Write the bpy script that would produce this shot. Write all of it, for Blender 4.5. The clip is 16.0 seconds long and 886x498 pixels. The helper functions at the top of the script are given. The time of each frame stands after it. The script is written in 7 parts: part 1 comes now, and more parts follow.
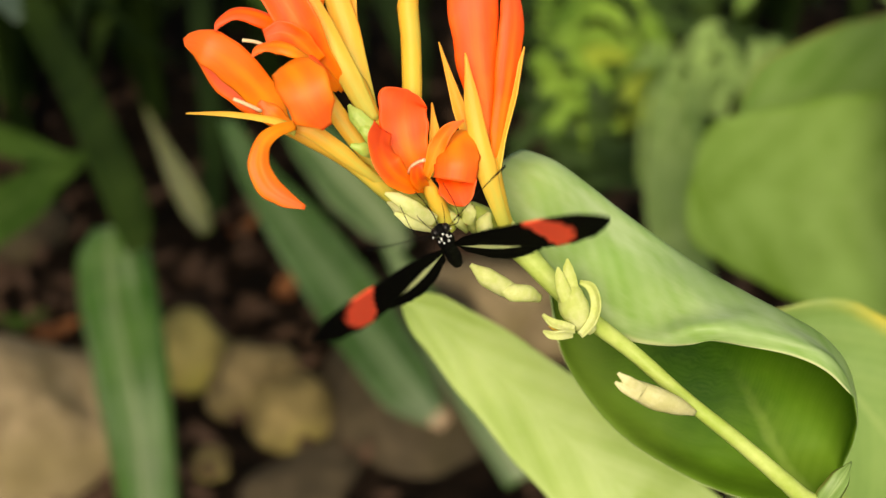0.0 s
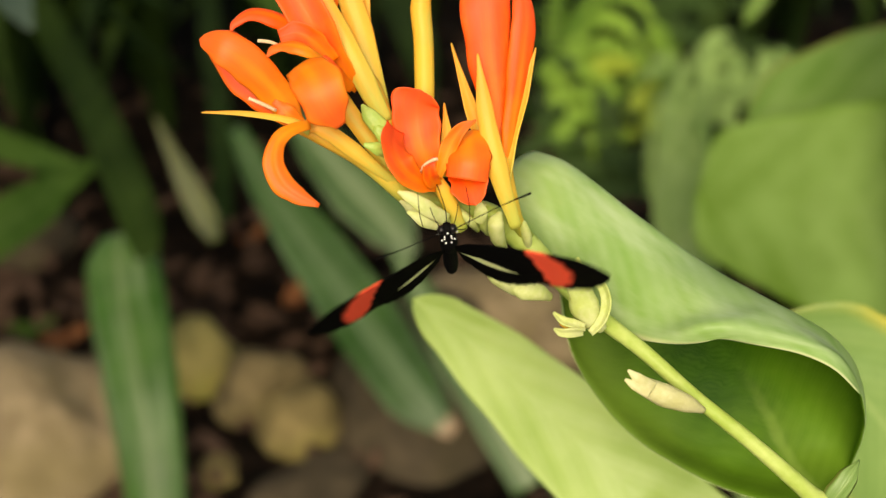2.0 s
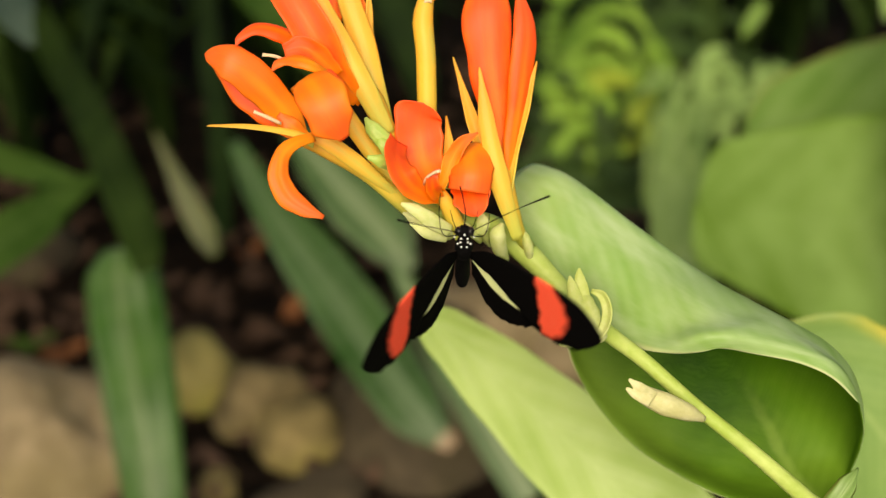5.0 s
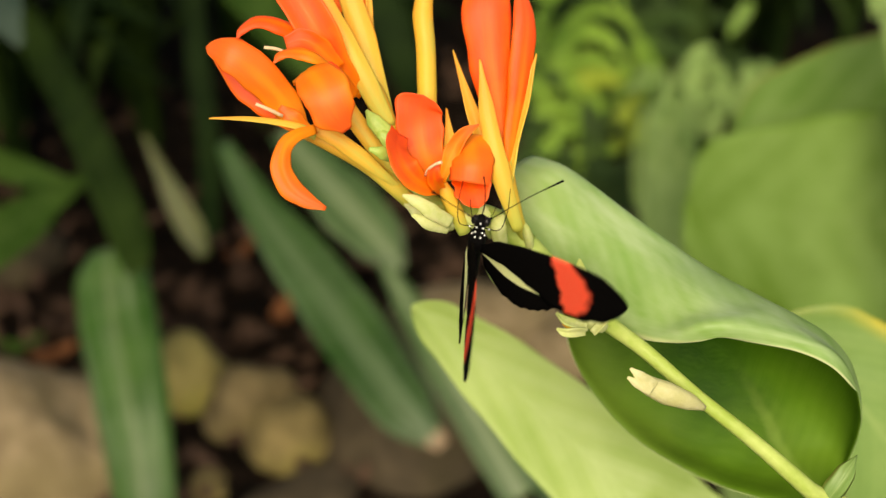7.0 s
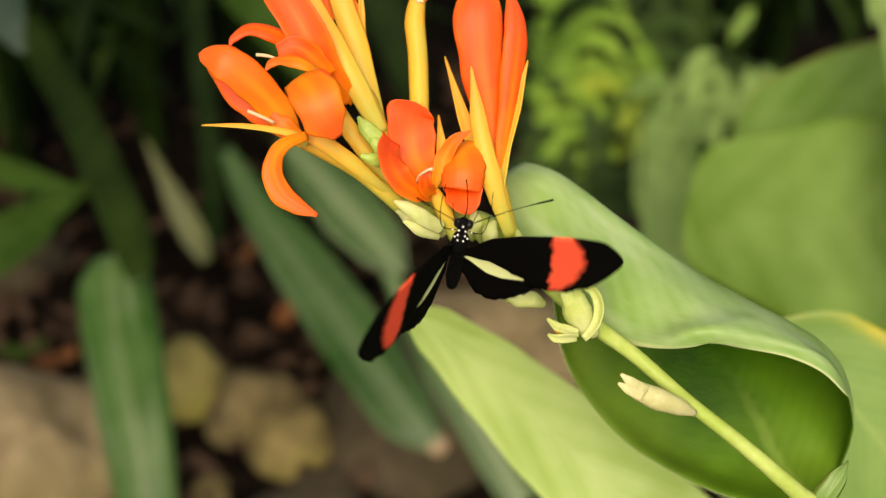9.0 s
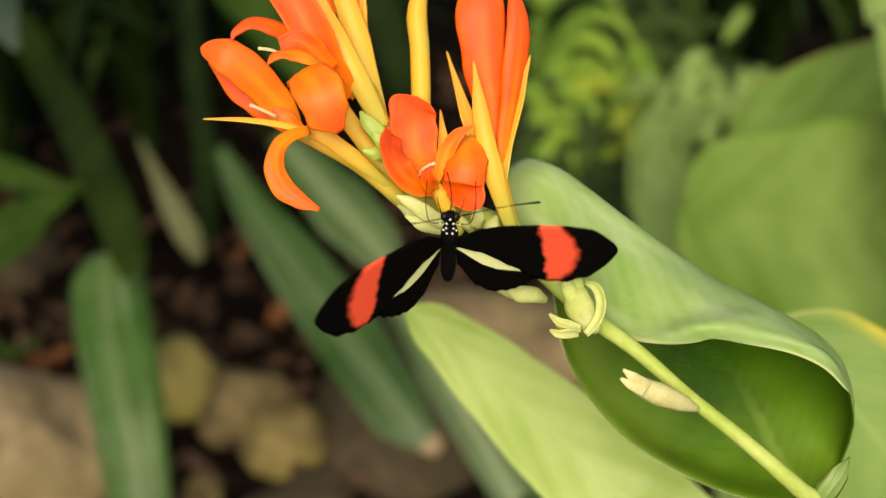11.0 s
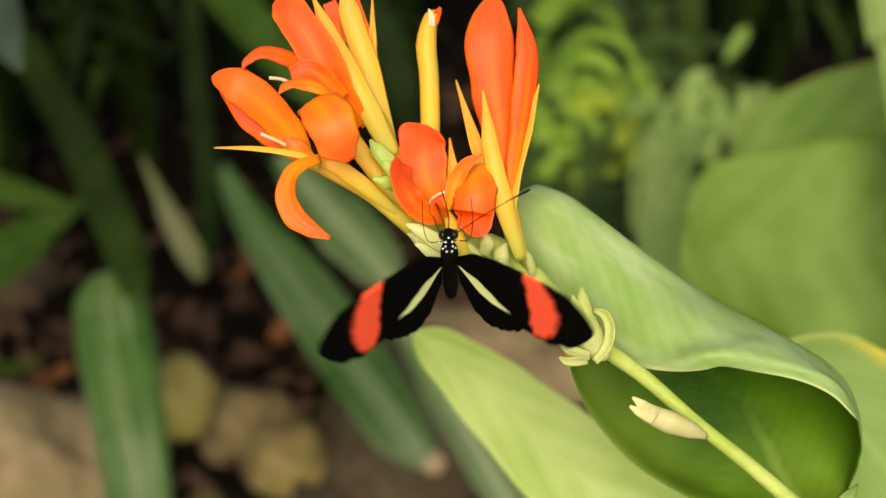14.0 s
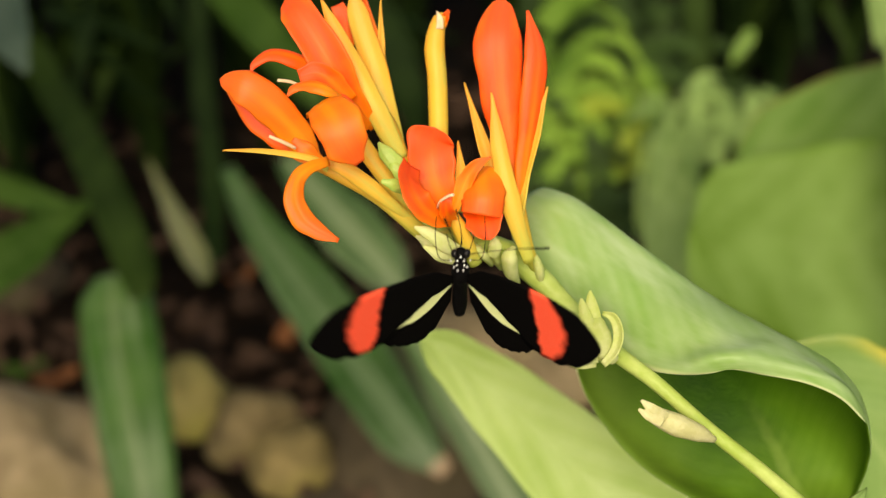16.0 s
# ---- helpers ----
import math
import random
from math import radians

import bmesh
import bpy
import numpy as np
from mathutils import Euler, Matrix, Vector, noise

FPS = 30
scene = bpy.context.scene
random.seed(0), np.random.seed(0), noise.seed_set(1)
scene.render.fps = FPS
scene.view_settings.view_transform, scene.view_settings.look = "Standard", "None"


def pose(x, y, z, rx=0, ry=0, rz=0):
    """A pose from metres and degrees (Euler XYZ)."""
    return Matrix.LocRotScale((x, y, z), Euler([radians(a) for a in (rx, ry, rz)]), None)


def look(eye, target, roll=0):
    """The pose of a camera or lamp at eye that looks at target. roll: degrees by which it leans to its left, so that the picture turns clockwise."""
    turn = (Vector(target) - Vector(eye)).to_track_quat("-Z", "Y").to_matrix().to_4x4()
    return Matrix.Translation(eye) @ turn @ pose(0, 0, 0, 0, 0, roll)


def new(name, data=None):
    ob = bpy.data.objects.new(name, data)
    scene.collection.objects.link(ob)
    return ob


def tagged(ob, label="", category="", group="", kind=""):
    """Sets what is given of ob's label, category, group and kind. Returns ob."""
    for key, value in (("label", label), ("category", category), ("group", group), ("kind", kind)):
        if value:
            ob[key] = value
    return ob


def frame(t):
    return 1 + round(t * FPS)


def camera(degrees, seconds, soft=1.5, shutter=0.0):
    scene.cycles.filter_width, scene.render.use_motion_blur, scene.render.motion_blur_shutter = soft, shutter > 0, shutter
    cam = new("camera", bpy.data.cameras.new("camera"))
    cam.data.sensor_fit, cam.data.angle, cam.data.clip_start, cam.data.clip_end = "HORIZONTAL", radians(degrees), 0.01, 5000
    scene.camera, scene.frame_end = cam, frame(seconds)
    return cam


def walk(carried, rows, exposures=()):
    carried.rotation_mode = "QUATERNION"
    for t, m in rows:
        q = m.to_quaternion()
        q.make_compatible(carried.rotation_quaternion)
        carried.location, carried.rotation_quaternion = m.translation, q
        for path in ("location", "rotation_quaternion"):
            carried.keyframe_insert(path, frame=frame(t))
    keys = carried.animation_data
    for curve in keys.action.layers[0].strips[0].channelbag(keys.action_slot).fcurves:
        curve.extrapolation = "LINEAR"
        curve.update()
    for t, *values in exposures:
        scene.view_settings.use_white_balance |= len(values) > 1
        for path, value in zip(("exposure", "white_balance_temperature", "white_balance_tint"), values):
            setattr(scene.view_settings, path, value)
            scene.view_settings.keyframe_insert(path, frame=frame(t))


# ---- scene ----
cam = camera(38, 16.0, soft=1.35, shutter=0.5)
cam.data.dof.use_dof = True
cam.data.dof.focus_distance = 0.290
cam.data.dof.aperture_fstop = 9.5
walk(cam, [
    (0, pose(0.0060, -0.2295, 0.8100, 50.67, 0.12, 0.51)),
    (0.5, pose(0.0047, -0.2301, 0.8100, 50.69, -0.10, 0.60)),
    (1, pose(0.0050, -0.2315, 0.8101, 50.86, -0.02, 0.71)),
    (1.5, pose(0.0051, -0.2318, 0.8101, 50.99, 0.08, 0.70)),
    (2, pose(0.0049, -0.2339, 0.8096, 51.21, 0.18, 0.85)),
    (2.5, pose(0.0048, -0.2342, 0.8101, 51.29, 0.14, 1.00)),
    (3, pose(0.0060, -0.2334, 0.8110, 51.35, 0.30, 0.88)),
    (3.5, pose(0.0046, -0.2331, 0.8113, 51.33, 0.24, 0.82)),
    (6, pose(0.0028, -0.2393, 0.8103, 52.16, 0.22, 0.35)),
    (6.5, pose(0.0009, -0.2392, 0.8094, 51.98, 0.12, 0.10)),
    (7, pose(0.0000, -0.2400, 0.8100, 51.99, 0.00, -0.01)),
    (7.5, pose(-0.0014, -0.2396, 0.8107, 52.15, 0.02, -0.32)),
    (8, pose(0.0010, -0.2385, 0.8110, 52.22, -0.04, -0.28)),
    (8.5, pose(0.0015, -0.2389, 0.8113, 52.14, -0.01, -0.16)),
    (9, pose(0.0032, -0.2407, 0.8107, 52.24, 0.18, 0.16)),
    (11.5, pose(0.0003, -0.2410, 0.8089, 52.28, -0.19, -0.14)),
    (12, pose(-0.0004, -0.2407, 0.8086, 51.97, -0.06, -0.35)),
    (12.5, pose(-0.0037, -0.2405, 0.8095, 52.01, -0.18, -0.30)),
    (13, pose(-0.0017, -0.2403, 0.8106, 52.44, -0.23, -0.65)),
    (13.5, pose(-0.0030, -0.2401, 0.8117, 52.71, -0.22, -0.45)),
    (14, pose(-0.0017, -0.2404, 0.8125, 52.94, -0.19, -0.10)),
    (14.5, pose(-0.0018, -0.2401, 0.8126, 53.07, -0.04, 0.03)),
    (15, pose(-0.0013, -0.2392, 0.8118, 53.12, -0.07, 0.21)),
    (15.5, pose(-0.0008, -0.2397, 0.8118, 52.96, -0.04, 0.17)),
    (16, pose(-0.0025, -0.2401, 0.8124, 53.04, -0.10, 0.10)),
], exposures=[(0.0, 0.62, 8300, 9), (3.5, 0.62, 8300, 9), (6.0, 0.58, 8300, 9), (16.0, 0.57, 8300, 9)])

# ---- light ----
SUN_UP, SUN_ROUND = radians(45), radians(186)
world = bpy.data.worlds.new("sky")
scene.world = world
world.use_nodes = True
sky = world.node_tree.nodes.new("ShaderNodeTexSky")
sky.sky_type = "NISHITA"
sky.sun_disc = False
sky.sun_elevation, sky.sun_rotation = SUN_UP, SUN_ROUND
back = world.node_tree.nodes["Background"]
back.inputs["Strength"].default_value = 0.095
world.node_tree.links.new(sky.outputs[0], back.inputs["Color"])
sun = new("sun", bpy.data.lights.new("sun", "SUN"))
sun.data.energy, sun.data.angle, sun.data.color = 3.2, radians(40), (1.0, 0.94, 0.84)
sun_from = Vector((math.cos(SUN_UP) * math.sin(SUN_ROUND), math.cos(SUN_UP) * math.cos(SUN_ROUND), math.sin(SUN_UP)))
sun.matrix_world = look(sun_from * 5, (0, 0, 0))


# ---- materials ----
class Nodes:
    """A short way to write node trees."""

    def __init__(self, name):
        self.mat = bpy.data.materials.new(name)
        self.mat.use_nodes = True
        self.tree = self.mat.node_tree
        self.tree.nodes.clear()
        self.out = self.add("ShaderNodeOutputMaterial")

    def add(self, kind):
        return self.tree.nodes.new(kind)

    def link(self, a, b):
        self.tree.links.new(a, b)

    def put(self, value, socket):
        if isinstance(value, (int, float)):
            socket.default_value = value
        elif isinstance(value, tuple):
            socket.default_value = (*value, 1.0) if len(value) == 3 and socket.type == "RGBA" else value
        else:
            self.link(value, socket)

    def math(self, op, a, b=0.0, c=0.0):
        n = self.add("ShaderNodeMath")
        n.operation = op
        for value, socket in zip((a, b, c), n.inputs):
            self.put(value, socket)
        return n.outputs[0]

    def step(self, x, lo, hi):
        n = self.add("ShaderNodeMapRange")
        n.interpolation_type = "SMOOTHSTEP"
        self.put(x, n.inputs[0])
        n.inputs[1].default_value, n.inputs[2].default_value = lo, hi
        return n.outputs[0]

    def mix(self, fac, a, b):
        n = self.add("ShaderNodeMix")
        n.data_type = "RGBA"
        self.put(fac, n.inputs["Factor"])
        self.put(a, n.inputs[6])
        self.put(b, n.inputs[7])
        return n.outputs[2]

    def noise(self, scale, detail=4.0, coord=None, rough=0.55):
        n = self.add("ShaderNodeTexNoise")
        n.inputs["Scale"].default_value, n.inputs["Detail"].default_value = scale, detail
        n.inputs["Roughness"].default_value = rough
        if coord is None:
            coord = self.add("ShaderNodeTexCoord").outputs["Object"]
        self.link(coord, n.inputs["Vector"])
        return n.outputs["Fac"]

    def uv(self):
        n = self.add("ShaderNodeSeparateXYZ")
        self.link(self.add("ShaderNodeUVMap").outputs[0], n.inputs[0])
        return n.outputs[0], n.outputs[1]

    def finish(self, color, rough, bump=None, bump_depth=0.0003, lets=0.0, lets_color=None, gloss=0.5, sheen=0.0):
        p = self.add("ShaderNodeBsdfPrincipled")
        self.put(color, p.inputs["Base Color"])
        self.put(rough, p.inputs["Roughness"])
        p.inputs["Specular IOR Level"].default_value = gloss
        p.inputs["Sheen Weight"].default_value = sheen
        if bump is not None:
            b = self.add("ShaderNodeBump")
            b.inputs["Distance"].default_value = bump_depth
            self.link(bump, b.inputs["Height"])
            self.link(b.outputs[0], p.inputs["Normal"])
        shader = p.outputs[0]
        if lets:
            t = self.add("ShaderNodeBsdfTranslucent")
            self.put(lets_color if lets_color is not None else color, t.inputs["Color"])
            m = self.add("ShaderNodeMixShader")
            m.inputs[0].default_value = lets
            self.link(shader, m.inputs[1])
            self.link(t.outputs[0], m.inputs[2])
            shader = m.outputs[0]
        self.link(shader, self.out.inputs[0])
        return self.mat


def leaf_material(name, dark, light, vein, veins=60.0, slant=0.5, rough=0.45, thin=0.25, edge=None, gloss=0.5, midrib=0.03, vein_amount=0.35, rib_amount=0.5, tip=None, sheen_streak=None, rim=0.462, bloom=None):
    """A blade with a midrib and parallel veins that run out from it at a slant; uv: across 0 to 1, along in metres."""
    g = Nodes(name)
    u, v = g.uv()
    side = g.math("ABSOLUTE", g.math("SUBTRACT", u, 0.5))
    wander = g.noise(18, 2)
    run = g.math("MULTIPLY_ADD", side, -slant * 0.1, v)
    run = g.math("MULTIPLY_ADD", wander, 0.004, run)
    lines = g.math("MULTIPLY_ADD", g.math("SINE", g.math("MULTIPLY", run, veins * 6.283)), 0.5, 0.5)
    fine = g.math("MULTIPLY_ADD", g.math("SINE", g.math("MULTIPLY", run, veins * 22.1)), 0.5, 0.5)
    blot = g.step(g.noise(22, 5), 0.3, 0.72)
    base = g.mix(blot, dark, light)
    small = g.noise(240, 4)
    base = g.mix(g.math("MULTIPLY", g.math("MULTIPLY", lines, small), vein_amount), base, vein)
    base = g.mix(g.math("MULTIPLY", fine, vein_amount * 0.3), base, vein)
    rib = g.step(side, midrib, midrib * 0.3)
    base = g.mix(g.math("MULTIPLY", rib, rib_amount), base, vein)
    # Sky sheen on the blade, painted as pale lengthwise bands.
    if sheen_streak is not None:
        stretch = g.add("ShaderNodeMapping")
        g.link(g.add("ShaderNodeUVMap").outputs[0], stretch.inputs["Vector"])
        stretch.inputs["Scale"].default_value = (5.5, 5.0, 1)
        base = g.mix(g.math("MULTIPLY", g.step(g.noise(1.0, 3, stretch.outputs[0]), 0.48, 0.68), 0.6), base, sheen_streak)
    if bloom is not None:
        grow = g.add("ShaderNodeMapping")
        g.link(g.add("ShaderNodeUVMap").outputs[0], grow.inputs["Vector"])
        grow.inputs["Scale"].default_value = (7.0, 30.0, 1)
        grow.inputs["Rotation"].default_value = (0, 0, 0.25)
        base = g.mix(g.math("MULTIPLY", g.step(g.noise(1.0, 4, grow.outputs[0]), 0.40, 0.75), 0.55), base, bloom)
    if tip is not None:
        tone = g.add("ShaderNodeAttribute")
        tone.attribute_name = "along"
        base = g.mix(g.step(g.math("MULTIPLY_ADD", small, 0.06, tone.outputs["Fac"]), 0.955, 1.0), base, tip)
    if edge is not None:
        base = g.mix(g.math("MULTIPLY", g.step(side, rim, 0.497), g.step(g.noise(30, 3), 0.25, 0.6)), base, edge)
    height = g.math("ADD", g.math("MULTIPLY", lines, 0.5), g.math("MULTIPLY", small, 0.6))
    return g.finish(base, g.math("MULTIPLY_ADD", small, 0.25, rough - 0.12), height, 0.0003, thin, base, gloss)


def petal_material(name, low, mid, high, thin=0.3):
    """Colour runs along the petal from its claw to its end, with fine lengthwise grain."""
    g = Nodes(name)
    u, v = g.uv()
    stretch = g.add("ShaderNodeMapping")
    g.link(g.add("ShaderNodeUVMap").outputs[0], stretch.inputs["Vector"])
    stretch.inputs["Scale"].default_value = (14, 60, 1)
    grain = g.noise(2.0, 4, stretch.outputs[0])
    blot = g.noise(160, 4)
    tone = g.add("ShaderNodeAttribute")
    tone.attribute_name = "along"
    where = g.math("ADD", tone.outputs["Fac"], g.math("MULTIPLY_ADD", blot, 0.35, -0.175))
    ramp = g.add("ShaderNodeValToRGB")
    g.link(where, ramp.inputs[0])
    e = ramp.color_ramp.elements
    e[0].position, e[0].color = 0.02, (*low, 1)
    e[1].position, e[1].color = 0.9, (*high, 1)
    m = e.new(0.42)
    m.color = (*mid, 1)
    shade = g.mix(g.math("MULTIPLY", g.step(grain, 0.4, 0.75), 0.12), ramp.outputs[0], low)
    margin = g.step(g.math("ABSOLUTE", g.math("SUBTRACT", u, 0.5)), 0.22, 0.5)
    soft = g.step(g.noise(70, 3), 0.35, 0.7)
    shade = g.mix(g.math("MULTIPLY", g.math("MULTIPLY", margin, soft), 0.55), shade, low)
    shade = g.mix(g.math("MULTIPLY", g.step(g.noise(110, 4), 0.5, 0.75), 0.25), shade, high)
    middle = g.step(g.math("ABSOLUTE", g.math("MULTIPLY_ADD", g.noise(60, 2), 0.25, g.math("SUBTRACT", u, 0.62))), 0.20, 0.02)
    shade = g.mix(g.math("MULTIPLY", g.math("MULTIPLY", middle, g.step(tone.outputs["Fac"], 0.85, 0.25)), 0.55), shade, low)
    return g.finish(shade, 0.45, g.math("MULTIPLY_ADD", grain, 0.35, g.math("MULTIPLY", blot, 0.6)), 0.00008, thin, shade, 0.3)


def plain_material(name, a, b, scale, rough, depth=0.0003, thin=0.0, gloss=0.5, sheen=0.0):
    g = Nodes(name)
    big, small = g.noise(scale, 5), g.noise(scale * 9, 4)
    color = g.mix(g.step(g.math("MULTIPLY_ADD", small, 0.4, big), 0.45, 0.95), a, b)
    return g.finish(color, rough, small, depth, thin, color, gloss, sheen)


def stone_material(name, a, b, moss):
    g = Nodes(name)
    big, mid, small = g.noise(9, 5), g.noise(45, 5), g.noise(260, 4)
    color = g.mix(g.step(mid, 0.35, 0.7), a, b)
    color = g.mix(g.math("MULTIPLY", g.step(big, 0.45, 0.7), 0.7), color, moss)
    return g.finish(color, 0.85, g.math("ADD", mid, g.math("MULTIPLY", small, 0.4)), 0.004, 0, None, 0.3)


def soil_material():
    g = Nodes("soil")
    big, mid, small = g.noise(5, 5), g.noise(40, 6), g.noise(220, 5)
    # Browns taken close to black: shade over the bed is put into them.
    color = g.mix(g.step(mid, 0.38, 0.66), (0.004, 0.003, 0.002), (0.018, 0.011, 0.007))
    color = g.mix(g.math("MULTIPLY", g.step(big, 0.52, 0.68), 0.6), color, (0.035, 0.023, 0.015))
    return g.finish(color, 0.95, g.math("ADD", mid, small), 0.01, 0, None, 0.04)


def wing_material(name, fore):
    """Velvet-black scales with the red band (fore wing) or the yellow bar (hind wing); uv holds the wing's plan, 40 mm to 1."""
    g = Nodes(name)
    u, v = g.uv()
    frayed = g.math("MULTIPLY_ADD", g.noise(420, 4), 0.03, -0.015)
    scales = g.noise(2200, 3)
    black = g.mix(scales, (0.001, 0.0009, 0.0009), (0.004, 0.0036, 0.0034))
    frayed = g.math("ADD", frayed, g.math("MULTIPLY_ADD", g.noise(240, 2), 0.07, -0.035))
    y = g.math("SUBTRACT", v, 0.5)
    if fore:
        x = g.math("ADD", u, frayed)
        inner = g.math("MULTIPLY_ADD", y, -0.10, 0.478)
        outer = g.math("MULTIPLY_ADD", g.math("MULTIPLY", y, y), -1.5, 0.660)
        inside = g.math("MULTIPLY", g.step(g.math("SUBTRACT", x, inner), -0.016, 0.016), g.step(g.math("SUBTRACT", outer, x), -0.03, 0.03))
        paint = g.mix(scales, (0.98, 0.085, 0.040), (1.0, 0.135, 0.075))
    else:
        x = g.math("ADD", u, g.math("MULTIPLY", frayed, 0.6))
        mid = g.math("MULTIPLY_ADD", u, -0.57, 0.034)
        off = g.math("ABSOLUTE", g.math("SUBTRACT", g.math("MULTIPLY_ADD", frayed, 0.4, y), mid))
        wide = g.math("MULTIPLY", g.math("MULTIPLY_ADD", g.step(u, 0.0, 0.15), 0.046, 0.028), g.math("MULTIPLY_ADD", g.step(u, 0.36, 0.20), 0.75, 0.25))
        inside = g.math("MULTIPLY", g.step(g.math("SUBTRACT", wide, off), -0.005, 0.005), g.math("MULTIPLY", g.step(x, 0.0, 0.01), g.step(x, 0.365, 0.345)))
        paint = g.mix(scales, (0.70, 0.75, 0.33), (0.82, 0.87, 0.47))
    color = g.mix(inside, black, paint)
    return g.finish(color, 0.85, scales, 0.0001, 0.06, color, 0.03, 0.0)


LEAF_LIGHT = leaf_material("leaf_light", (0.20, 0.37, 0.075), (0.33, 0.50, 0.165), (0.46, 0.60, 0.31), 48, 0.9, 0.42, 0.24, (0.60, 0.66, 0.34), 0.35, 0.03, 0.42, bloom=(0.52, 0.64, 0.38))


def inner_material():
    """The inside of the rolled leaf: a pale midrib from its base, side veins that slant from it, painted light near the
    base and margin.
    """
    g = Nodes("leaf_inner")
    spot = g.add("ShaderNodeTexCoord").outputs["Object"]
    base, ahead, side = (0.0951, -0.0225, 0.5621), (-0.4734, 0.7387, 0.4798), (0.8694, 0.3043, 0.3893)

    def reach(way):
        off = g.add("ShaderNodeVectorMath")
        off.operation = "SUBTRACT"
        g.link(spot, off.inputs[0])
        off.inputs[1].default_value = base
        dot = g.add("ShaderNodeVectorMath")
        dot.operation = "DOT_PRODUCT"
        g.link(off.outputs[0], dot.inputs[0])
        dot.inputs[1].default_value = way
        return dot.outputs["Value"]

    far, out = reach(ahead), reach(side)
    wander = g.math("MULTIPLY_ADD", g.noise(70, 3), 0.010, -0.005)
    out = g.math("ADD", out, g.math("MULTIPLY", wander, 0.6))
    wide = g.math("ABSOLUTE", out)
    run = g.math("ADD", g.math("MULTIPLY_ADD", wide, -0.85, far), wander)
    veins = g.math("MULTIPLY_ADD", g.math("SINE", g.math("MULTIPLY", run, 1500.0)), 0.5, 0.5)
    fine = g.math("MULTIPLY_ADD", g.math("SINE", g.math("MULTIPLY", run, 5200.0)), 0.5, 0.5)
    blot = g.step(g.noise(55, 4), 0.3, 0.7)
    # The dark base greens hold the shade under the lip.
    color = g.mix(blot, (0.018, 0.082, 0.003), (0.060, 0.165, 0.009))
    # Lighter base, right half and margin imitate light coming through the blade.
    lit_base = g.math("MULTIPLY", g.step(g.math("ADD", far, g.math("MULTIPLY", wander, 3.0)), 0.036, 0.004), g.math("MULTIPLY", g.step(wide, 0.022, 0.003), g.math("MULTIPLY_ADD", g.step(out, -0.003, 0.003), 0.75, 0.25)))
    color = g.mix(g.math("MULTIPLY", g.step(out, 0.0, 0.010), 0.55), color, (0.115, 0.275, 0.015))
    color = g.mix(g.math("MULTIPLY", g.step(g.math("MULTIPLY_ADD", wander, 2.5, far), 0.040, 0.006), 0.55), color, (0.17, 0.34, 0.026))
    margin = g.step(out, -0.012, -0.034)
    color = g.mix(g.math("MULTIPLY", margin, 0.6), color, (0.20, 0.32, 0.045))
    color = g.mix(g.math("MULTIPLY", lit_base, 0.6), color, (0.19, 0.34, 0.035))
    color = g.mix(g.math("MULTIPLY", g.math("MULTIPLY", veins, g.math("MULTIPLY_ADD", lit_base, 0.9, 0.10)), 0.24), color, (0.22, 0.38, 0.045))
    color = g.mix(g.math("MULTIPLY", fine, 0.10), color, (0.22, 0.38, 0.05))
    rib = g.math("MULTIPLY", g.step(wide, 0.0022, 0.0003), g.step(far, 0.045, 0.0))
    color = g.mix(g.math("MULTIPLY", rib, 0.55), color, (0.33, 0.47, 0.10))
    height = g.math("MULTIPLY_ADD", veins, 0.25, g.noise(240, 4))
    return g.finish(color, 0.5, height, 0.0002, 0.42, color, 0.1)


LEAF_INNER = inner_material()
LEAF_PALE = leaf_material("leaf_pale", (0.29, 0.43, 0.085), (0.41, 0.54, 0.16), (0.52, 0.64, 0.27), 40, 0.9, 0.42, 0.25, None, 0.4, 0.03, 0.4, 0.15)
LEAF_BROAD = leaf_material("leaf_broad", (0.080, 0.160, 0.012), (0.145, 0.255, 0.050), (0.20, 0.32, 0.085), 34, 0.9, 0.5, 0.2, None, 0.15, 0.03, 0.4, 0.12)
LEAF_RIMMED = leaf_material("leaf_rimmed", (0.080, 0.170, 0.022), (0.145, 0.250, 0.060), (0.20, 0.31, 0.10), 34, 0.9, 0.5, 0.2, (0.20, 0.16, 0.045), 0.15, 0.03, 0.4, 0.12)
LEAF_STRAP = leaf_material("leaf_strap", (0.022, 0.072, 0.007), (0.045, 0.115, 0.016), (0.15, 0.20, 0.10), 12, 0.0, 0.40, 0.1, None, 0.3, 0.08, 0.2, 0.5, None, (0.20, 0.27, 0.15))
LEAF_MID = leaf_material("leaf_mid", (0.020, 0.052, 0.006), (0.040, 0.085, 0.013), (0.06, 0.11, 0.025), 12, 0.0, 0.5, 0.1, None, 0.08, 0.06, 0.3)
# On these two the wide pale midrib band is a painted highlight.
LEAF_TIPPED = leaf_material("leaf_tipped", (0.014, 0.050, 0.006), (0.032, 0.084, 0.016), (0.105, 0.16, 0.08), 12, 0.0, 0.42, 0.1, None, 0.25, 0.2, 0.2, 0.4, (0.30, 0.21, 0.13), (0.115, 0.170, 0.095))
LEAF_GREY = leaf_material("leaf_grey", (0.022, 0.060, 0.012), (0.050, 0.102, 0.030), (0.22, 0.28, 0.15), 12, 0.0, 0.38, 0.1, None, 0.3, 0.24, 0.12, 0.55, None, (0.17, 0.23, 0.12))
# Shaded copy of the strap green: shade at the back is in the colour.
LEAF_STRAP_SHADED = leaf_material("leaf_strap_shaded", (0.009, 0.020, 0.003), (0.020, 0.040, 0.007), (0.034, 0.058, 0.014), 12, 0.0, 0.65, 0.08, None, 0.04, 0.06)
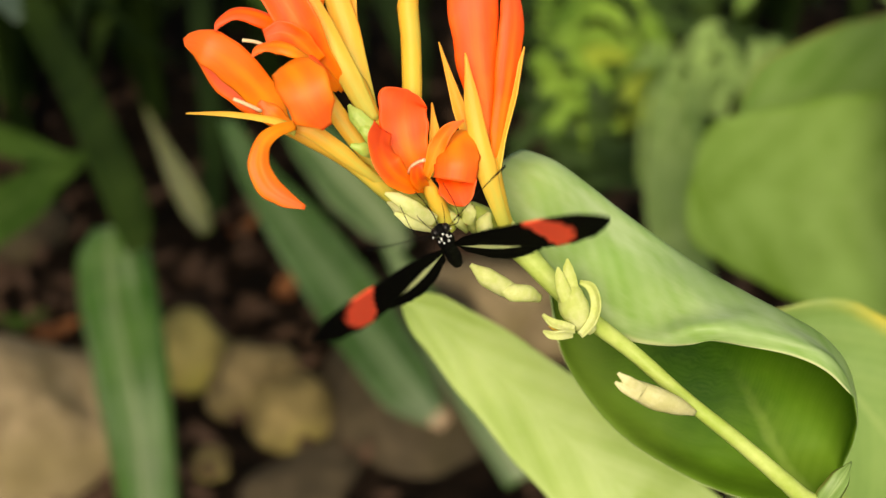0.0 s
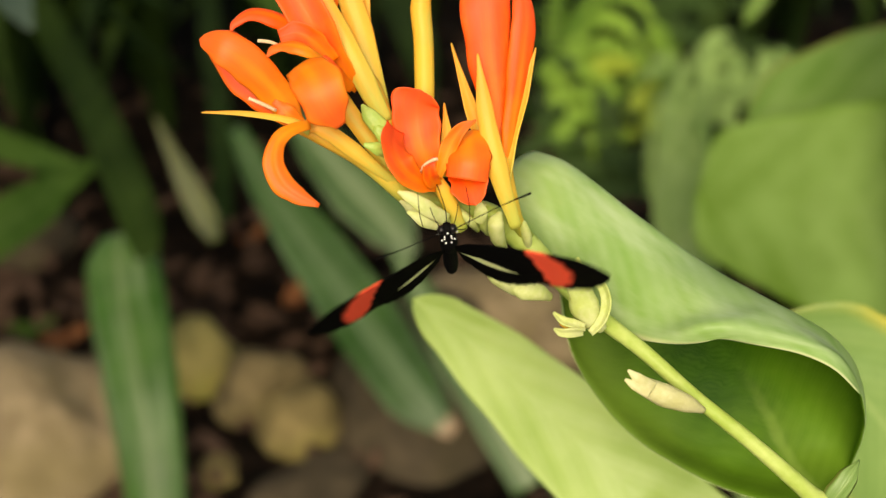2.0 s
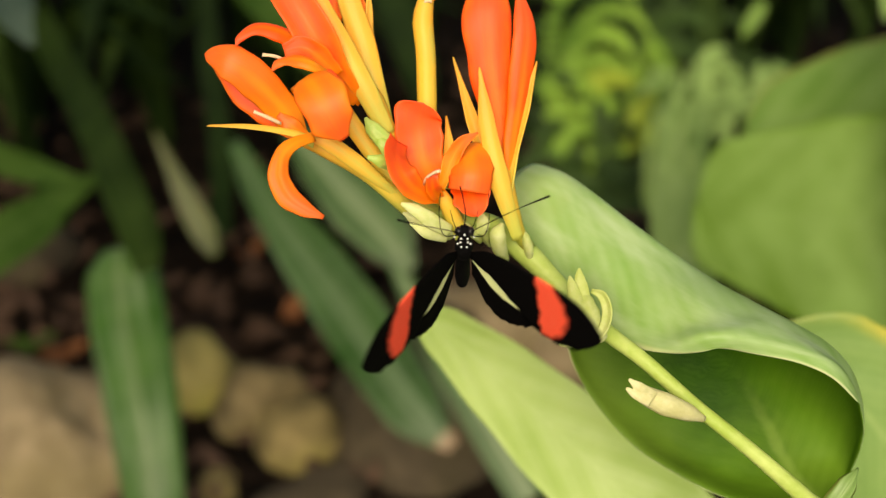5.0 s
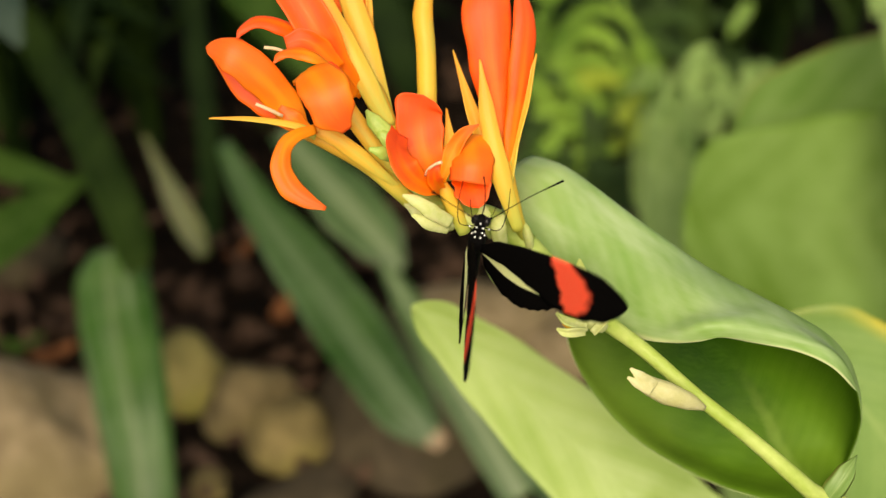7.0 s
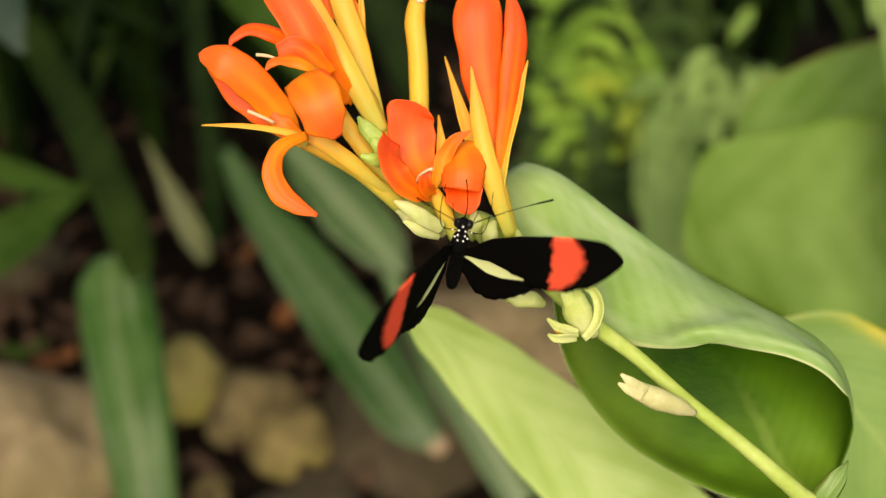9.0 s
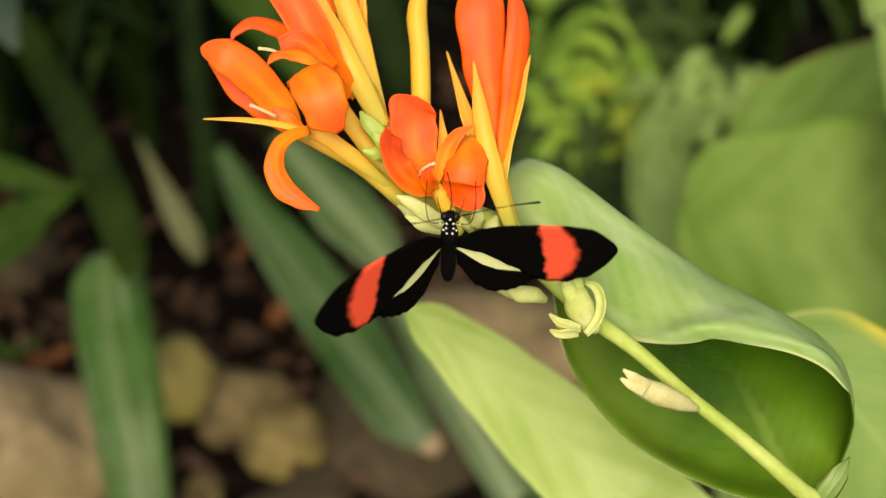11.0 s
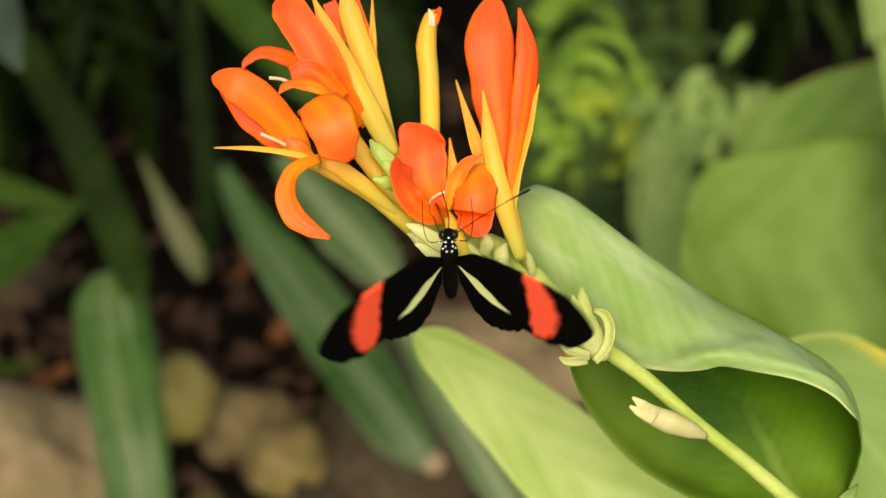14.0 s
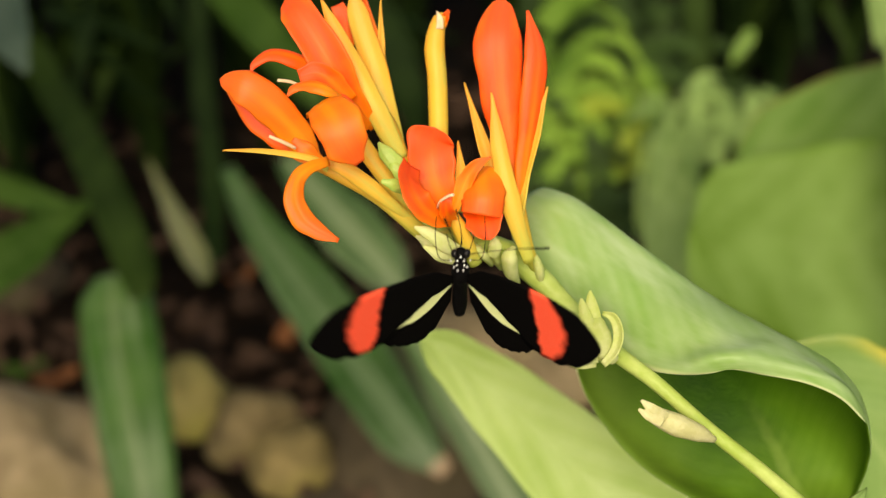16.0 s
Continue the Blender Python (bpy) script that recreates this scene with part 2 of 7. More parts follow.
LEAF_BLUE = leaf_material("leaf_blue", (0.026, 0.048, 0.036), (0.050, 0.080, 0.058), (0.07, 0.10, 0.075), 12, 0.0, 0.5, 0.1, None, 0.15, 0.06)
# The darkest copy, with deep shade put into its base colour.
LEAF_STRAP_DEEP_SHADE = leaf_material("leaf_strap_deep_shade", (0.004, 0.011, 0.003), (0.011, 0.024, 0.006), (0.020, 0.038, 0.010), 12, 0.0, 0.65, 0.08, None, 0.04, 0.06)
LEAF_FAR = leaf_material("leaf_far", (0.13, 0.22, 0.055), (0.20, 0.30, 0.095), (0.24, 0.34, 0.13), 30, 0.9, 0.5, 0.25, None, 0.2)
LEAF_PLUME = plain_material("leaf_plume", (0.08, 0.16, 0.035), (0.27, 0.41, 0.125), 16, 0.5, 0.0003, 0.3, 0.2)
LEAF_YELLOW = leaf_material("leaf_yellow", (0.16, 0.29, 0.065), (0.23, 0.37, 0.10), (0.33, 0.46, 0.15), 36, 0.9, 0.45, 0.28, (0.52, 0.47, 0.06), rim=0.36)
LEAF_FERN = plain_material("leaf_fern", (0.075, 0.165, 0.016), (0.24, 0.40, 0.060), 14, 0.5, 0.0003, 0.25, 0.15)
LEAF_LIME = plain_material("leaf_lime", (0.12, 0.20, 0.016), (0.32, 0.41, 0.05), 30, 0.5, 0.0003, 0.25, 0.2)
# Darkened copy of the fern green; shade among the fronds is painted in.
LEAF_SHADED = plain_material("leaf_shaded", (0.012, 0.030, 0.006), (0.050, 0.095, 0.022), 9, 0.5, 0.0003, 0.3, 0.15)
SHOOT = plain_material("shoot", (0.075, 0.095, 0.020), (0.17, 0.185, 0.055), 20, 0.5, 0.0003, 0.2)
STEM = plain_material("stem_green", (0.36, 0.49, 0.085), (0.54, 0.64, 0.19), 45, 0.45, 0.0003, 0.2, 0.3)
BUD = plain_material("bud_green", (0.58, 0.67, 0.19), (0.80, 0.82, 0.44), 70, 0.5, 0.0003, 0.4, 0.3)
PALE_BUD = plain_material("bud_cream", (0.66, 0.64, 0.30), (0.84, 0.80, 0.50), 90, 0.5, 0.0003, 0.35, 0.3)
CALYX = plain_material("calyx_green", (0.33, 0.50, 0.08), (0.55, 0.66, 0.18), 80, 0.45, 0.0003, 0.2)
RED = petal_material("petal_red", (0.97, 0.30, 0.018), (0.97, 0.115, 0.014), (0.97, 0.125, 0.036), 0.38)
ORANGE = petal_material("petal_orange", (0.97, 0.40, 0.024), (0.98, 0.215, 0.020), (0.98, 0.165, 0.034), 0.38)
SEPAL = petal_material("sepal_yellow", (0.66, 0.66, 0.13), (0.97, 0.59, 0.08), (0.97, 0.50, 0.08), 0.4)
TUBE = petal_material("tube_yellow", (0.52, 0.62, 0.13), (0.96, 0.66, 0.09), (0.97, 0.55, 0.075), 0.4)
CREAM = plain_material("stamen_cream", (0.80, 0.55, 0.30), (0.88, 0.72, 0.48), 200, 0.5, 0.0001, 0.2)
STONE_TAN = stone_material("stone_tan", (0.17, 0.128, 0.070), (0.28, 0.215, 0.125), (0.19, 0.15, 0.065))
STONE_OLIVE = stone_material("stone_olive", (0.110, 0.084, 0.030), (0.200, 0.150, 0.060), (0.145, 0.128, 0.025))
STONE_DUN = stone_material("stone_dun", (0.105, 0.078, 0.034), (0.190, 0.142, 0.066), (0.135, 0.108, 0.032))
STONE_MOSS = stone_material("stone_moss", (0.21, 0.175, 0.055), (0.33, 0.27, 0.090), (0.25, 0.235, 0.042))
# Brown stone with the shade it lies in mixed into its tones.
STONE_BROWN_SHADED = stone_material("stone_brown_shaded", (0.036, 0.027, 0.014), (0.064, 0.047, 0.026), (0.050, 0.039, 0.016))
SOIL = soil_material()
LITTER = plain_material("leaf_litter", (0.018, 0.011, 0.007), (0.095, 0.055, 0.036), 14, 0.8, 0.001, 0, 0.1)
DEAD_LEAF = plain_material("dead_leaf", (0.10, 0.035, 0.012), (0.24, 0.10, 0.04), 40, 0.75, 0.001, 0.1, 0.15)
BODY = plain_material("butterfly_black", (0.002, 0.002, 0.002), (0.005, 0.0045, 0.0045), 900, 0.75, 0.0001, 0, 0.05)
EYE = plain_material("butterfly_eye", (0.004, 0.003, 0.003), (0.010, 0.008, 0.007), 900, 0.35, 0.00002, 0, 0.25)
WHITE = plain_material("butterfly_white", (0.78, 0.78, 0.74), (0.85, 0.85, 0.82), 900, 0.6, 0.00002)
FORE_WING, HIND_WING = wing_material("fore_wing_scales", True), wing_material("hind_wing_scales", False)

# ---- shapes ----
VIEW = Vector((0, -0.788, 0.616))  # the open side of the bed, from which the flowers are lit and seen


def spline(points, count):
    """Catmull-Rom curve over the points."""
    p = [Vector(q) for q in points]
    p = [2 * p[0] - p[1], *p, 2 * p[-1] - p[-2]]
    spans, out = len(p) - 3, []
    for k in range(count):
        x = k / (count - 1) * spans
        i = min(int(x), spans - 1)
        t = x - i
        a, b, c, d = p[i:i + 4]
        out.append(0.5 * (2 * b + (c - a) * t + (2 * a - 5 * b + 4 * c - d) * t * t + (3 * b - a - 3 * c + d) * t ** 3))
    return out


def along(values, s):
    """A smooth value at s from 0 to 1 out of evenly spaced ones."""
    x = s * (len(values) - 1)
    i = min(int(x), len(values) - 2)
    t = x - i
    t = t * t * (3 - 2 * t) * 0.5 + t * 0.5
    return values[i] * (1 - t) + values[i + 1] * t


def skin(rows, thick, lined=False):
    """A bmesh from rows of points (along by across); lined: its other side takes the second material; uv: across 0 to 1, along in metres."""
    n, m = len(rows), len(rows[0])
    bm = bmesh.new()
    uv = bm.loops.layers.uv.new("UVMap")
    tone = bm.verts.layers.float.new("along")
    run, far = [0.0], 0.0
    for a, b in zip(rows, rows[1:]):
        far += (b[m // 2] - a[m // 2]).length
        run.append(far)
    normals = []
    for i in range(n):
        line = []
        for j in range(m):
            di = rows[min(i + 1, n - 1)][j] - rows[max(i - 1, 0)][j]
            dj = rows[i][min(j + 1, m - 1)] - rows[i][max(j - 1, 0)]
            c = di.cross(dj)
            if c.length < 1e-12:
                di = rows[min(i + 1, n - 1)][m // 2] - rows[max(i - 1, 0)][m // 2]
                k = min(max(i, 1), n - 2)
                c = di.cross(rows[k][-1] - rows[k][0])
            line.append(c.normalized())
        normals.append(line)
    layers = []
    for side in (0.5, -0.5):
        grid = []
        for i in range(n):
            line = []
            for j in range(m):
                rim = 0.25 if j in (0, m - 1) or i in (0, n - 1) else 1.0
                v = bm.verts.new(rows[i][j] + normals[i][j] * thick * side * rim)
                v[tone] = i / (n - 1)
                line.append(v)
            grid.append(line)
        layers.append(grid)

    def face(quad, spots):
        f = bm.faces.new(quad)
        f.smooth = True
        for loop, (i, j) in zip(f.loops, spots):
            loop[uv].uv = (j / (m - 1), run[i])
        return f

    for k, grid in enumerate(layers):
        for i in range(n - 1):
            for j in range(m - 1):
                spots = [(i, j), (i + 1, j), (i + 1, j + 1), (i, j + 1)]
                if k:
                    spots.reverse()
                face([grid[a][b] for a, b in spots], spots).material_index = k if lined else 0
    top, low = layers
    rim = [(i, 0) for i in range(n)] + [(n - 1, j) for j in range(1, m)] + [(i, m - 1) for i in range(n - 2, -1, -1)] + [(0, j) for j in range(m - 2, 0, -1)]
    for a, b in zip(rim, rim[1:] + rim[:1]):
        face([top[a[0]][a[1]], low[a[0]][a[1]], low[b[0]][b[1]], top[b[0]][b[1]]], [a, a, b, b])
    return bm


def ribbon(spine, widths, facing=VIEW, cup=0.0, thick=0.0006, n=22, m=9, wave=0.0, waves=3.0, twist=0.0, blunt=0.0, round_foot=0.0, crease=0.0, ragged=0.0):
    """A petal or blade: half-widths in metres along a spine; crease: the depth of its fold; ragged: how uneven its margins are; cup: the angle in radians to which each half bends towards its face; blunt, round_foot: the part of its length over which an end is rounded."""
    line = spline(spine, n)
    rows = []
    for i, p in enumerate(line):
        s = i / (n - 1)
        ahead = (line[min(i + 1, n - 1)] - line[max(i - 1, 0)]).normalized()
        way = along(facing, s) if isinstance(facing, list) else Vector(facing)
        side = ahead.cross(way).normalized()
        up = side.cross(ahead).normalized()
        if twist:
            turn = Matrix.Rotation(twist * s, 3, ahead)
            side, up = turn @ side, turn @ up
        w = along(widths, s)
        if blunt and s > 1 - blunt:
            w *= math.sqrt(max(0.0, 1 - ((s - 1 + blunt) / blunt) ** 2))
        if round_foot and s < round_foot:
            w *= math.sqrt(max(0.0, 1 - (1 - s / round_foot) ** 2))
        w = max(w, 0.0001)
        bend = along(cup, s) if isinstance(cup, list) else cup
        row = []
        for j in range(m):
            u = 2 * j / (m - 1) - 1
            if abs(bend) > 1e-3:
                x, h = w * math.sin(bend * u) / bend, w * (1 - math.cos(bend * u)) / bend
            else:
                x, h = w * u, 0.0
            h += wave * u * u * math.sin(waves * 6.283 * s + (1.7 if u > 0 else 0.0))
            if crease:
                fold = crease * min(1.0, w * 400)
                h -= fold * math.exp(-(u / 0.16) ** 2) * (0.6 + 0.4 * s)
                h += fold * 0.5 * abs(u) * noise.noise(Vector((u * 1.6, s * 5, line[0].x * 300)))
            if ragged:
                x *= 1 + ragged * abs(u) * noise.noise(Vector((s * 7, 4 * (1 if u > 0 else -1), line[0].y * 300)))
            row.append(p + side * x + up * h)
        rows.append(row)
    return skin(rows, thick)


def loft(curves, n=36, m=33, thick=0.0006, wave=0.0, lined=False):
    """A sheet across several curves that run side by side."""
    lines = [spline(c, n) for c in curves]
    rows = [spline([line[i] for line in lines], m) for i in range(n)]
    if wave:
        for i, row in enumerate(rows):
            for j, p in enumerate(row):
                row[j] = p + VIEW * wave * noise.noise(p * 38) + VIEW * wave * 0.35 * noise.noise(p * 120)
    return skin(rows, thick, lined)


def tube(spine, radii, n=20, seg=12, ridges=0.0):
    """A round stem, tube or bud with its ends closed."""
    line = spline(spine, n)
    bm = bmesh.new()
    tone = bm.verts.layers.float.new("along")
    uv = bm.loops.layers.uv.new("UVMap")
    rings, side, run = [], None, 0.0
    runs = []
    for i, p in enumerate(line):
        ahead = (line[min(i + 1, n - 1)] - line[max(i - 1, 0)]).normalized()
        if side is None:
            side = ahead.orthogonal().normalized()
        side = (side - ahead * side.dot(ahead)).normalized()
        other = ahead.cross(side)
        r = along(radii, i / (n - 1))
        ring = []
        for k in range(seg):
            a = k / seg * 6.2832
            rr = r * (1 + ridges * math.cos(3 * a))
            v = bm.verts.new(p + (side * math.cos(a) + other * math.sin(a)) * rr)
            v[tone] = i / (n - 1)
            ring.append(v)
        rings.append(ring)
        runs.append(run)
        run += (line[min(i + 1, n - 1)] - p).length
    for i in range(n - 1):
        for k in range(seg):
            f = bm.faces.new([rings[i][k], rings[i][(k + 1) % seg], rings[i + 1][(k + 1) % seg], rings[i + 1][k]])
            f.smooth = True
            for loop, (a, b) in zip(f.loops, ((k, i), (k + 1, i), (k + 1, i + 1), (k, i + 1))):
                loop[uv].uv = (a / seg, runs[b])
    bm.faces.new(rings[0][::-1])
    bm.faces.new(rings[-1])
    return bm


def ball(centre, radii, seg=16, rings=10):
    bm = bmesh.new()
    bmesh.ops.create_uvsphere(bm, u_segments=seg, v_segments=rings, radius=1.0, matrix=Matrix.Translation(centre) @ Matrix.Diagonal((*radii, 1)))
    for f in bm.faces:
        f.smooth = True
    return bm


def mesh_of(name, bm, material):
    bm.normal_update()
    data = bpy.data.meshes.new(name)
    bm.to_mesh(data)
    bm.free()
    data.materials.append(material)
    return data


def part(name, bm, material, parent, label=""):
    ob = new(name, mesh_of(name, bm, material))
    ob.parent = parent
    if parent.type == "EMPTY":
        ob.matrix_parent_inverse = Matrix.Translation(parent.location).inverted()
    if label:
        tagged(ob, label)
    return ob


def thing(name, place, label, category, group="", kind=""):
    ob = new(name)
    ob.empty_display_size = 0.01
    ob.location = place
    return tagged(ob, label, category, group, kind)


# ---- ground ----
def ground():
    bm = bmesh.new()
    steps = [-60, -20, -6, -2.5] + [-1.2 + 0.04 * k for k in range(61)] + [2.5, 6, 20, 60]
    ys = [-60, -20, -6, -2, -0.6] + [-0.2 + 0.04 * k for k in range(61)] + [3.5, 6, 20, 60]
    grid = []
    for y in ys:
        row = []
        for x in steps:
            p = Vector((x, y, 0))
            near = 1.0 if abs(x) < 2 and -1 < y < 3 else 0.2
            z = near * (0.03 * noise.noise(p * 3.5) + 0.012 * noise.noise(p * 14))
            row.append(bm.verts.new((x, y, z - 0.005)))
        grid.append(row)
    for a, b in zip(grid, grid[1:]):
        for i in range(len(a) - 1):
            f = bm.faces.new((a[i], a[i + 1], b[i + 1], b[i]))
            f.smooth = True
    return tagged(new("ground", mesh_of("ground", bm, SOIL)), "dark brown garden soil, shade in its colour, with scattered litter", "ground", kind="structure")


def stone(name, centre, radii, turn, seed, material, label):
    """A weathered field stone, partly sunk in the soil."""
    bm = bmesh.new()
    bmesh.ops.create_icosphere(bm, subdivisions=4, radius=1.0)
    shift = Vector((seed * 7.3, seed * 3.1, seed))
    spin = Euler((0, 0, radians(turn))).to_matrix()
    for v in bm.verts:
        d = v.co.normalized()
        r = 1 + 0.22 * noise.noise(d * 1.3 + shift) + 0.07 * noise.noise(d * 4 + shift) + 0.02 * noise.noise(d * 13 + shift)
        q = Vector((d.x * radii[0], d.y * radii[1], d.z * radii[2])) * r
        v.co = spin @ q
    for f in bm.faces:
        f.smooth = True
    ob = new(name, mesh_of(name, bm, material))
    ob.location = centre
    return tagged(ob, label, "stone", "stones in the bed")


ground()
stone("stone", (-0.3652, 0.5189, -0.0100), (0.100, 0.075, 0.080), -14, 1, STONE_TAN, "large tan field stone half sunk in soil")
stone("stone", (-0.2291, 0.5978, -0.0100), (0.044, 0.036, 0.058), 5, 2, STONE_MOSS, "mossy olive stone standing on edge")
stone("stone", (-0.1705, 0.5680, -0.0100), (0.042, 0.038, 0.050), 25, 3, STONE_DUN, "small brownish rounded stone")
stone("stone", (-0.1290, 0.5310, -0.0100), (0.044, 0.041, 0.045), 60, 4, STONE_OLIVE, "rounded stone with yellowish moss")
stone("stone", (-0.0230, 0.5700, -0.0100), (0.115, 0.088, 0.068), 80, 5, STONE_BROWN_SHADED, "large dull brown stone with shade put into its colour")
stone("stone", (0.0416, 0.6836, -0.0219), (.11, .07, .05), 0, 6, STONE_TAN, "flat pale tan stone in the soil")
stone("stone", (0.1213, 0.6555, -0.0253), (.07, .06, .045), 40, 7, STONE_TAN, "weathered tan stone lying in dark soil")
stone("stone", (-0.1934, 0.4795, -0.0070), (.017, .02, .014), 30, 8, STONE_OLIVE, "small yellowish stone in dark soil")
stone("stone", (-0.4245, 0.7741, -0.0036), (.05, .04, .035), 30, 9, STONE_BROWN_SHADED, "dull brown stone behind leaves")
stone("stone", (-0.1043, 0.4514, -0.0100), (0.060, 0.050, 0.030), 30, 10, STONE_BROWN_SHADED, "dark brown stone low in the soil")


# ---- canna plant ----
canna = thing("canna_plant", (0.215, 0.02, 0.0), "canna in flower with orange petals and large light green leaves", "plant")

stem = part("stem", tube([(0.215, 0.02, -0.02), (0.20, 0.0, 0.22), (0.165, -0.03, 0.43), (0.1033, -0.0361, 0.5594), (0.0853, -0.0398, 0.5822), (0.0710, -0.0338, 0.5932), (0.0583, -0.0276, 0.6012), (0.0465, -0.0204, 0.6087), (0.0369, -0.0103, 0.6103), (0.0273, -0.0013, 0.6153), (0.0199, 0.0050, 0.6201), (0.0117, 0.0071, 0.6260), (0.0022, 0.0068, 0.6289), (-0.0065, 0.0090, 0.6317), (-0.0125, 0.0126, 0.6395)],
    [.009, .0070, .0044, .0028, .0021, .0018, .0017, .0018, .0021, .0025, .0030, .0030, .0026, .0021, .0013], 60, 14), STEM, canna, "pale green fleshy flower stalk")

# the rolled leaf round the stalk: lip, front, crest, back, lower edge
rolled = part("leaf", loft([
    [(0.0155, 0.0187, 0.6166), (0.0234, 0.0096, 0.6097), (0.0313, 0.0002, 0.6058), (0.0396, -0.0084, 0.6045), (0.0465, -0.0159, 0.6080), (0.0531, -0.0201, 0.6107), (0.0587, -0.0221, 0.6130), (0.0630, -0.0223, 0.6144), (0.0703, -0.0223, 0.6128), (0.0809, -0.0228, 0.6105), (0.0892, -0.0234, 0.6065), (0.0964, -0.0239, 0.5994)],
    [(0.0149, 0.0240, 0.6201), (0.0246, 0.0145, 0.6192), (0.0364, 0.0038, 0.6170), (0.0463, -0.0066, 0.6150), (0.0545, -0.0148, 0.6142), (0.0592, -0.0202, 0.6171), (0.0647, -0.0211, 0.6176), (0.0720, -0.0211, 0.6159), (0.0809, -0.0210, 0.6128), (0.0889, -0.0204, 0.6087), (0.0944, -0.0210, 0.6030), (0.0986, -0.0218, 0.5955)],
    [(0.0174, 0.0301, 0.6246), (0.0283, 0.0226, 0.6263), (0.0409, 0.0113, 0.6216), (0.0523, 0.0011, 0.6183), (0.0601, -0.0093, 0.6181), (0.0678, -0.0125, 0.6156), (0.0744, -0.0135, 0.6143), (0.0812, -0.0145, 0.6113), (0.0884, -0.0151, 0.6074), (0.0946, -0.0158, 0.6016), (0.0989, -0.0173, 0.5948), (0.1015, -0.0197, 0.5868)],
    [(0.0239, 0.0355, 0.6249), (0.0324, 0.0288, 0.6246), (0.0459, 0.0174, 0.6197), (0.0582, 0.0102, 0.6137), (0.0677, 0.0055, 0.6094), (0.0751, 0.0022, 0.6068), (0.0817, -0.0002, 0.6037), (0.0883, -0.0024, 0.6008), (0.0949, -0.0043, 0.5969), (0.1003, -0.0070, 0.5917), (0.1032, -0.0111, 0.5850), (0.1038, -0.0160, 0.5771)],
    [(0.0259, 0.0332, 0.6171), (0.0318, 0.0276, 0.6084), (0.0439, 0.0247, 0.6014), (0.0560, 0.0198, 0.5920), (0.0682, 0.0151, 0.5843), (0.0786, 0.0109, 0.5790), (0.0861, 0.0077, 0.5748), (0.0920, 0.0049, 0.5713), (0.0977, 0.0015, 0.5685), (0.1031, -0.0031, 0.5658), (0.1051, -0.0084, 0.5640), (0.1034, -0.0141, 0.5616)],
    [(0.0297, 0.0212, 0.5985), (0.0320, 0.0165, 0.5909), (0.0367, 0.0134, 0.5837), (0.0451, 0.0084, 0.5742), (0.0550, 0.0036, 0.5664), (0.0655, -0.0010, 0.5604), (0.0743, -0.0045, 0.5576), (0.0816, -0.0070, 0.5560), (0.0885, -0.0098, 0.5558), (0.0936, -0.0127, 0.5569), (0.0972, -0.0154, 0.5583), (0.0982, -0.0190, 0.5602)],
    [(0.0318, 0.0118, 0.5882), (0.0331, 0.0089, 0.5828), (0.0357, 0.0060, 0.5775), (0.0398, 0.0028, 0.5718), (0.0455, -0.0015, 0.5663), (0.0520, -0.0059, 0.5623), (0.0598, -0.0104, 0.5598), (0.0682, -0.0145, 0.5578), (0.0765, -0.0178, 0.5568), (0.0840, -0.0204, 0.5567), (0.0900, -0.0226, 0.5572), (0.0954, -0.0237, 0.5575)],
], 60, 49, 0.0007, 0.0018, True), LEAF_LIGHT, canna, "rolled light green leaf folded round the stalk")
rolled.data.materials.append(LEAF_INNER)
part("leaf", ribbon([(0.0875, -0.0413, 0.5771), (0.0906, -0.0403, 0.5832), (0.0934, -0.0378, 0.5865), (0.0962, -0.0340, 0.5881)], [.0016, .0030, .0026, .0002], VIEW, -0.7, 0.0005, 16, 7), LEAF_YELLOW, canna, "small yellow-green side shoot")

# lower leaf, tip towards the butterfly
part("leaf", ribbon([(-0.0099, 0.0682, 0.5467), (0.0004, 0.0661, 0.5391), (0.0189, 0.0593, 0.5239), (0.0383, 0.0506, 0.5079), (0.0595, 0.0388, 0.4928), (0.0858, 0.0204, 0.4775), (0.19, -0.01, 0.40)],
    [.0034, .0086, .0136, .0172, .0195, .0198, .006], VIEW, 0.4, 0.0006, 48, 17, 0.0008, 2.0, 0.0, 0.0, 0.08), LEAF_PALE, canna, "pale yellow-green leaf with a blunt tip")

# broad leaves behind
part("leaf", ribbon([(0.1431, 0.3747, 0.3657), (0.1599, 0.3653, 0.3697), (0.1821, 0.3552, 0.3730), (0.2101, 0.3447, 0.3757), (0.2515, 0.3339, 0.3779), (0.2960, 0.3180, 0.3800), (0.3450, 0.2700, 0.3700), (0.34, 0.06, 0.25)], [0.0293, 0.0403, 0.0494, 0.0592, 0.0650, 0.0640, 0.0400, 0.006], (0.05, -0.78, 0.62), 0.25, 0.0007, 40, 17, 0.003, 2.0, 0.0, 0.0, 0.08), LEAF_BROAD, canna, "broad yellow-green leaf")
part("leaf", ribbon([(0.1795, 0.4314, 0.3745), (0.2084, 0.4288, 0.3877), (0.2369, 0.4143, 0.4018), (0.2669, 0.3984, 0.4138), (0.3010, 0.3850, 0.4230), (0.3500, 0.3400, 0.4150), (0.36, 0.05, 0.25)], [0.0137, 0.0301, 0.0418, 0.0480, 0.0500, 0.0350, 0.006], (0.1, -0.75, 0.65), 0.25, 0.0007, 40, 17, 0.002, 2.0, 0.0, 0.0, 0.12), LEAF_RIMMED, canna, "broad mid-green leaf with a brown edge")
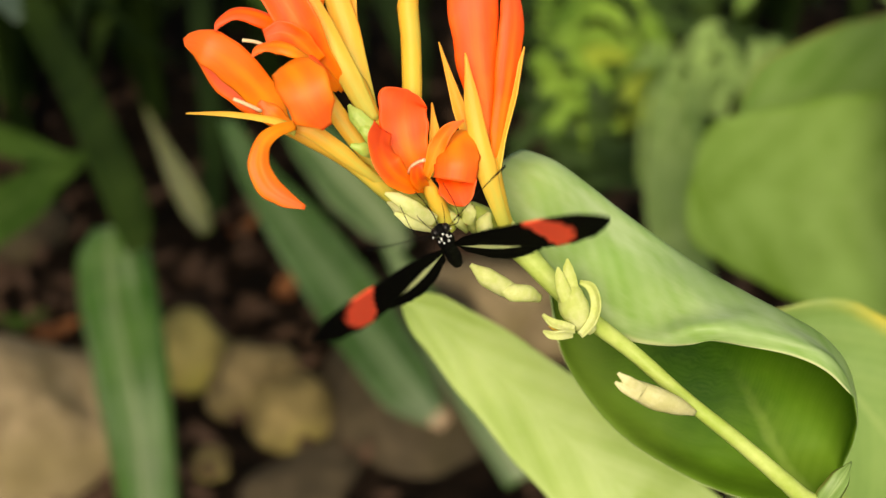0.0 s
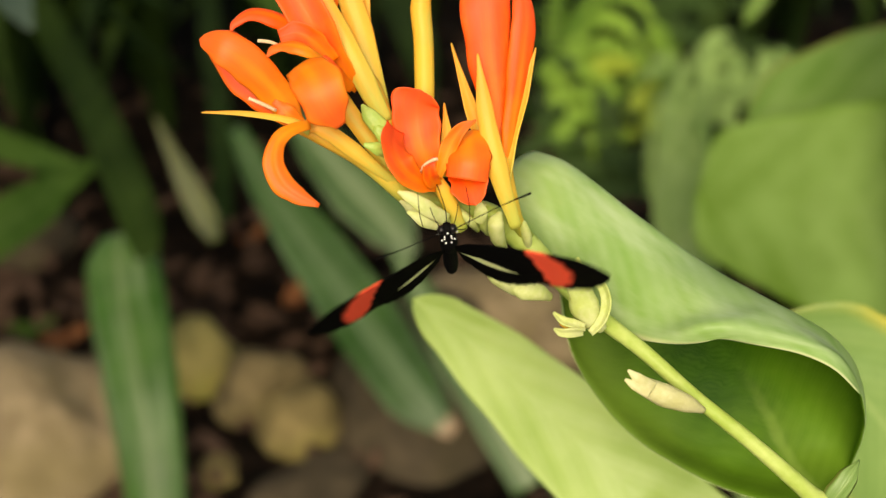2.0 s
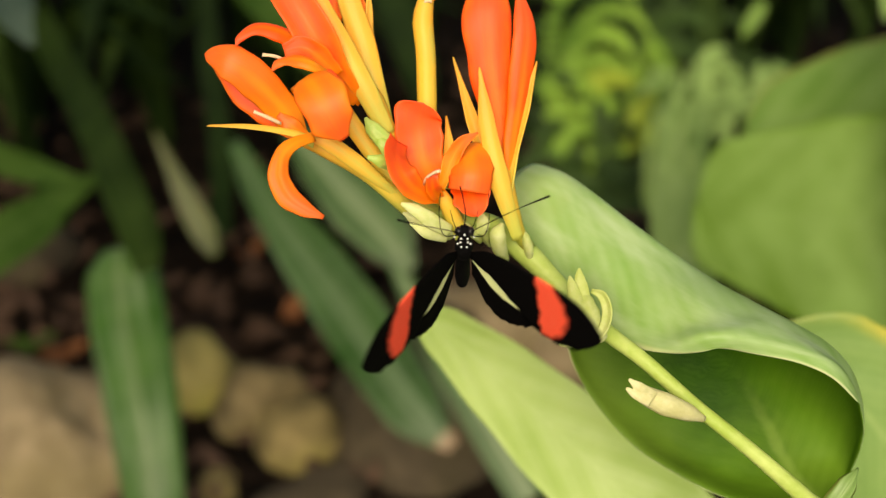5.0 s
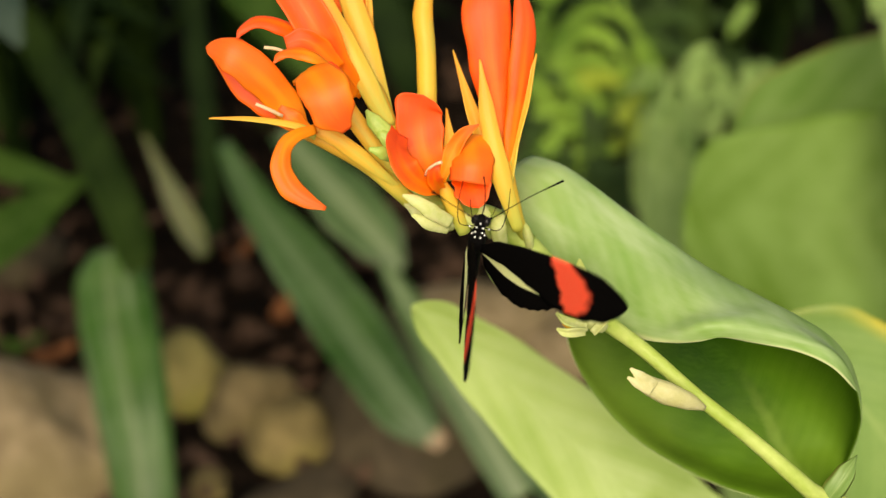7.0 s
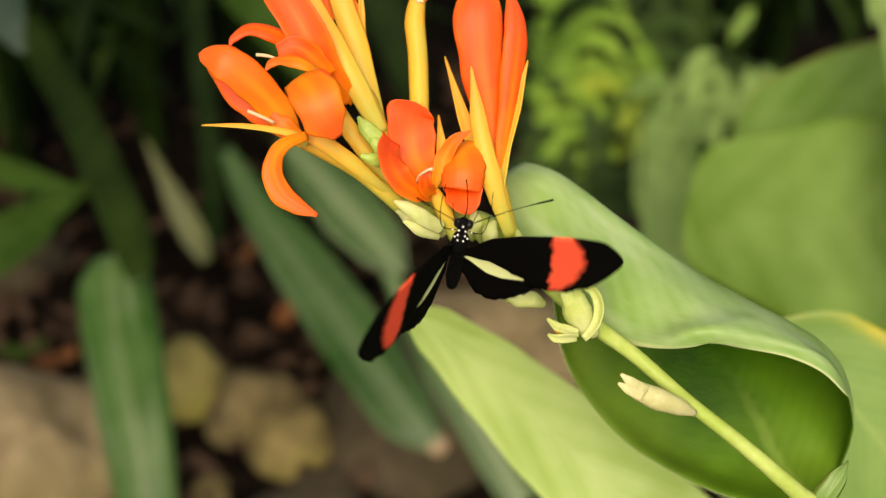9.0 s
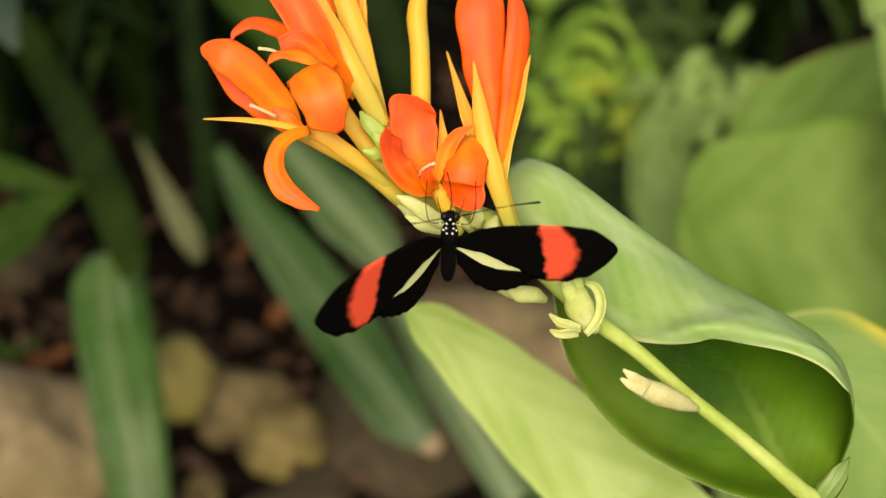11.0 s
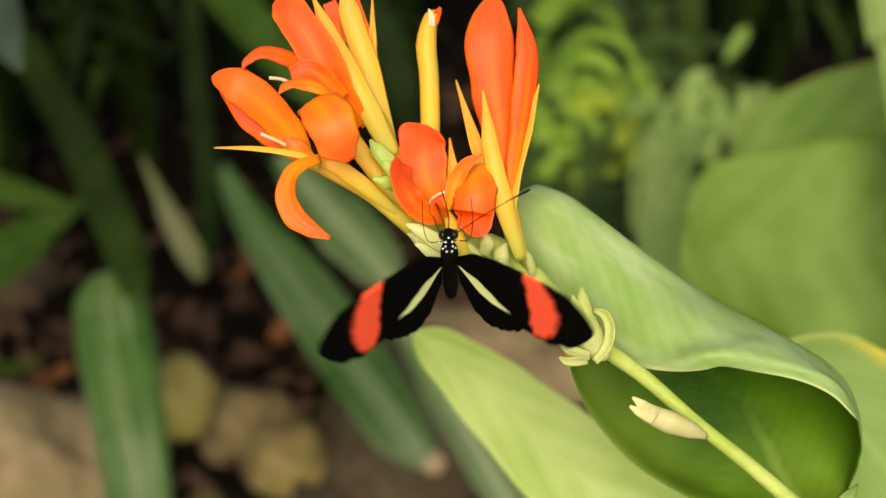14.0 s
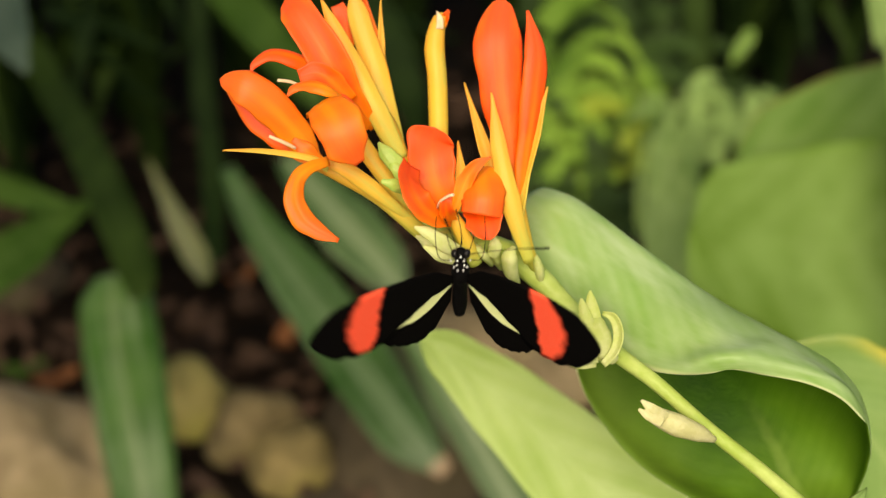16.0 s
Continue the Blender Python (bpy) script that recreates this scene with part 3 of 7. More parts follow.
part("leaf", ribbon([(0.0984, 0.0676, 0.5378), (0.1196, 0.0646, 0.5258), (0.1395, 0.0569, 0.5079), (0.1617, 0.0453, 0.4769), (0.1617, 0.0160, 0.4556), (0.21, 0.01, 0.30)],
    [.004, .022, .029, .030, .02, .006], (-0.1, -0.75, 0.65), 0.3, 0.0006, 36, 15, 0.001, 2.0), LEAF_YELLOW, canna, "yellow-green leaf with a bright rim")
part("leaf", ribbon([(0.1720, 0.6190, 0.2912), (0.1699, 0.5824, 0.2759), (0.1668, 0.5454, 0.2598), (0.1624, 0.4963, 0.2445), (0.1746, 0.4369, 0.2154), (0.23, 0.05, 0.10)], [0.0128, 0.0179, 0.0204, 0.0204, 0.0170, 0.006], VIEW, 0.4, 0.0006, 30, 11, 0.003, 2.0, 0.0, 0.0, 0.22), LEAF_FAR, canna, "narrow soft green leaf behind")
part("leaf", ribbon([(0.2396, 0.4365, 0.5144), (0.2401, 0.4102, 0.4961), (0.2428, 0.3863, 0.4809), (0.2454, 0.3486, 0.4641), (0.26, 0.06, 0.25)], [0.0061, 0.0105, 0.0117, 0.0111, 0.005], VIEW, 0.4, 0.0006, 24, 9, 0.001), LEAF_FAR, canna, "narrow soft green leaf behind")


def fine(n):
    """Petal widths are written in eighths of a millimetre or so."""
    return n * 0.000132


def flower(name, spine, radii, material, label):
    return part(name, tube(spine, [fine(r) for r in radii], 18, 12), material, canna, label)


def petal(parent, name, spine, widths, material, cup=0.5, facing=VIEW, twist=0.0, wave=0.0, thick=0.0005, blunt=0.0):
    soft = material in (RED, ORANGE)
    return part(name, ribbon(spine, [fine(w) for w in widths], facing, cup, 0.0003 if soft else thick, 36, 17, 0.0002 if soft else wave, 2.0, twist, blunt, 0.0, 0.00014 if soft else 0.0001, 0.13 if soft else 0.08), material, parent)


# upright flower
f = flower("flower", [(0.0206, 0.0048, 0.6214), (0.0180, 0.0041, 0.6270), (0.0161, 0.0054, 0.6335), (0.0145, 0.0086, 0.6393), (0.0139, 0.0127, 0.6429)], [13, 12, 14, 16, 6], TUBE, "upright half-open flower with two red petals")
petal(f, "sepal", [(0.0146, 0.0074, 0.6329), (0.0111, 0.0132, 0.6386), (0.0073, 0.0206, 0.6465), (0.0024, 0.0303, 0.6589)], [9, 15, 13, 1], SEPAL, 0.9)
petal(f, "sepal", [(0.0177, -0.0011, 0.6285), (0.0130, 0.0037, 0.6427), (0.0103, 0.0104, 0.6529), (0.0084, 0.0175, 0.6636)], [11, 21, 17, 1], SEPAL, -0.9)
petal(f, "sepal", [(0.0152, 0.0041, 0.6352), (0.0164, 0.0110, 0.6440), (0.0190, 0.0167, 0.6529), (0.0217, 0.0227, 0.6622)], [8, 13, 12, 1], SEPAL, 0.8, (-0.4, -0.7, 0.6))
petal(f, "petal", [(0.0146, 0.0078, 0.6350), (0.0133, 0.0152, 0.6461), (0.0111, 0.0232, 0.6596), (0.0101, 0.0304, 0.6705), (0.0112, 0.0392, 0.6768)], [8, 25, 39, 44, 38], RED, -0.45, blunt=0.26)
petal(f, "petal", [(0.0154, 0.0062, 0.6362), (0.0165, 0.0126, 0.6477), (0.0185, 0.0206, 0.6611), (0.0192, 0.0270, 0.6693), (0.0171, 0.0346, 0.6758)], [6, 18, 25, 24, 3], RED, -0.7, (0.35, -0.75, 0.6))
petal(f, "stamen", [(0.0150, 0.0185, 0.6487), (0.0152, 0.0275, 0.6602), (0.0155, 0.0336, 0.6681)], [4, 4, 2], CREAM, 0.5)

# closed tube-shaped bud
f = flower("flower_bud", [(0.0022, 0.0027, 0.6285), (-0.0007, 0.0103, 0.6333), (-0.0034, 0.0190, 0.6428), (-0.0038, 0.0260, 0.6518), (-0.0041, 0.0310, 0.6598), (-0.0048, 0.0355, 0.6656), (-0.0038, 0.0392, 0.6704), (-0.0023, 0.0401, 0.6714)], [9, 12, 17, 18, 18, 19, 14, 9], TUBE, "closed yellow tubular flower bud with red tip")
petal(f, "petal", [(-0.0029, 0.0388, 0.6698), (-0.0021, 0.0391, 0.6719), (-0.0013, 0.0392, 0.6736)], [9, 8, 3], RED, 0.9)
petal(f, "sepal", [(-0.0035, 0.0364, 0.6700), (-0.0035, 0.0369, 0.6723), (-0.0042, 0.0381, 0.6738)], [7, 6, 1], CREAM, 0.6)

# open flower in front
f = flower("flower", [(0.0051, -0.0013, 0.6283), (0.0029, 0.0001, 0.6333), (0.0011, 0.0009, 0.6375), (-0.0002, 0.0017, 0.6402)], [12, 14, 13, 9], TUBE, "open orange flower facing outwards with a rolled lip")
petal(f, "petal", [(-0.0011, 0.0021, 0.6391), (-0.0035, 0.0082, 0.6420), (-0.0051, 0.0131, 0.6466), (-0.0054, 0.0155, 0.6513), (-0.0044, 0.0159, 0.6551)], [12, 33, 42, 43, 42], RED, 0.3, blunt=0.18)
petal(f, "petal", [(-0.0007, -0.0002, 0.6394), (-0.0049, -0.0032, 0.6436), (-0.0085, -0.0026, 0.6478), (-0.0103, 0.0025, 0.6494), (-0.0102, 0.0097, 0.6488)], [8, 20, 26, 25, 20], RED, 0.25, (0.5, -0.6, 0.6))
part("petal", ribbon([(0.0050, 0.0102, 0.6469), (0.0064, 0.0052, 0.6478), (0.0067, 0.0008, 0.6461), (0.0061, -0.0017, 0.6427)], [.0030, .0055, .0060, .0057], VIEW, [-0.4, -0.9, -1.05, -1.0], 0.0003, 30, 17, 0.0002, 2.0, 0.0, 0.0, 0.0, 0.0001, 0.08), ORANGE, f, "orange petal arched like a hood")
lip = part("petal", ribbon([(0.0042, 0.0072, 0.6430), (0.0058, 0.0040, 0.6404), (0.0071, -0.0002, 0.6389), (0.0082, -0.0034, 0.6369)], [.0020, .0042, .0043, .0026], VIEW, [0.3, 0.6, 0.7, 0.6], 0.0003, 30, 17, 0.0003, 2.0, 0.0, 0.16, 0.0, 0.0001, 0.25), RED, f, "red lip under the hooded petal")
petal(f, "petal", [(-0.0002, 0.0012, 0.6412), (0.0021, 0.0044, 0.6469), (0.0047, 0.0061, 0.6507), (0.0082, 0.0067, 0.6530)], [7, 15, 12, 2], ORANGE, 0.6)
petal(f, "petal", [(-0.0007, -0.0016, 0.6409), (-0.0017, -0.0037, 0.6447), (-0.0019, -0.0038, 0.6478), (-0.0009, -0.0025, 0.6494)], [10, 14, 11, 3], RED, 0.5)
petal(f, "sepal", [(0.0013, 0.0070, 0.6372), (0.0017, 0.0135, 0.6424), (0.0009, 0.0200, 0.6490)], [9, 12, 1], SEPAL, 0.8)
part("stamen", tube([(-0.0040, -0.0014, 0.6443), (-0.0033, -0.0038, 0.6478), (-0.0017, -0.0047, 0.6498), (-0.0003, -0.0053, 0.6508)], [fine(2), fine(2.4), fine(2.6), fine(3)], 8, 8), CREAM, f)

# upper left flower
f = flower("flower", [(-0.0082, 0.0111, 0.6376), (-0.0111, 0.0140, 0.6429), (-0.0131, 0.0164, 0.6476), (-0.0163, 0.0196, 0.6534), (-0.0187, 0.0233, 0.6581)], [9, 13, 17, 21, 8], TUBE, "tall flower with orange petals and yellow sepals")
petal(f, "sepal", [(-0.0123, 0.0139, 0.6477), (-0.0174, 0.0174, 0.6570), (-0.0223, 0.0225, 0.6652), (-0.0277, 0.0289, 0.6734), (-0.0311, 0.0342, 0.6786)], [13, 22, 21, 15, 2], SEPAL, -0.8)
petal(f, "sepal", [(-0.0127, 0.0172, 0.6471), (-0.0162, 0.0243, 0.6544), (-0.0192, 0.0317, 0.6624), (-0.0230, 0.0392, 0.6719), (-0.0246, 0.0433, 0.6772)], [12, 23, 25, 22, 4], SEPAL, -0.7)
petal(f, "sepal", [(-0.0155, 0.0252, 0.6524), (-0.0174, 0.0327, 0.6588), (-0.0178, 0.0386, 0.6647), (-0.0178, 0.0453, 0.6733)], [9, 11, 8, 1], SEPAL, 0.6, (0.5, -0.7, 0.5))
petal(f, "petal", [(-0.0178, 0.0226, 0.6523), (-0.0199, 0.0319, 0.6577), (-0.0206, 0.0395, 0.6642), (-0.0223, 0.0462, 0.6728)], [10, 22, 24, 8], ORANGE, 0.4)
petal(f, "petal", [(-0.0188, 0.0175, 0.6539), (-0.0231, 0.0176, 0.6606), (-0.0274, 0.0194, 0.6677), (-0.0318, 0.0232, 0.6742), (-0.0364, 0.0280, 0.6788), (-0.0396, 0.0320, 0.6790)], [8, 24, 34, 35, 32, 24], RED, 0.45, blunt=0.25)
petal(f, "petal", [(-0.0271, 0.0209, 0.6631), (-0.0322, 0.0227, 0.6670), (-0.0371, 0.0225, 0.6700), (-0.0421, 0.0220, 0.6711), (-0.0454, 0.0199, 0.6700), (-0.0465, 0.0186, 0.6683)], [12, 22, 20, 16, 9, 2], RED, -0.8, (0.1, -0.3, 0.95))
petal(f, "petal", [(-0.0235, 0.0154, 0.6626), (-0.0277, 0.0155, 0.6676), (-0.0314, 0.0158, 0.6696), (-0.0352, 0.0152, 0.6688)], [12, 20, 20, 12], RED, 0.6)
petal(f, "petal", [(-0.0245, 0.0119, 0.6646), (-0.0279, 0.0099, 0.6686), (-0.0321, 0.0097, 0.6699), (-0.0354, 0.0085, 0.6700), (-0.0371, 0.0073, 0.6684)], [8, 15, 14, 10, 2], ORANGE, -0.7, (0.1, -0.3, 0.95))
petal(f, "petal", [(-0.0196, 0.0142, 0.6562), (-0.0227, 0.0115, 0.6608), (-0.0256, 0.0106, 0.6646), (-0.0282, 0.0117, 0.6659)], [8, 18, 17, 6], RED, -0.5)
petal(f, "petal", [(-0.0263, 0.0378, 0.6636), (-0.0261, 0.0421, 0.6675), (-0.0284, 0.0454, 0.6718)], [14, 20, 12], RED, 0.4)
part("stamen", tube([(-0.0343, 0.0163, 0.6654), (-0.0372, 0.0154, 0.6674), (-0.0400, 0.0147, 0.6682)], [fine(2.5), fine(3), fine(3)], 8, 8), CREAM, f)
petal(f, "calyx", [(-0.0094, 0.0090, 0.6414), (-0.0122, 0.0097, 0.6472), (-0.0158, 0.0113, 0.6509), (-0.0177, 0.0138, 0.6524)], [8, 18, 15, 2], CALYX, -0.8)
petal(f, "calyx", [(-0.0102, 0.0093, 0.6402), (-0.0115, 0.0083, 0.6454), (-0.0137, 0.0093, 0.6483), (-0.0153, 0.0114, 0.6494)], [7, 14, 11, 2], CALYX, -0.8)

# lower left flower
f = flower("flower", [(-0.0048, 0.0055, 0.6288), (-0.0104, 0.0063, 0.6348), (-0.0176, 0.0084, 0.6407), (-0.0253, 0.0095, 0.6453), (-0.0318, 0.0103, 0.6480)], [13, 15, 15, 14, 9], TUBE, "drooping flower with orange petals and a curled lip")
petal(f, "sepal", [(-0.0072, 0.0078, 0.6318), (-0.0170, 0.0127, 0.6445), (-0.0235, 0.0175, 0.6523), (-0.0279, 0.0200, 0.6555)], [3, 17, 17, 6], SEPAL, -0.7)
petal(f, "sepal", [(-0.0082, 0.0058, 0.6340), (-0.0192, 0.0048, 0.6458), (-0.0255, 0.0059, 0.6505), (-0.0302, 0.0066, 0.6513)], [3, 16, 15, 6], SEPAL, -0.8)
petal(f, "petal", [(-0.0327, 0.0139, 0.6477), (-0.0364, 0.0154, 0.6529), (-0.0424, 0.0164, 0.6606), (-0.0485, 0.0174, 0.6651), (-0.0543, 0.0209, 0.6648)], [13, 29, 34, 32, 26], ORANGE, -0.4, blunt=0.3)
petal(f, "petal", [(-0.0323, 0.0150, 0.6459), (-0.0377, 0.0189, 0.6492), (-0.0450, 0.0222, 0.6534), (-0.0538, 0.0258, 0.6596)], [13, 30, 33, 17], RED, -0.3, blunt=0.3)
petal(f, "petal", [(-0.0319, 0.0113, 0.6606), (-0.0304, 0.0079, 0.6661), (-0.0279, 0.0030, 0.6678), (-0.0252, -0.0013, 0.6656), (-0.0231, -0.0032, 0.6616), (-0.0209, -0.0027, 0.6573)], [14, 28, 38, 44, 38, 10], ORANGE, -0.3, [Vector((0, 0.2, 1)), Vector((0, -0.4, 0.9)), Vector((0, -0.7, 0.7)), Vector((0, -0.8, 0.6)), Vector((0, -0.8, 0.55)), Vector((0, -0.8, 0.5))])
petal(f, "petal", [(-0.0283, 0.0035, 0.6539), (-0.0319, -0.0007, 0.6550), (-0.0346, -0.0040, 0.6540), (-0.0352, -0.0076, 0.6510), (-0.0334, -0.0102, 0.6477), (-0.0301, -0.0118, 0.6456), (-0.0256, -0.0124, 0.6433)], [9, 11, 15, 19, 21, 16, 4], ORANGE, -0.55, (0.3, -0.7, 0.6))
petal(f, "petal", [(-0.0287, 0.0059, 0.6505), (-0.0336, 0.0057, 0.6534), (-0.0430, 0.0057, 0.6550), (-0.0525, 0.0058, 0.6551)], [10, 7, 5, 1], SEPAL, -0.5, (0, -0.4, 0.9))
petal(f, "petal", [(-0.0300, 0.0072, 0.6504), (-0.0337, 0.0074, 0.6540), (-0.0369, 0.0090, 0.6561)], [9, 16, 6], ORANGE, -0.4)
part("stamen", tube([(-0.0360, 0.0061, 0.6556), (-0.0385, 0.0052, 0.6577), (-0.0416, 0.0052, 0.6593)], [fine(3), fine(3.4), fine(3)], 8, 8), CREAM, f)
petal(f, "calyx", [(-0.0102, 0.0057, 0.6437), (-0.0132, 0.0026, 0.6478), (-0.0167, 0.0024, 0.6492)], [10, 13, 3], CALYX, -0.9)

# buds and bracts on the stalk
def bud(spine, widths, label, material=BUD):
    return part("bud", tube(spine, [fine(w) for w in widths], 20, 14, 0.05), material, canna, label)


b = bud([(0.0374, -0.0168, 0.6121), (0.0349, -0.0161, 0.6146), (0.0330, -0.0146, 0.6175), (0.0325, -0.0123, 0.6197), (0.0324, -0.0105, 0.6205)], [9.0, 20.5, 26.5, 19.0, 4.5], "plump pale green bud with curled bracts")
petal(b, "bract", [(0.0343, -0.0200, 0.6136), (0.0368, -0.0189, 0.6168), (0.0378, -0.0166, 0.6199), (0.0368, -0.0136, 0.6221), (0.0342, -0.0121, 0.6225)], [6.9, 9.9, 10.9, 9.9, 3.9], BUD, 0.9, (-0.55, -0.65, 0.5))
petal(b, "bract", [(0.0317, -0.0155, 0.6196), (0.0303, -0.0140, 0.6224), (0.0296, -0.0121, 0.6242), (0.0292, -0.0104, 0.6255)], [13.8, 13.8, 8.9, 1.0], BUD, -0.9, VIEW)
petal(b, "bract", [(0.0331, -0.0143, 0.6196), (0.0322, -0.0121, 0.6225), (0.0316, -0.0100, 0.6245), (0.0315, -0.0078, 0.6257)], [11.8, 12.8, 9.9, 1.0], BUD, -0.8, VIEW)
petal(b, "bract", [(0.0330, -0.0192, 0.6146), (0.0302, -0.0199, 0.6163), (0.0279, -0.0198, 0.6172), (0.0258, -0.0180, 0.6181)], [7.5, 9.5, 8.5, 2.5], BUD, 0.9, (0, -0.5, 0.85))
petal(b, "bract", [(0.0327, -0.0197, 0.6140), (0.0299, -0.0216, 0.6154), (0.0275, -0.0221, 0.6158), (0.0258, -0.0213, 0.6161)], [7.9, 9.9, 7.9, 2.0], BUD, 0.8, (0, -0.9, 0.3))
part("stamen", tube([(0.0304, -0.0196, 0.6150), (0.0285, -0.0197, 0.6157), (0.0272, -0.0196, 0.6163)], [0.0007, 0.0008, 0.0003], 8, 8), SEPAL, b, "orange-yellow throat of the bud")
b = bud([(0.0594, -0.0314, 0.6011), (0.0549, -0.0325, 0.6046), (0.0501, -0.0329, 0.6073), (0.0463, -0.0319, 0.6086), (0.0436, -0.0311, 0.6096)], [6, 16, 20, 17, 11], "pale cream-green bud lying along the stalk", PALE_BUD)
petal(b, "bract", [(0.0471, -0.0343, 0.6104), (0.0437, -0.0344, 0.6135), (0.0412, -0.0332, 0.6151)], [13, 10, 2], PALE_BUD, -0.7)
petal(b, "bract", [(0.0463, -0.0354, 0.6106), (0.0431, -0.0353, 0.6123), (0.0406, -0.0344, 0.6135)], [12, 9, 2], PALE_BUD, -0.7)
b = bud([(0.0218, -0.0051, 0.6120), (0.0176, -0.0060, 0.6157), (0.0135, -0.0061, 0.6189), (0.0099, -0.0044, 0.6210)], [10, 17, 17, 4], "slender pale green bud")
b = bud([(0.0258, -0.0054, 0.6117), (0.0229, -0.0070, 0.6145), (0.0195, -0.0076, 0.6153), (0.0162, -0.0068, 0.6164)], [8, 15, 16, 4], "pale green bud")
b = bud([(0.0115, 0.0048, 0.6225), (0.0101, 0.0039, 0.6263), (0.0095, 0.0045, 0.6288), (0.0106, 0.0061, 0.6301)], [6, 12, 11, 3], "small rounded pale bud")
b = bud([(0.0210, 0.0029, 0.6190), (0.0205, 0.0024, 0.6232), (0.0196, 0.0033, 0.6260), (0.0186, 0.0057, 0.6275)], [6, 9, 8, 1], "small green bract bud")
b = bud([(0.0150, 0.0015, 0.6206), (0.0135, 0.0000, 0.6253), (0.0131, -0.0000, 0.6294), (0.0141, 0.0019, 0.6311)], [8, 14, 15, 4], "rounded cream-green bract by the flower")
b = bud([(0.0089, 0.0019, 0.6258), (0.0072, -0.0002, 0.6297), (0.0056, 0.0000, 0.6316), (0.0045, 0.0018, 0.6322)], [5, 8, 7, 2], "pale green bract by the flower")
petal(b, "bract", [(0.0088, -0.0003, 0.6295), (0.0095, -0.0003, 0.6328), (0.0087, 0.0015, 0.6350)], [10, 13, 2], BUD, -0.7)
b = bud([(0.0022, -0.0002, 0.6297), (-0.0015, -0.0015, 0.6328), (-0.0057, -0.0013, 0.6348), (-0.0089, -0.0005, 0.6358)], [12, 18, 15, 2], "pale green bract under the flowers")
petal(b, "bract", [(0.0021, -0.0039, 0.6330), (-0.0024, -0.0055, 0.6374), (-0.0062, -0.0048, 0.6400), (-0.0091, -0.0040, 0.6410)], [12, 15, 11, 2], BUD, -0.8)
petal(b, "bract", [(0.0015, -0.0031, 0.6308), (-0.0030, -0.0055, 0.6342), (-0.0071, -0.0051, 0.6363)], [11, 14, 2], BUD, -0.8)

# ---- plants behind ----
def clump(name, place, blades, label, group=""):
    plant = thing(name, place, label, "plant", group)
    for spine, widths, material, facing, cup, note in blades:
        part("leaf", ribbon(spine, widths, facing, cup, 0.0008, 26, 9, 0.001, 1.5), material, plant, note)
    return plant


clump("strap_leaf_plant", (-0.2649, 0.8011, -0.0178), [
    ([(-0.4847, 1.0173, 0.2386), (-0.3994, 0.8714, 0.2109), (-0.3187, 0.7144, 0.2185), (-0.2634, 0.5942, 0.2250), (-0.2335, 0.5277, 0.2197), (-0.2246, 0.4969, 0.2120)], [0.0126, 0.0174, 0.0174, 0.0174, 0.0164, 0.0097], LEAF_STRAP_SHADED, VIEW, 0.5, "long dark green blade"),
    ([(-0.2583, 0.5473, 0.1958), (-0.2557, 0.5240, 0.1898), (-0.2475, 0.4893, 0.1687), (-0.2312, 0.4370, 0.1490), (-0.2194, 0.3945, 0.1174), (-0.2102, 0.3530, 0.0871)], [0.0175, 0.0309, 0.0325, 0.0300, 0.0259, 0.0225], LEAF_STRAP, VIEW, -0.55, "glossy green strap leaf bending down"),
    ([(-0.1992, 0.7386, 0.1674), (-0.1680, 0.6915, 0.1381), (-0.1193, 0.6318, 0.1085), (-0.0745, 0.5739, 0.0815), (-0.0324, 0.5166, 0.0551), (0.0011, 0.4892, 0.0354)], [0.0068, 0.0164, 0.0271, 0.0300, 0.0261, 0.0068], LEAF_TIPPED, VIEW, 0.4, "green strap leaf with a brown tip"),
    ([(-0.1466, 0.7364, 0.1811), (-0.1130, 0.6918, 0.1717), (-0.0810, 0.6482, 0.1636), (-0.0535, 0.6149, 0.1527), (-0.0342, 0.5915, 0.1381)], [0.0097, 0.0222, 0.0271, 0.0222, 0.0058], LEAF_GREY, VIEW, 0.3, "grey-green blade"),
    ([(-0.3982, 0.5791, 0.1528), (-0.3574, 0.6230, 0.1602), (-0.3351, 0.6538, 0.1672), (-0.3067, 0.6822, 0.1710)], [.024, .022, .014, .003], LEAF_MID, VIEW, 0.3, "bright green blade"),
    ([(-0.3890, 0.6359, 0.2255), (-0.3527, 0.6507, 0.1957), (-0.3157, 0.6612, 0.1767)], [.014, .012, .003], LEAF_MID, VIEW, 0.3, "bright green narrow blade"),
    ([(-0.2698, 0.7363, 0.1810), (-0.2556, 0.7180, 0.1566), (-0.2402, 0.6996, 0.1322), (-0.2254, 0.6828, 0.1098), (-0.2147, 0.6690, 0.0915)], [0.0010, 0.0056, 0.0107, 0.0122, 0.0061], SHOOT, VIEW, 0.5, "yellowish young shoot"),
    ([(-0.2270, 0.7520, 0.0493), (-0.2350, 0.8409, 0.0818), (-0.2502, 0.9146, 0.1437), (-0.2543, 0.9604, 0.2348)], [.010, .012, .012, .010], LEAF_STRAP_DEEP_SHADE, VIEW, 0.4, "upright dark blade"),
], "clump of long dark green strap leaves in the bed", "strap leaf clumps")

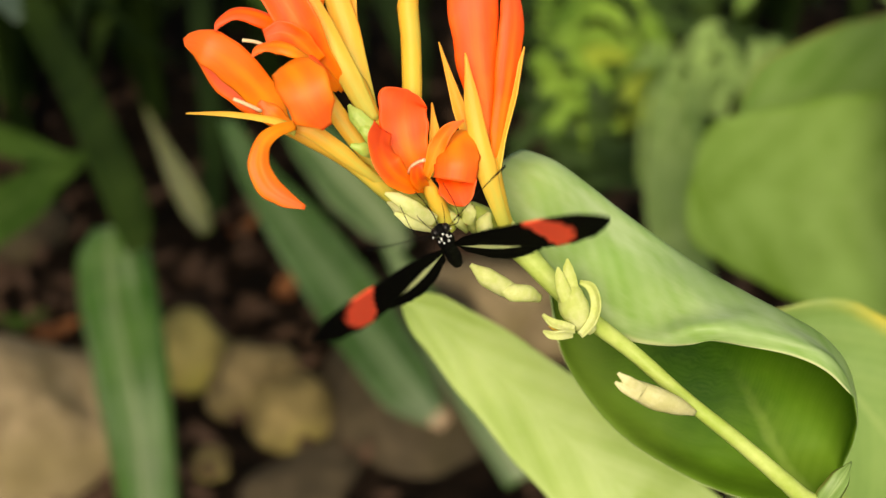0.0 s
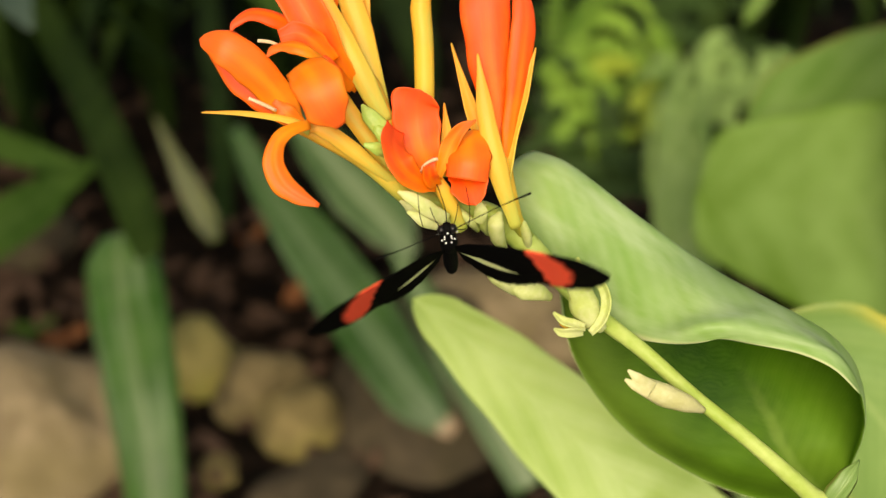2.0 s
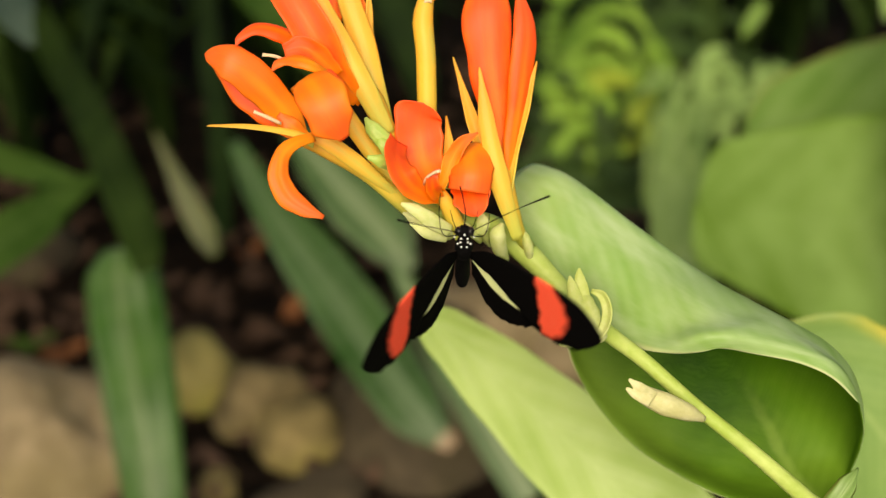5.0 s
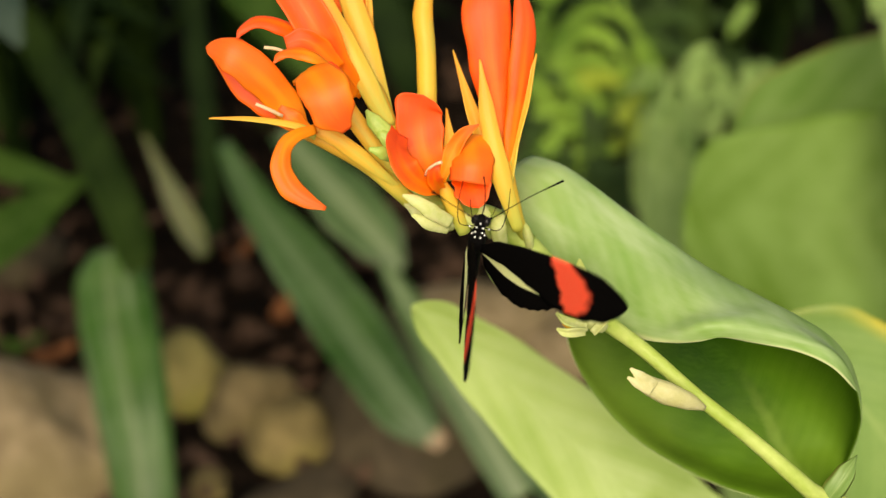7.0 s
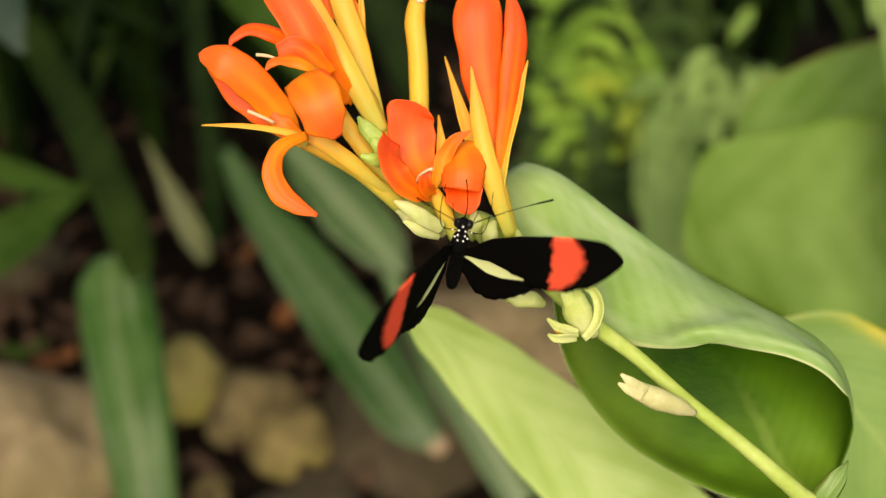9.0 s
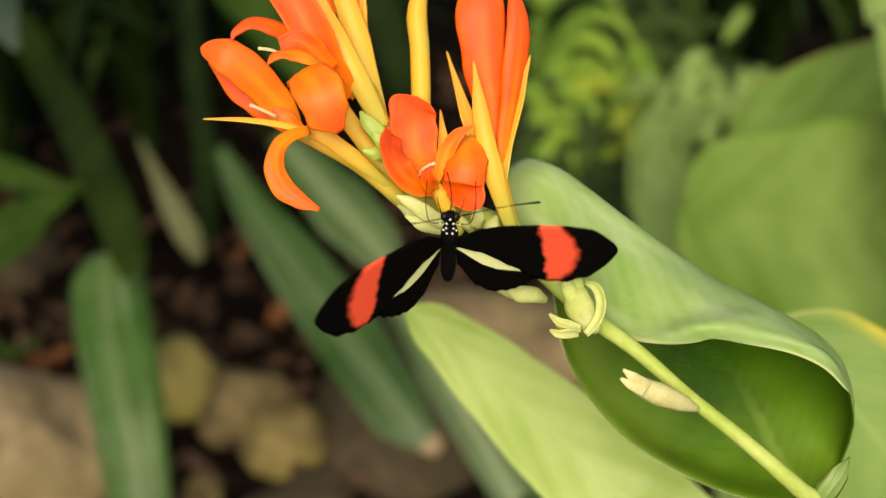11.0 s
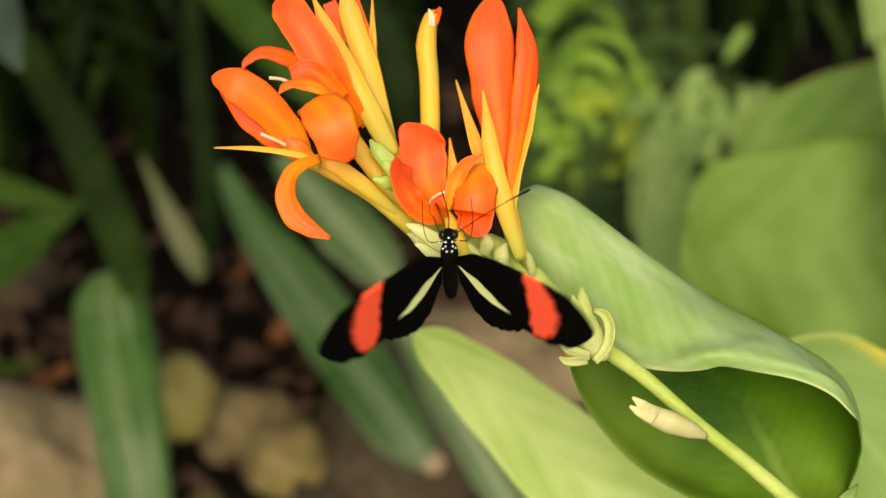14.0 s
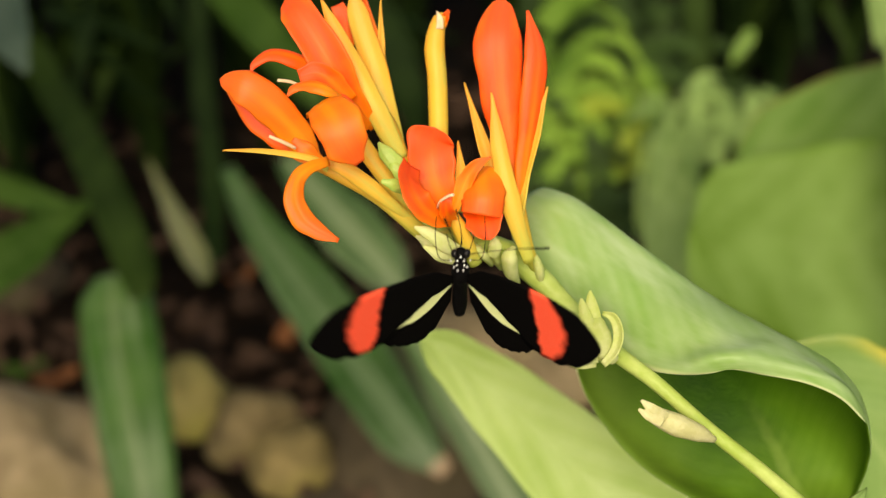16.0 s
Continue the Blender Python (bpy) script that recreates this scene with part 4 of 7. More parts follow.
clump("strap_leaf_plant", (0.0511, 0.3966, 0.0007), [
    ([(-0.0474, 0.5410, 0.1875), (-0.0228, 0.5022, 0.1691), (0.0029, 0.4544, 0.1554), (0.0294, 0.4128, 0.1334), (0.0567, 0.3699, 0.1097)], [0.0042, 0.0117, 0.0159, 0.0159, 0.0150], LEAF_GREY, VIEW, 0.3, "grey-green drooping blade"),
    ([(0.0074, 0.5087, 0.1116), (0.0423, 0.4697, 0.0942), (0.0794, 0.4221, 0.0821), (0.1141, 0.3686, 0.0623)], [.006, .014, .018, .018], LEAF_TIPPED, VIEW, 0.3, "dark green drooping blade"),
], "drooping grey-green strap leaf under the canna", "strap leaf clumps")

clump("strap_leaf_plant", (-0.1828, 1.1420, 0.0125), [
    ([(-0.2418, 0.9710, 0.2483), (-0.1901, 0.9065, 0.2307), (-0.1519, 0.8469, 0.2195), (-0.1178, 0.8032, 0.1960)], [.016, .022, .020, .008], LEAF_MID, VIEW, 0.4, "mid-green blade"),
    ([(-0.3333, 0.6472, 0.4120), (-0.3248, 0.6180, 0.3898), (-0.3140, 0.5930, 0.3731), (-0.3005, 0.5707, 0.3601)], [0.0124, 0.0173, 0.0149, 0.0033], LEAF_BLUE, VIEW, 0.4, "bluish grey-green blade"),
    ([(-0.0851, 1.0066, 0.2126), (-0.0550, 0.9611, 0.1707), (-0.0377, 0.9372, 0.1239), (-0.0294, 0.9297, 0.0657)], [.016, .022, .018, .006], LEAF_STRAP_DEEP_SHADE, VIEW, 0.4, "dark blade"),
    ([(-0.1374, 1.0528, 0.1905), (-0.1144, 1.0328, 0.1325), (-0.1041, 1.0166, 0.0630)], [.016, .022, .010], LEAF_STRAP_DEEP_SHADE, VIEW, 0.4, "dark blade"),
], "dark strap-leaved plant further back", "strap leaf clumps")


def dark_blades():
    """Arching blades that fill the back of the bed, its shade painted into their dark colour."""
    rng = random.Random(4)
    for base, count, reach in (((-0.4925, 1.0404, -0.0689), 16, 0.34), ((-0.3938, 1.1245, -0.0750), 18, 0.36), ((-0.2682, 1.1932, -0.0845), 18, 0.38), ((-0.1718, 1.3097, -0.0491), 16, 0.40), ((-0.0404, 1.2552, -0.0701), 14, 0.34), ((0.0703, 1.1850, -0.0624), 12, 0.3), ((0.4080, 1.2331, -0.0658), 14, 0.34), ((-0.5704, 1.4529, -0.1096), 22, 0.46), ((-0.3784, 1.4528, -0.1096), 22, 0.46), ((0.5253, 1.4081, -0.0854), 14, 0.36), ((0.2641, 1.4527, -0.1096), 14, 0.4), ((0.4121, 1.1637, 0.0079), 16, 0.3), ((0.5120, 1.2120, -0.0115), 14, 0.3), ((-0.5014, 1.1293, -0.0364), 16, 0.34), ((-0.4357, 1.2425, -0.0540), 18, 0.36), ((-0.33, 0.98, 0), 20, 0.30), ((-0.20, 1.02, 0), 18, 0.28), ((-0.46, 0.92, 0), 14, 0.26), ((0.34, 1.10, 0), 16, 0.30)):
        foot = Vector((base[0], base[1], -0.01))
        blades = []
        for k in range(count):
            a = rng.uniform(0, 6.283)
            out = Vector((math.cos(a), math.sin(a) * 0.8, 0))
            high, far = reach * rng.uniform(0.7, 1.1), reach * rng.uniform(0.3, 0.8)
            tip = foot + out * far + Vector((0, 0, high * rng.uniform(0.45, 0.9)))
            mid = foot + out * far * 0.45 + Vector((0, 0, high * 0.9))
            w = rng.uniform(0.012, 0.022)
            blades.append(([foot, foot + out * far * 0.12 + Vector((0, 0, high * 0.5)), mid, tip], [w * 0.5, w, w, 0.001], LEAF_STRAP_SHADED if k % 3 == 0 else LEAF_STRAP_DEEP_SHADE, Vector((-out.x, -out.y, 0.6)), 0.5, ""))
        clump("strap_leaf_plant", foot, blades, "clump of arching strap leaves with shade painted into their green", "strap leaf clumps")


dark_blades()


def frond(rng, points, pairs, size):
    """One feathery frond: a rib with paired leaflets."""
    bm = bmesh.new()
    rib = spline(points, pairs + 2)
    for i in range(1, pairs + 2):
        p, ahead = rib[i], (rib[min(i + 1, pairs + 1)] - rib[i - 1]).normalized()
        side = ahead.cross(Vector((0, -0.5, 0.85))).normalized()
        up = side.cross(ahead)
        s = size * (1.15 - 0.75 * i / (pairs + 1)) * rng.uniform(0.8, 1.15)
        for flip in (-1, 1):
            way = (side * flip + ahead * rng.uniform(0.35, 0.7) + up * rng.uniform(-0.25, 0.35)).normalized()
            wide = way.cross(up).normalized() * s * 0.26
            pts = [p, p + way * s * 0.35 + wide, p + way * s * 0.75 + wide * 0.7, p + way * s - up * s * 0.12, p + way * s * 0.75 - wide * 0.7, p + way * s * 0.35 - wide]
            ridge = p + way * s * 0.5 - up * s * 0.06
            vs = [bm.verts.new(q) for q in pts]
            c = bm.verts.new(ridge)
            for a, b in zip(vs, vs[1:] + vs[:1]):
                bm.faces.new((a, b, c))
        q = rib[i - 1]
        r = 0.0007
        a, b, c, d = (bm.verts.new(x) for x in (q + side * r, q - side * r, p - side * r, p + side * r))
        bm.faces.new((a, b, c, d))
    return bm


def shrub(name, centre, spread, count, material, label, seed, length, size, foot, arches=(), lively=None):
    """A feathery shrub: loose fronds round its centre, and the arching ones that stand out."""
    rng = random.Random(seed)
    plant = thing(name, foot, label, "plant", "feathery shrubs")
    part("trunk", tube([foot, (Vector(foot) + Vector(centre)) / 2 + Vector((0.01, 0.01, 0)), centre], [.006, .005, .003], 10, 8), LITTER, plant)
    for k in range(count):
        base = Vector(centre) + Vector(tuple(max(-1.5 * w, min(1.5 * w, rng.gauss(0, w))) for w in spread))
        a = rng.uniform(0, 6.283)
        tip = base + Vector((math.cos(a), math.sin(a) * 0.7 - 0.25, rng.uniform(-0.2, 0.7))).normalized() * length * rng.uniform(0.6, 1.2)
        part("frond", frond(rng, [base, (base + tip) / 2 + Vector((0, 0, 0.012)), tip], 13, size), material, plant)
    for line in arches:
        for k in range(3):
            off = Vector((rng.gauss(0, 0.006), rng.gauss(0, 0.012), rng.gauss(0, 0.006)))
            part("frond", frond(rng, [Vector(p) + off for p in line], 26, size * 0.62), lively or material, plant)
    return plant


# Loose inner fronds take the shaded colour, most arching ones a lit green.
shrub("fern_shrub", (0.1371, 0.8089, 0.2276), (0.040, 0.03, 0.035), 24, LEAF_SHADED, "feathery bright yellow-green shrub", 3, 0.06, 0.015, (0.1371, 0.8689, -0.0100),
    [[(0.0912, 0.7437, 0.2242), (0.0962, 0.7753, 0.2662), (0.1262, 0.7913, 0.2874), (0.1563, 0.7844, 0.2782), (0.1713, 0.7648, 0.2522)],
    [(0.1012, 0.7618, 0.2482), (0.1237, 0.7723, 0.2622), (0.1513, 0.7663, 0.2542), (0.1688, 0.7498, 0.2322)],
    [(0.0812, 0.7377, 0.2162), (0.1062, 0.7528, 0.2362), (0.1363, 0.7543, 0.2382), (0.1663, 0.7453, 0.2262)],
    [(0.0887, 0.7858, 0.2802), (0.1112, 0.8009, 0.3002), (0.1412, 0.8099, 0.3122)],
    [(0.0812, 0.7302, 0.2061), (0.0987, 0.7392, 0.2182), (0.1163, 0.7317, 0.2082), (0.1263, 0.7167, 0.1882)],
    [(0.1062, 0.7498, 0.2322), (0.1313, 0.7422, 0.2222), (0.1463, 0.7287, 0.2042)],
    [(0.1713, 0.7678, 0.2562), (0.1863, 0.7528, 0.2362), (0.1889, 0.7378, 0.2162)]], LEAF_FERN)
shrub("fern_shrub", (0.1566, 0.7503, 0.1996), (0.035, 0.02, 0.012), 10, LEAF_FERN, "feathery lime-green shrub in the bed", 21, 0.05, 0.014, (0.1566, 0.8103, -0.0100),
    [[(0.1156, 0.7120, 0.2319), (0.1326, 0.7193, 0.2416), (0.1521, 0.7179, 0.2397)],
    [(0.1546, 0.6886, 0.2007), (0.1595, 0.7018, 0.2183), (0.1765, 0.7106, 0.2300)],
    [(0.1814, 0.6915, 0.2046), (0.1741, 0.7018, 0.2183), (0.1570, 0.7076, 0.2261)]], LEAF_LIME)
shrub("fern_shrub", (0.1143, 0.7449, 0.1758), (0.035, 0.03, 0.02), 16, LEAF_SHADED, "low feathery green shrub", 9, 0.06, 0.015, (0.1143, 0.8049, -0.0100),
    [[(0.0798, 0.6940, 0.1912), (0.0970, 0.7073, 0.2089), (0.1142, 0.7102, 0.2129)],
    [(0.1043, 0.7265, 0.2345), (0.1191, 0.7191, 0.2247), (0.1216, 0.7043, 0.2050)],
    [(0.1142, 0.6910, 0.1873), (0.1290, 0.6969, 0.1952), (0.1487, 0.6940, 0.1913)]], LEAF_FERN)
shrub("fern_shrub", (0.2337, 0.6641, 0.2514), (0.030, 0.02, 0.012), 34, LEAF_PLUME, "feathery pale grey-green shrub", 7, 0.04, 0.009, (0.2337, 0.7241, -0.0100),
    [[(0.1893, 0.6089, 0.2612), (0.1982, 0.6236, 0.2807), (0.2159, 0.6276, 0.2860)],
    [(0.2137, 0.6103, 0.2630), (0.2226, 0.6236, 0.2807), (0.2425, 0.6303, 0.2896)],
    [(0.2270, 0.6143, 0.2683), (0.2403, 0.6210, 0.2772), (0.2536, 0.6183, 0.2737)],
    [(0.1937, 0.6209, 0.2772), (0.1959, 0.6316, 0.2913), (0.1995, 0.6423, 0.3055)],
    [(0.1622, 0.5410, 0.2208), (0.1600, 0.5669, 0.2552), (0.1664, 0.5902, 0.2862)],
    [(0.1773, 0.5436, 0.2242), (0.1729, 0.5695, 0.2586), (0.1772, 0.5954, 0.2931)],
    [(0.1557, 0.5721, 0.2621), (0.1621, 0.5928, 0.2896), (0.1707, 0.6044, 0.3051)],
    [(0.1837, 0.5721, 0.2621), (0.1793, 0.5876, 0.2827), (0.1879, 0.6018, 0.3017)]], LEAF_PLUME)
shrub("fern_shrub", (0.2102, 0.9479, 0.1962), (0.05, 0.04, 0.05), 26, LEAF_SHADED, "feathery green shrub with half shade painted in", 5, 0.08, 0.016, (0.2102, 1.0079, -0.0100),
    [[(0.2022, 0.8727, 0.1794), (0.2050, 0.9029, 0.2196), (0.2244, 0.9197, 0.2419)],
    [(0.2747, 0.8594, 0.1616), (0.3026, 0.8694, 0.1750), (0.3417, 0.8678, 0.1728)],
    [(0.2468, 0.8593, 0.1616), (0.2580, 0.8728, 0.1795), (0.2859, 0.8761, 0.1839)]], LEAF_SHADED)
shrub("fern_shrub", (0.1514, 0.6986, 0.1642), (0.035, 0.03, 0.022), 22, LEAF_SHADED, "low feathery green shrub with shade painted in", 11, 0.06, 0.015, (0.1514, 0.7586, -0.0100),
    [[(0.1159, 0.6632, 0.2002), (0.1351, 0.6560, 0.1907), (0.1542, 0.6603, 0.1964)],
    [(0.1016, 0.6488, 0.1811), (0.1303, 0.6488, 0.1811), (0.1590, 0.6431, 0.1735)]], LEAF_SHADED)

clump("strap_leaf_plant", (0.2397, 0.8889, -0.0100), [
    ([(0.2452, 0.7710, 0.1273), (0.2413, 0.8128, 0.1830), (0.2381, 0.8483, 0.2301), (0.2359, 0.8805, 0.2729), (0.2369, 0.9030, 0.3029)], [0.0064, 0.0107, 0.0129, 0.0129, 0.0086], LEAF_STRAP_SHADED, VIEW, 0.4, "soft dark green upright blade"),
    ([(0.2558, 0.7871, 0.2486), (0.2635, 0.7941, 0.2579), (0.2721, 0.8021, 0.2685), (0.2772, 0.8070, 0.2751)], [0.0015, 0.0056, 0.0061, 0.0010], LEAF_BROAD, VIEW, 0.3, "small lime-green leaf"),
], "upright dark green plant behind the ferns", "strap leaf clumps")


def litter():
    """Dead leaves and bark chips on the soil."""
    rng = random.Random(8)
    bm = bmesh.new()
    for k in range(560):
        x, y = rng.uniform(-0.55, 0.35), rng.triangular(0.35, 1.3, 0.62)
        s, a = rng.uniform(0.006, 0.022), rng.uniform(0, 6.283)
        turn = Euler((rng.uniform(-0.5, 0.5), rng.uniform(-0.5, 0.5), a)).to_matrix()
        z = 0.03 * noise.noise(Vector((x, y, 0)) * 3.5) + 0.012 * noise.noise(Vector((x, y, 0)) * 14) + 0.003
        ring = [Vector((math.cos(t) * s, math.sin(t) * s * 0.45, 0.25 * s * math.cos(2 * t))) for t in (0, 0.9, 1.8, 3.14, 4.2, 5.3)]
        low = [bm.verts.new(turn @ p + Vector((x, y, z))) for p in ring]
        top = [bm.verts.new(turn @ (p * 0.96 + Vector((0, 0, 0.0015))) + Vector((x, y, z))) for p in ring]
        bm.faces.new(top)
        bm.faces.new(low[::-1])
        for i in range(6):
            bm.faces.new((low[i], low[(i + 1) % 6], top[(i + 1) % 6], top[i]))
    return tagged(new("leaf_litter", mesh_of("leaf_litter", bm, LITTER)), "brown dead leaves and bark chips on the soil", "litter", kind="stuff")


litter()


def dead_leaf(place, turn, length, wide, material, label):
    """A fallen leaf, curled and lying on the soil."""
    x, y = place[0], place[1]
    z = 0.03 * noise.noise(Vector((x, y, 0)) * 3.5) + 0.012 * noise.noise(Vector((x, y, 0)) * 14)
    way = Vector((math.cos(radians(turn)), math.sin(radians(turn)), 0))
    mid = Vector((x, y, z + 0.002))
    spine = [mid - way * length / 2 + Vector((0, 0, 0.010)), mid - way * length / 6, mid + way * length / 6 + Vector((0, 0, 0.002)), mid + way * length / 2 + Vector((0, 0, 0.014))]
    ob = new("fallen_leaf", mesh_of("fallen_leaf", ribbon(spine, [wide * 0.2, wide, wide * 0.9, wide * 0.1], Vector((0, 0, 1)), 0.7, 0.0008, 18, 9, 0.002, 1.5, ragged=0.2), material))
    return tagged(ob, label, "leaf", "fallen leaves")


dead_leaf((-0.3546, 0.6229, 0.0), 20, 0.045, 0.014, DEAD_LEAF, "curled orange-brown fallen leaf on dark soil")
dead_leaf((-0.1535, 0.6861, 0.0), 70, 0.040, 0.012, DEAD_LEAF, "curled orange-brown fallen leaf on dark soil")
dead_leaf((-0.2063, 0.7866, 0.0), 40, 0.035, 0.010, DEAD_LEAF, "curled orange-brown fallen leaf on dark soil")
dead_leaf((-0.1743, 0.6579, 0.0), -30, 0.045, 0.013, LITTER, "dull brown fallen leaf on dark soil")
dead_leaf((-0.3893, 0.6381, 0.0), 10, 0.045, 0.012, LEAF_MID, "small green fallen leaf beside a stone")
dead_leaf((-0.2503, 0.7238, 0.0), 60, 0.040, 0.012, LITTER, "dull brown fallen leaf on dark soil")


def overhang():
    """An unseen tree, added so that its low boughs shade the back of the bed."""
    rng = random.Random(12)
    foot = Vector((-1.97, -0.15, 0))
    tree = thing("added_shade_tree", foot, "unseen leafy tree added to shade the bed", "tree")
    part("trunk", tube([foot - Vector((0, 0, 0.05)), foot + Vector((0.02, 0.03, 0.8)), foot + Vector((0.1, -0.02, 1.7)), foot + Vector((0.14, 0.02, 2.6))], [.09, .07, .06, .03], 20, 12, 0.04), LITTER, tree)
    for k in range(9):
        end = Vector((rng.uniform(-1.30, -0.80), -0.9 + 0.2 * k, rng.uniform(1.55, 1.75)))
        start = foot + Vector((0.1, 0, rng.uniform(1.3, 1.9)))
        part("bough", tube([start, start.lerp(end, 0.5) + Vector((0, 0, 0.12)), end], [.03, .02, .006], 12, 8), LITTER, tree)
    # Crown shaped and placed only to block sun from the left background.
    bm = bmesh.new()
    for k in range(3600):
        c = Vector((rng.uniform(-2.02, -0.42), rng.uniform(-1.2, 1.2), 0))
        off = Vector(((c.x + 1.19) / 0.76, c.y / 1.12, 0)).length + 0.28 * noise.noise(c * 4.5) + 0.12 * noise.noise(c * 13)
        if off > 1:
            continue
        dome = 0.42 * math.sqrt(max(0.0, 1 - off * off)) * (0.6 + 0.5 * noise.noise(c * 3.1))
        c.z = 1.60 + 0.10 * noise.noise(c * 3) + rng.uniform(-0.07, 0.07) + dome * rng.random()
        turn = Euler((rng.uniform(-0.6, 0.6), rng.uniform(-0.6, 0.6), rng.uniform(0, 6.283))).to_matrix()
        s = rng.uniform(0.05, 0.085)
        ring = [(-1, 0, 0), (-0.4, 0.42, 0.08), (0.3, 0.38, 0.06), (1, 0, -0.2), (0.3, -0.38, 0.06), (-0.4, -0.42, 0.08)]
        vs = [bm.verts.new(turn @ (Vector(p) * s) + c) for p in ring]
        mid = bm.verts.new(c)
        for a, b in zip(vs, vs[1:] + vs[:1]):
            bm.faces.new((a, b, mid))
    part("crown", bm, LEAF_SHADED, tree)


overhang()

# ---- butterfly: x to its right, y ahead, z out of its back, from the wing joints ----
butterfly = tagged(new("butterfly"), "black butterfly with red bands and yellow bars feeding on the flower", "butterfly")
butterfly.empty_display_size = 0.005

thorax = part("thorax", ball((0, 0.0038, -0.0010), (0.0020, 0.0044, 0.0021)), BODY, butterfly)
head = part("head", ball((0, 0.0107, -0.0005), (0.0016, 0.0018, 0.0016)), BODY, butterfly)
part("abdomen", tube([(0, 0.001, -0.001), (0, -0.004, -0.0020), (0, -0.009, -0.0024), (0, -0.0128, -0.0022), (0, -0.0140, -0.0021)], [0.0013, 0.0017, 0.0018, 0.0013, 0.0004], 18, 12), BODY, butterfly)
for side in (-1, 1):
    part("eye", ball((side * 0.00125, 0.0113, -0.0003), (0.0009, 0.0011, 0.0011), 12, 8), EYE, head, "glossy dark compound eye")
for x, y, z, owner in ((-0.0007, 0.0104, 0.0010, head), (0.0007, 0.0104, 0.0010, head), (0, 0.0117, 0.0009, head), (-0.0008, 0.0081, 0.0004, thorax), (0.0008, 0.0081, 0.0004, thorax),
                       (-0.0014, 0.0071, 0.0001, thorax), (0.0014, 0.0071, 0.0001, thorax), (-0.0006, 0.0067, 0.0007, thorax), (0.0006, 0.0067, 0.0007, thorax), (-0.0021, 0.0077, -0.0012, thorax), (0.0021, 0.0077, -0.0012, thorax)):
    part("spot", ball((x, y, z), (0.00023, 0.00028, 0.00021), 8, 6), WHITE, owner, "white spot")


def feeler(points, thick, name, bulb=1.0):
    return part(name, tube(points, [thick, thick * 0.8, thick * 0.7, thick * bulb], 16, 6), BODY, butterfly)


antenna_right = feeler([(0.0008, 0.0117, 0.0004), (0.0056, 0.0143, -0.0004), (0.012, 0.0168, -0.0018), (0.0182, 0.0187, -0.003)], 0.00014, "antenna", 1.9)
antenna_left = feeler([(-0.0008, 0.0117, 0.0004), (-0.005, 0.0135, -0.0004), (-0.011, 0.0152, -0.0020), (-0.0165, 0.0165, -0.004)], 0.00014, "antenna", 1.9)
feeler([(0, 0.0120, -0.0012), (0.0002, 0.0133, -0.0035), (-0.0004, 0.0147, -0.007), (-0.0010, 0.0153, -0.0092)], 0.00015, "proboscis")
for side in (-1, 1):
    feeler([(side * 0.0012, 0.0060, -0.0028), (side * 0.0044, 0.0070, -0.0022), (side * 0.0054, 0.0100, -0.0050), (side * 0.0052, 0.0128, -0.0092)], 0.00013, "leg", 0.6)
    feeler([(side * 0.0010, 0.0070, -0.0026), (side * 0.0019, 0.0084, -0.0034), (side * 0.0026, 0.0098, -0.0048), (side * 0.0030, 0.0108, -0.0062)], 0.00012, "leg", 0.6)


def wing(name, side, reach, lead, trail, material, lift, label):
    """A wing blade in its own plan: x from the joint to the tip, y ahead; edges in millimetres."""
    n, m = 40, 15
    rows = []
    for i in range(n):
        s = i / (n - 1)
        a = math.sin(s * 1.5708) if i else 0.0
        front, hind = along(lead, a), along(trail, a)
        hind += 0.28 * math.sin(a * 52) * min(1, 4 * a) * min(1, 6 * (1 - a))
        front, hind = front * 0.001, hind * 0.001
        if a > 0.78:
            k = math.sqrt(max(0.0, 1 - ((a - 0.78) / 0.22) ** 2))
            mid = front * 0.5 + hind * 0.5
            front, hind = mid + (front - mid) * k, mid + (hind - mid) * k
        row = []
        for j in range(m):
            y = front + (hind - front) * j / (m - 1)
            z = lift + 0.0005 * math.sin(a * 3.14) - 0.00004 * math.cos(j * 1.9) * a
            row.append(Vector((side * a * reach, y, z)))
        rows.append(row)
    bm = skin(rows, 0.00018)
    uv = bm.loops.layers.uv["UVMap"]
    for f in bm.faces:
        for loop in f.loops:
            loop[uv].uv = (abs(loop.vert.co.x) / 0.04, loop.vert.co.y / 0.04 + 0.5)
    return part(name, bm, material, butterfly, label)


fore_right, fore_left = (wing("forewing", s, 0.0352, [4.0, 8.4, 9.8, 10.2, 9.9, 8.9, 6.4], [1.5, -0.2, -4.4, -9.6, -10.4, -8.6, -4.6], FORE_WING, 0.0002, "black forewing with a red band") for s in (1, -1))
hind_right, hind_left = (wing("hindwing", s, 0.0185, [2.5, 2.4, 1.0, -2.0, -5.0, -8.0], [-5.6, -13.0, -15.4, -14.8, -13.0, -10.2], HIND_WING, -0.0004, "black hindwing with a pale yellow bar") for s in (1, -1))


# ---- what moves ----
def beat(side, raised, swept, tilt=0):
    """A wing's pose in degrees: raised towards the back from level, swept towards the tail, and its hind edge tilted up."""
    return Matrix.Translation((side * 0.0015, 0, 0)) @ pose(0, 0, 0, 0, -side * raised, 0) @ pose(0, 0, 0, 0, 0, -side * swept) @ pose(0, 0, 0, -tilt, 0, 0)


def sway(lift, swing=0, side=1):
    """An antenna turned at its root, in degrees: lifted, and swung forwards."""
    root = Matrix.Translation((side * 0.0008, 0.0117, 0.0004))
    return root @ pose(0, 0, 0, 0, lift, swing) @ root.inverted()


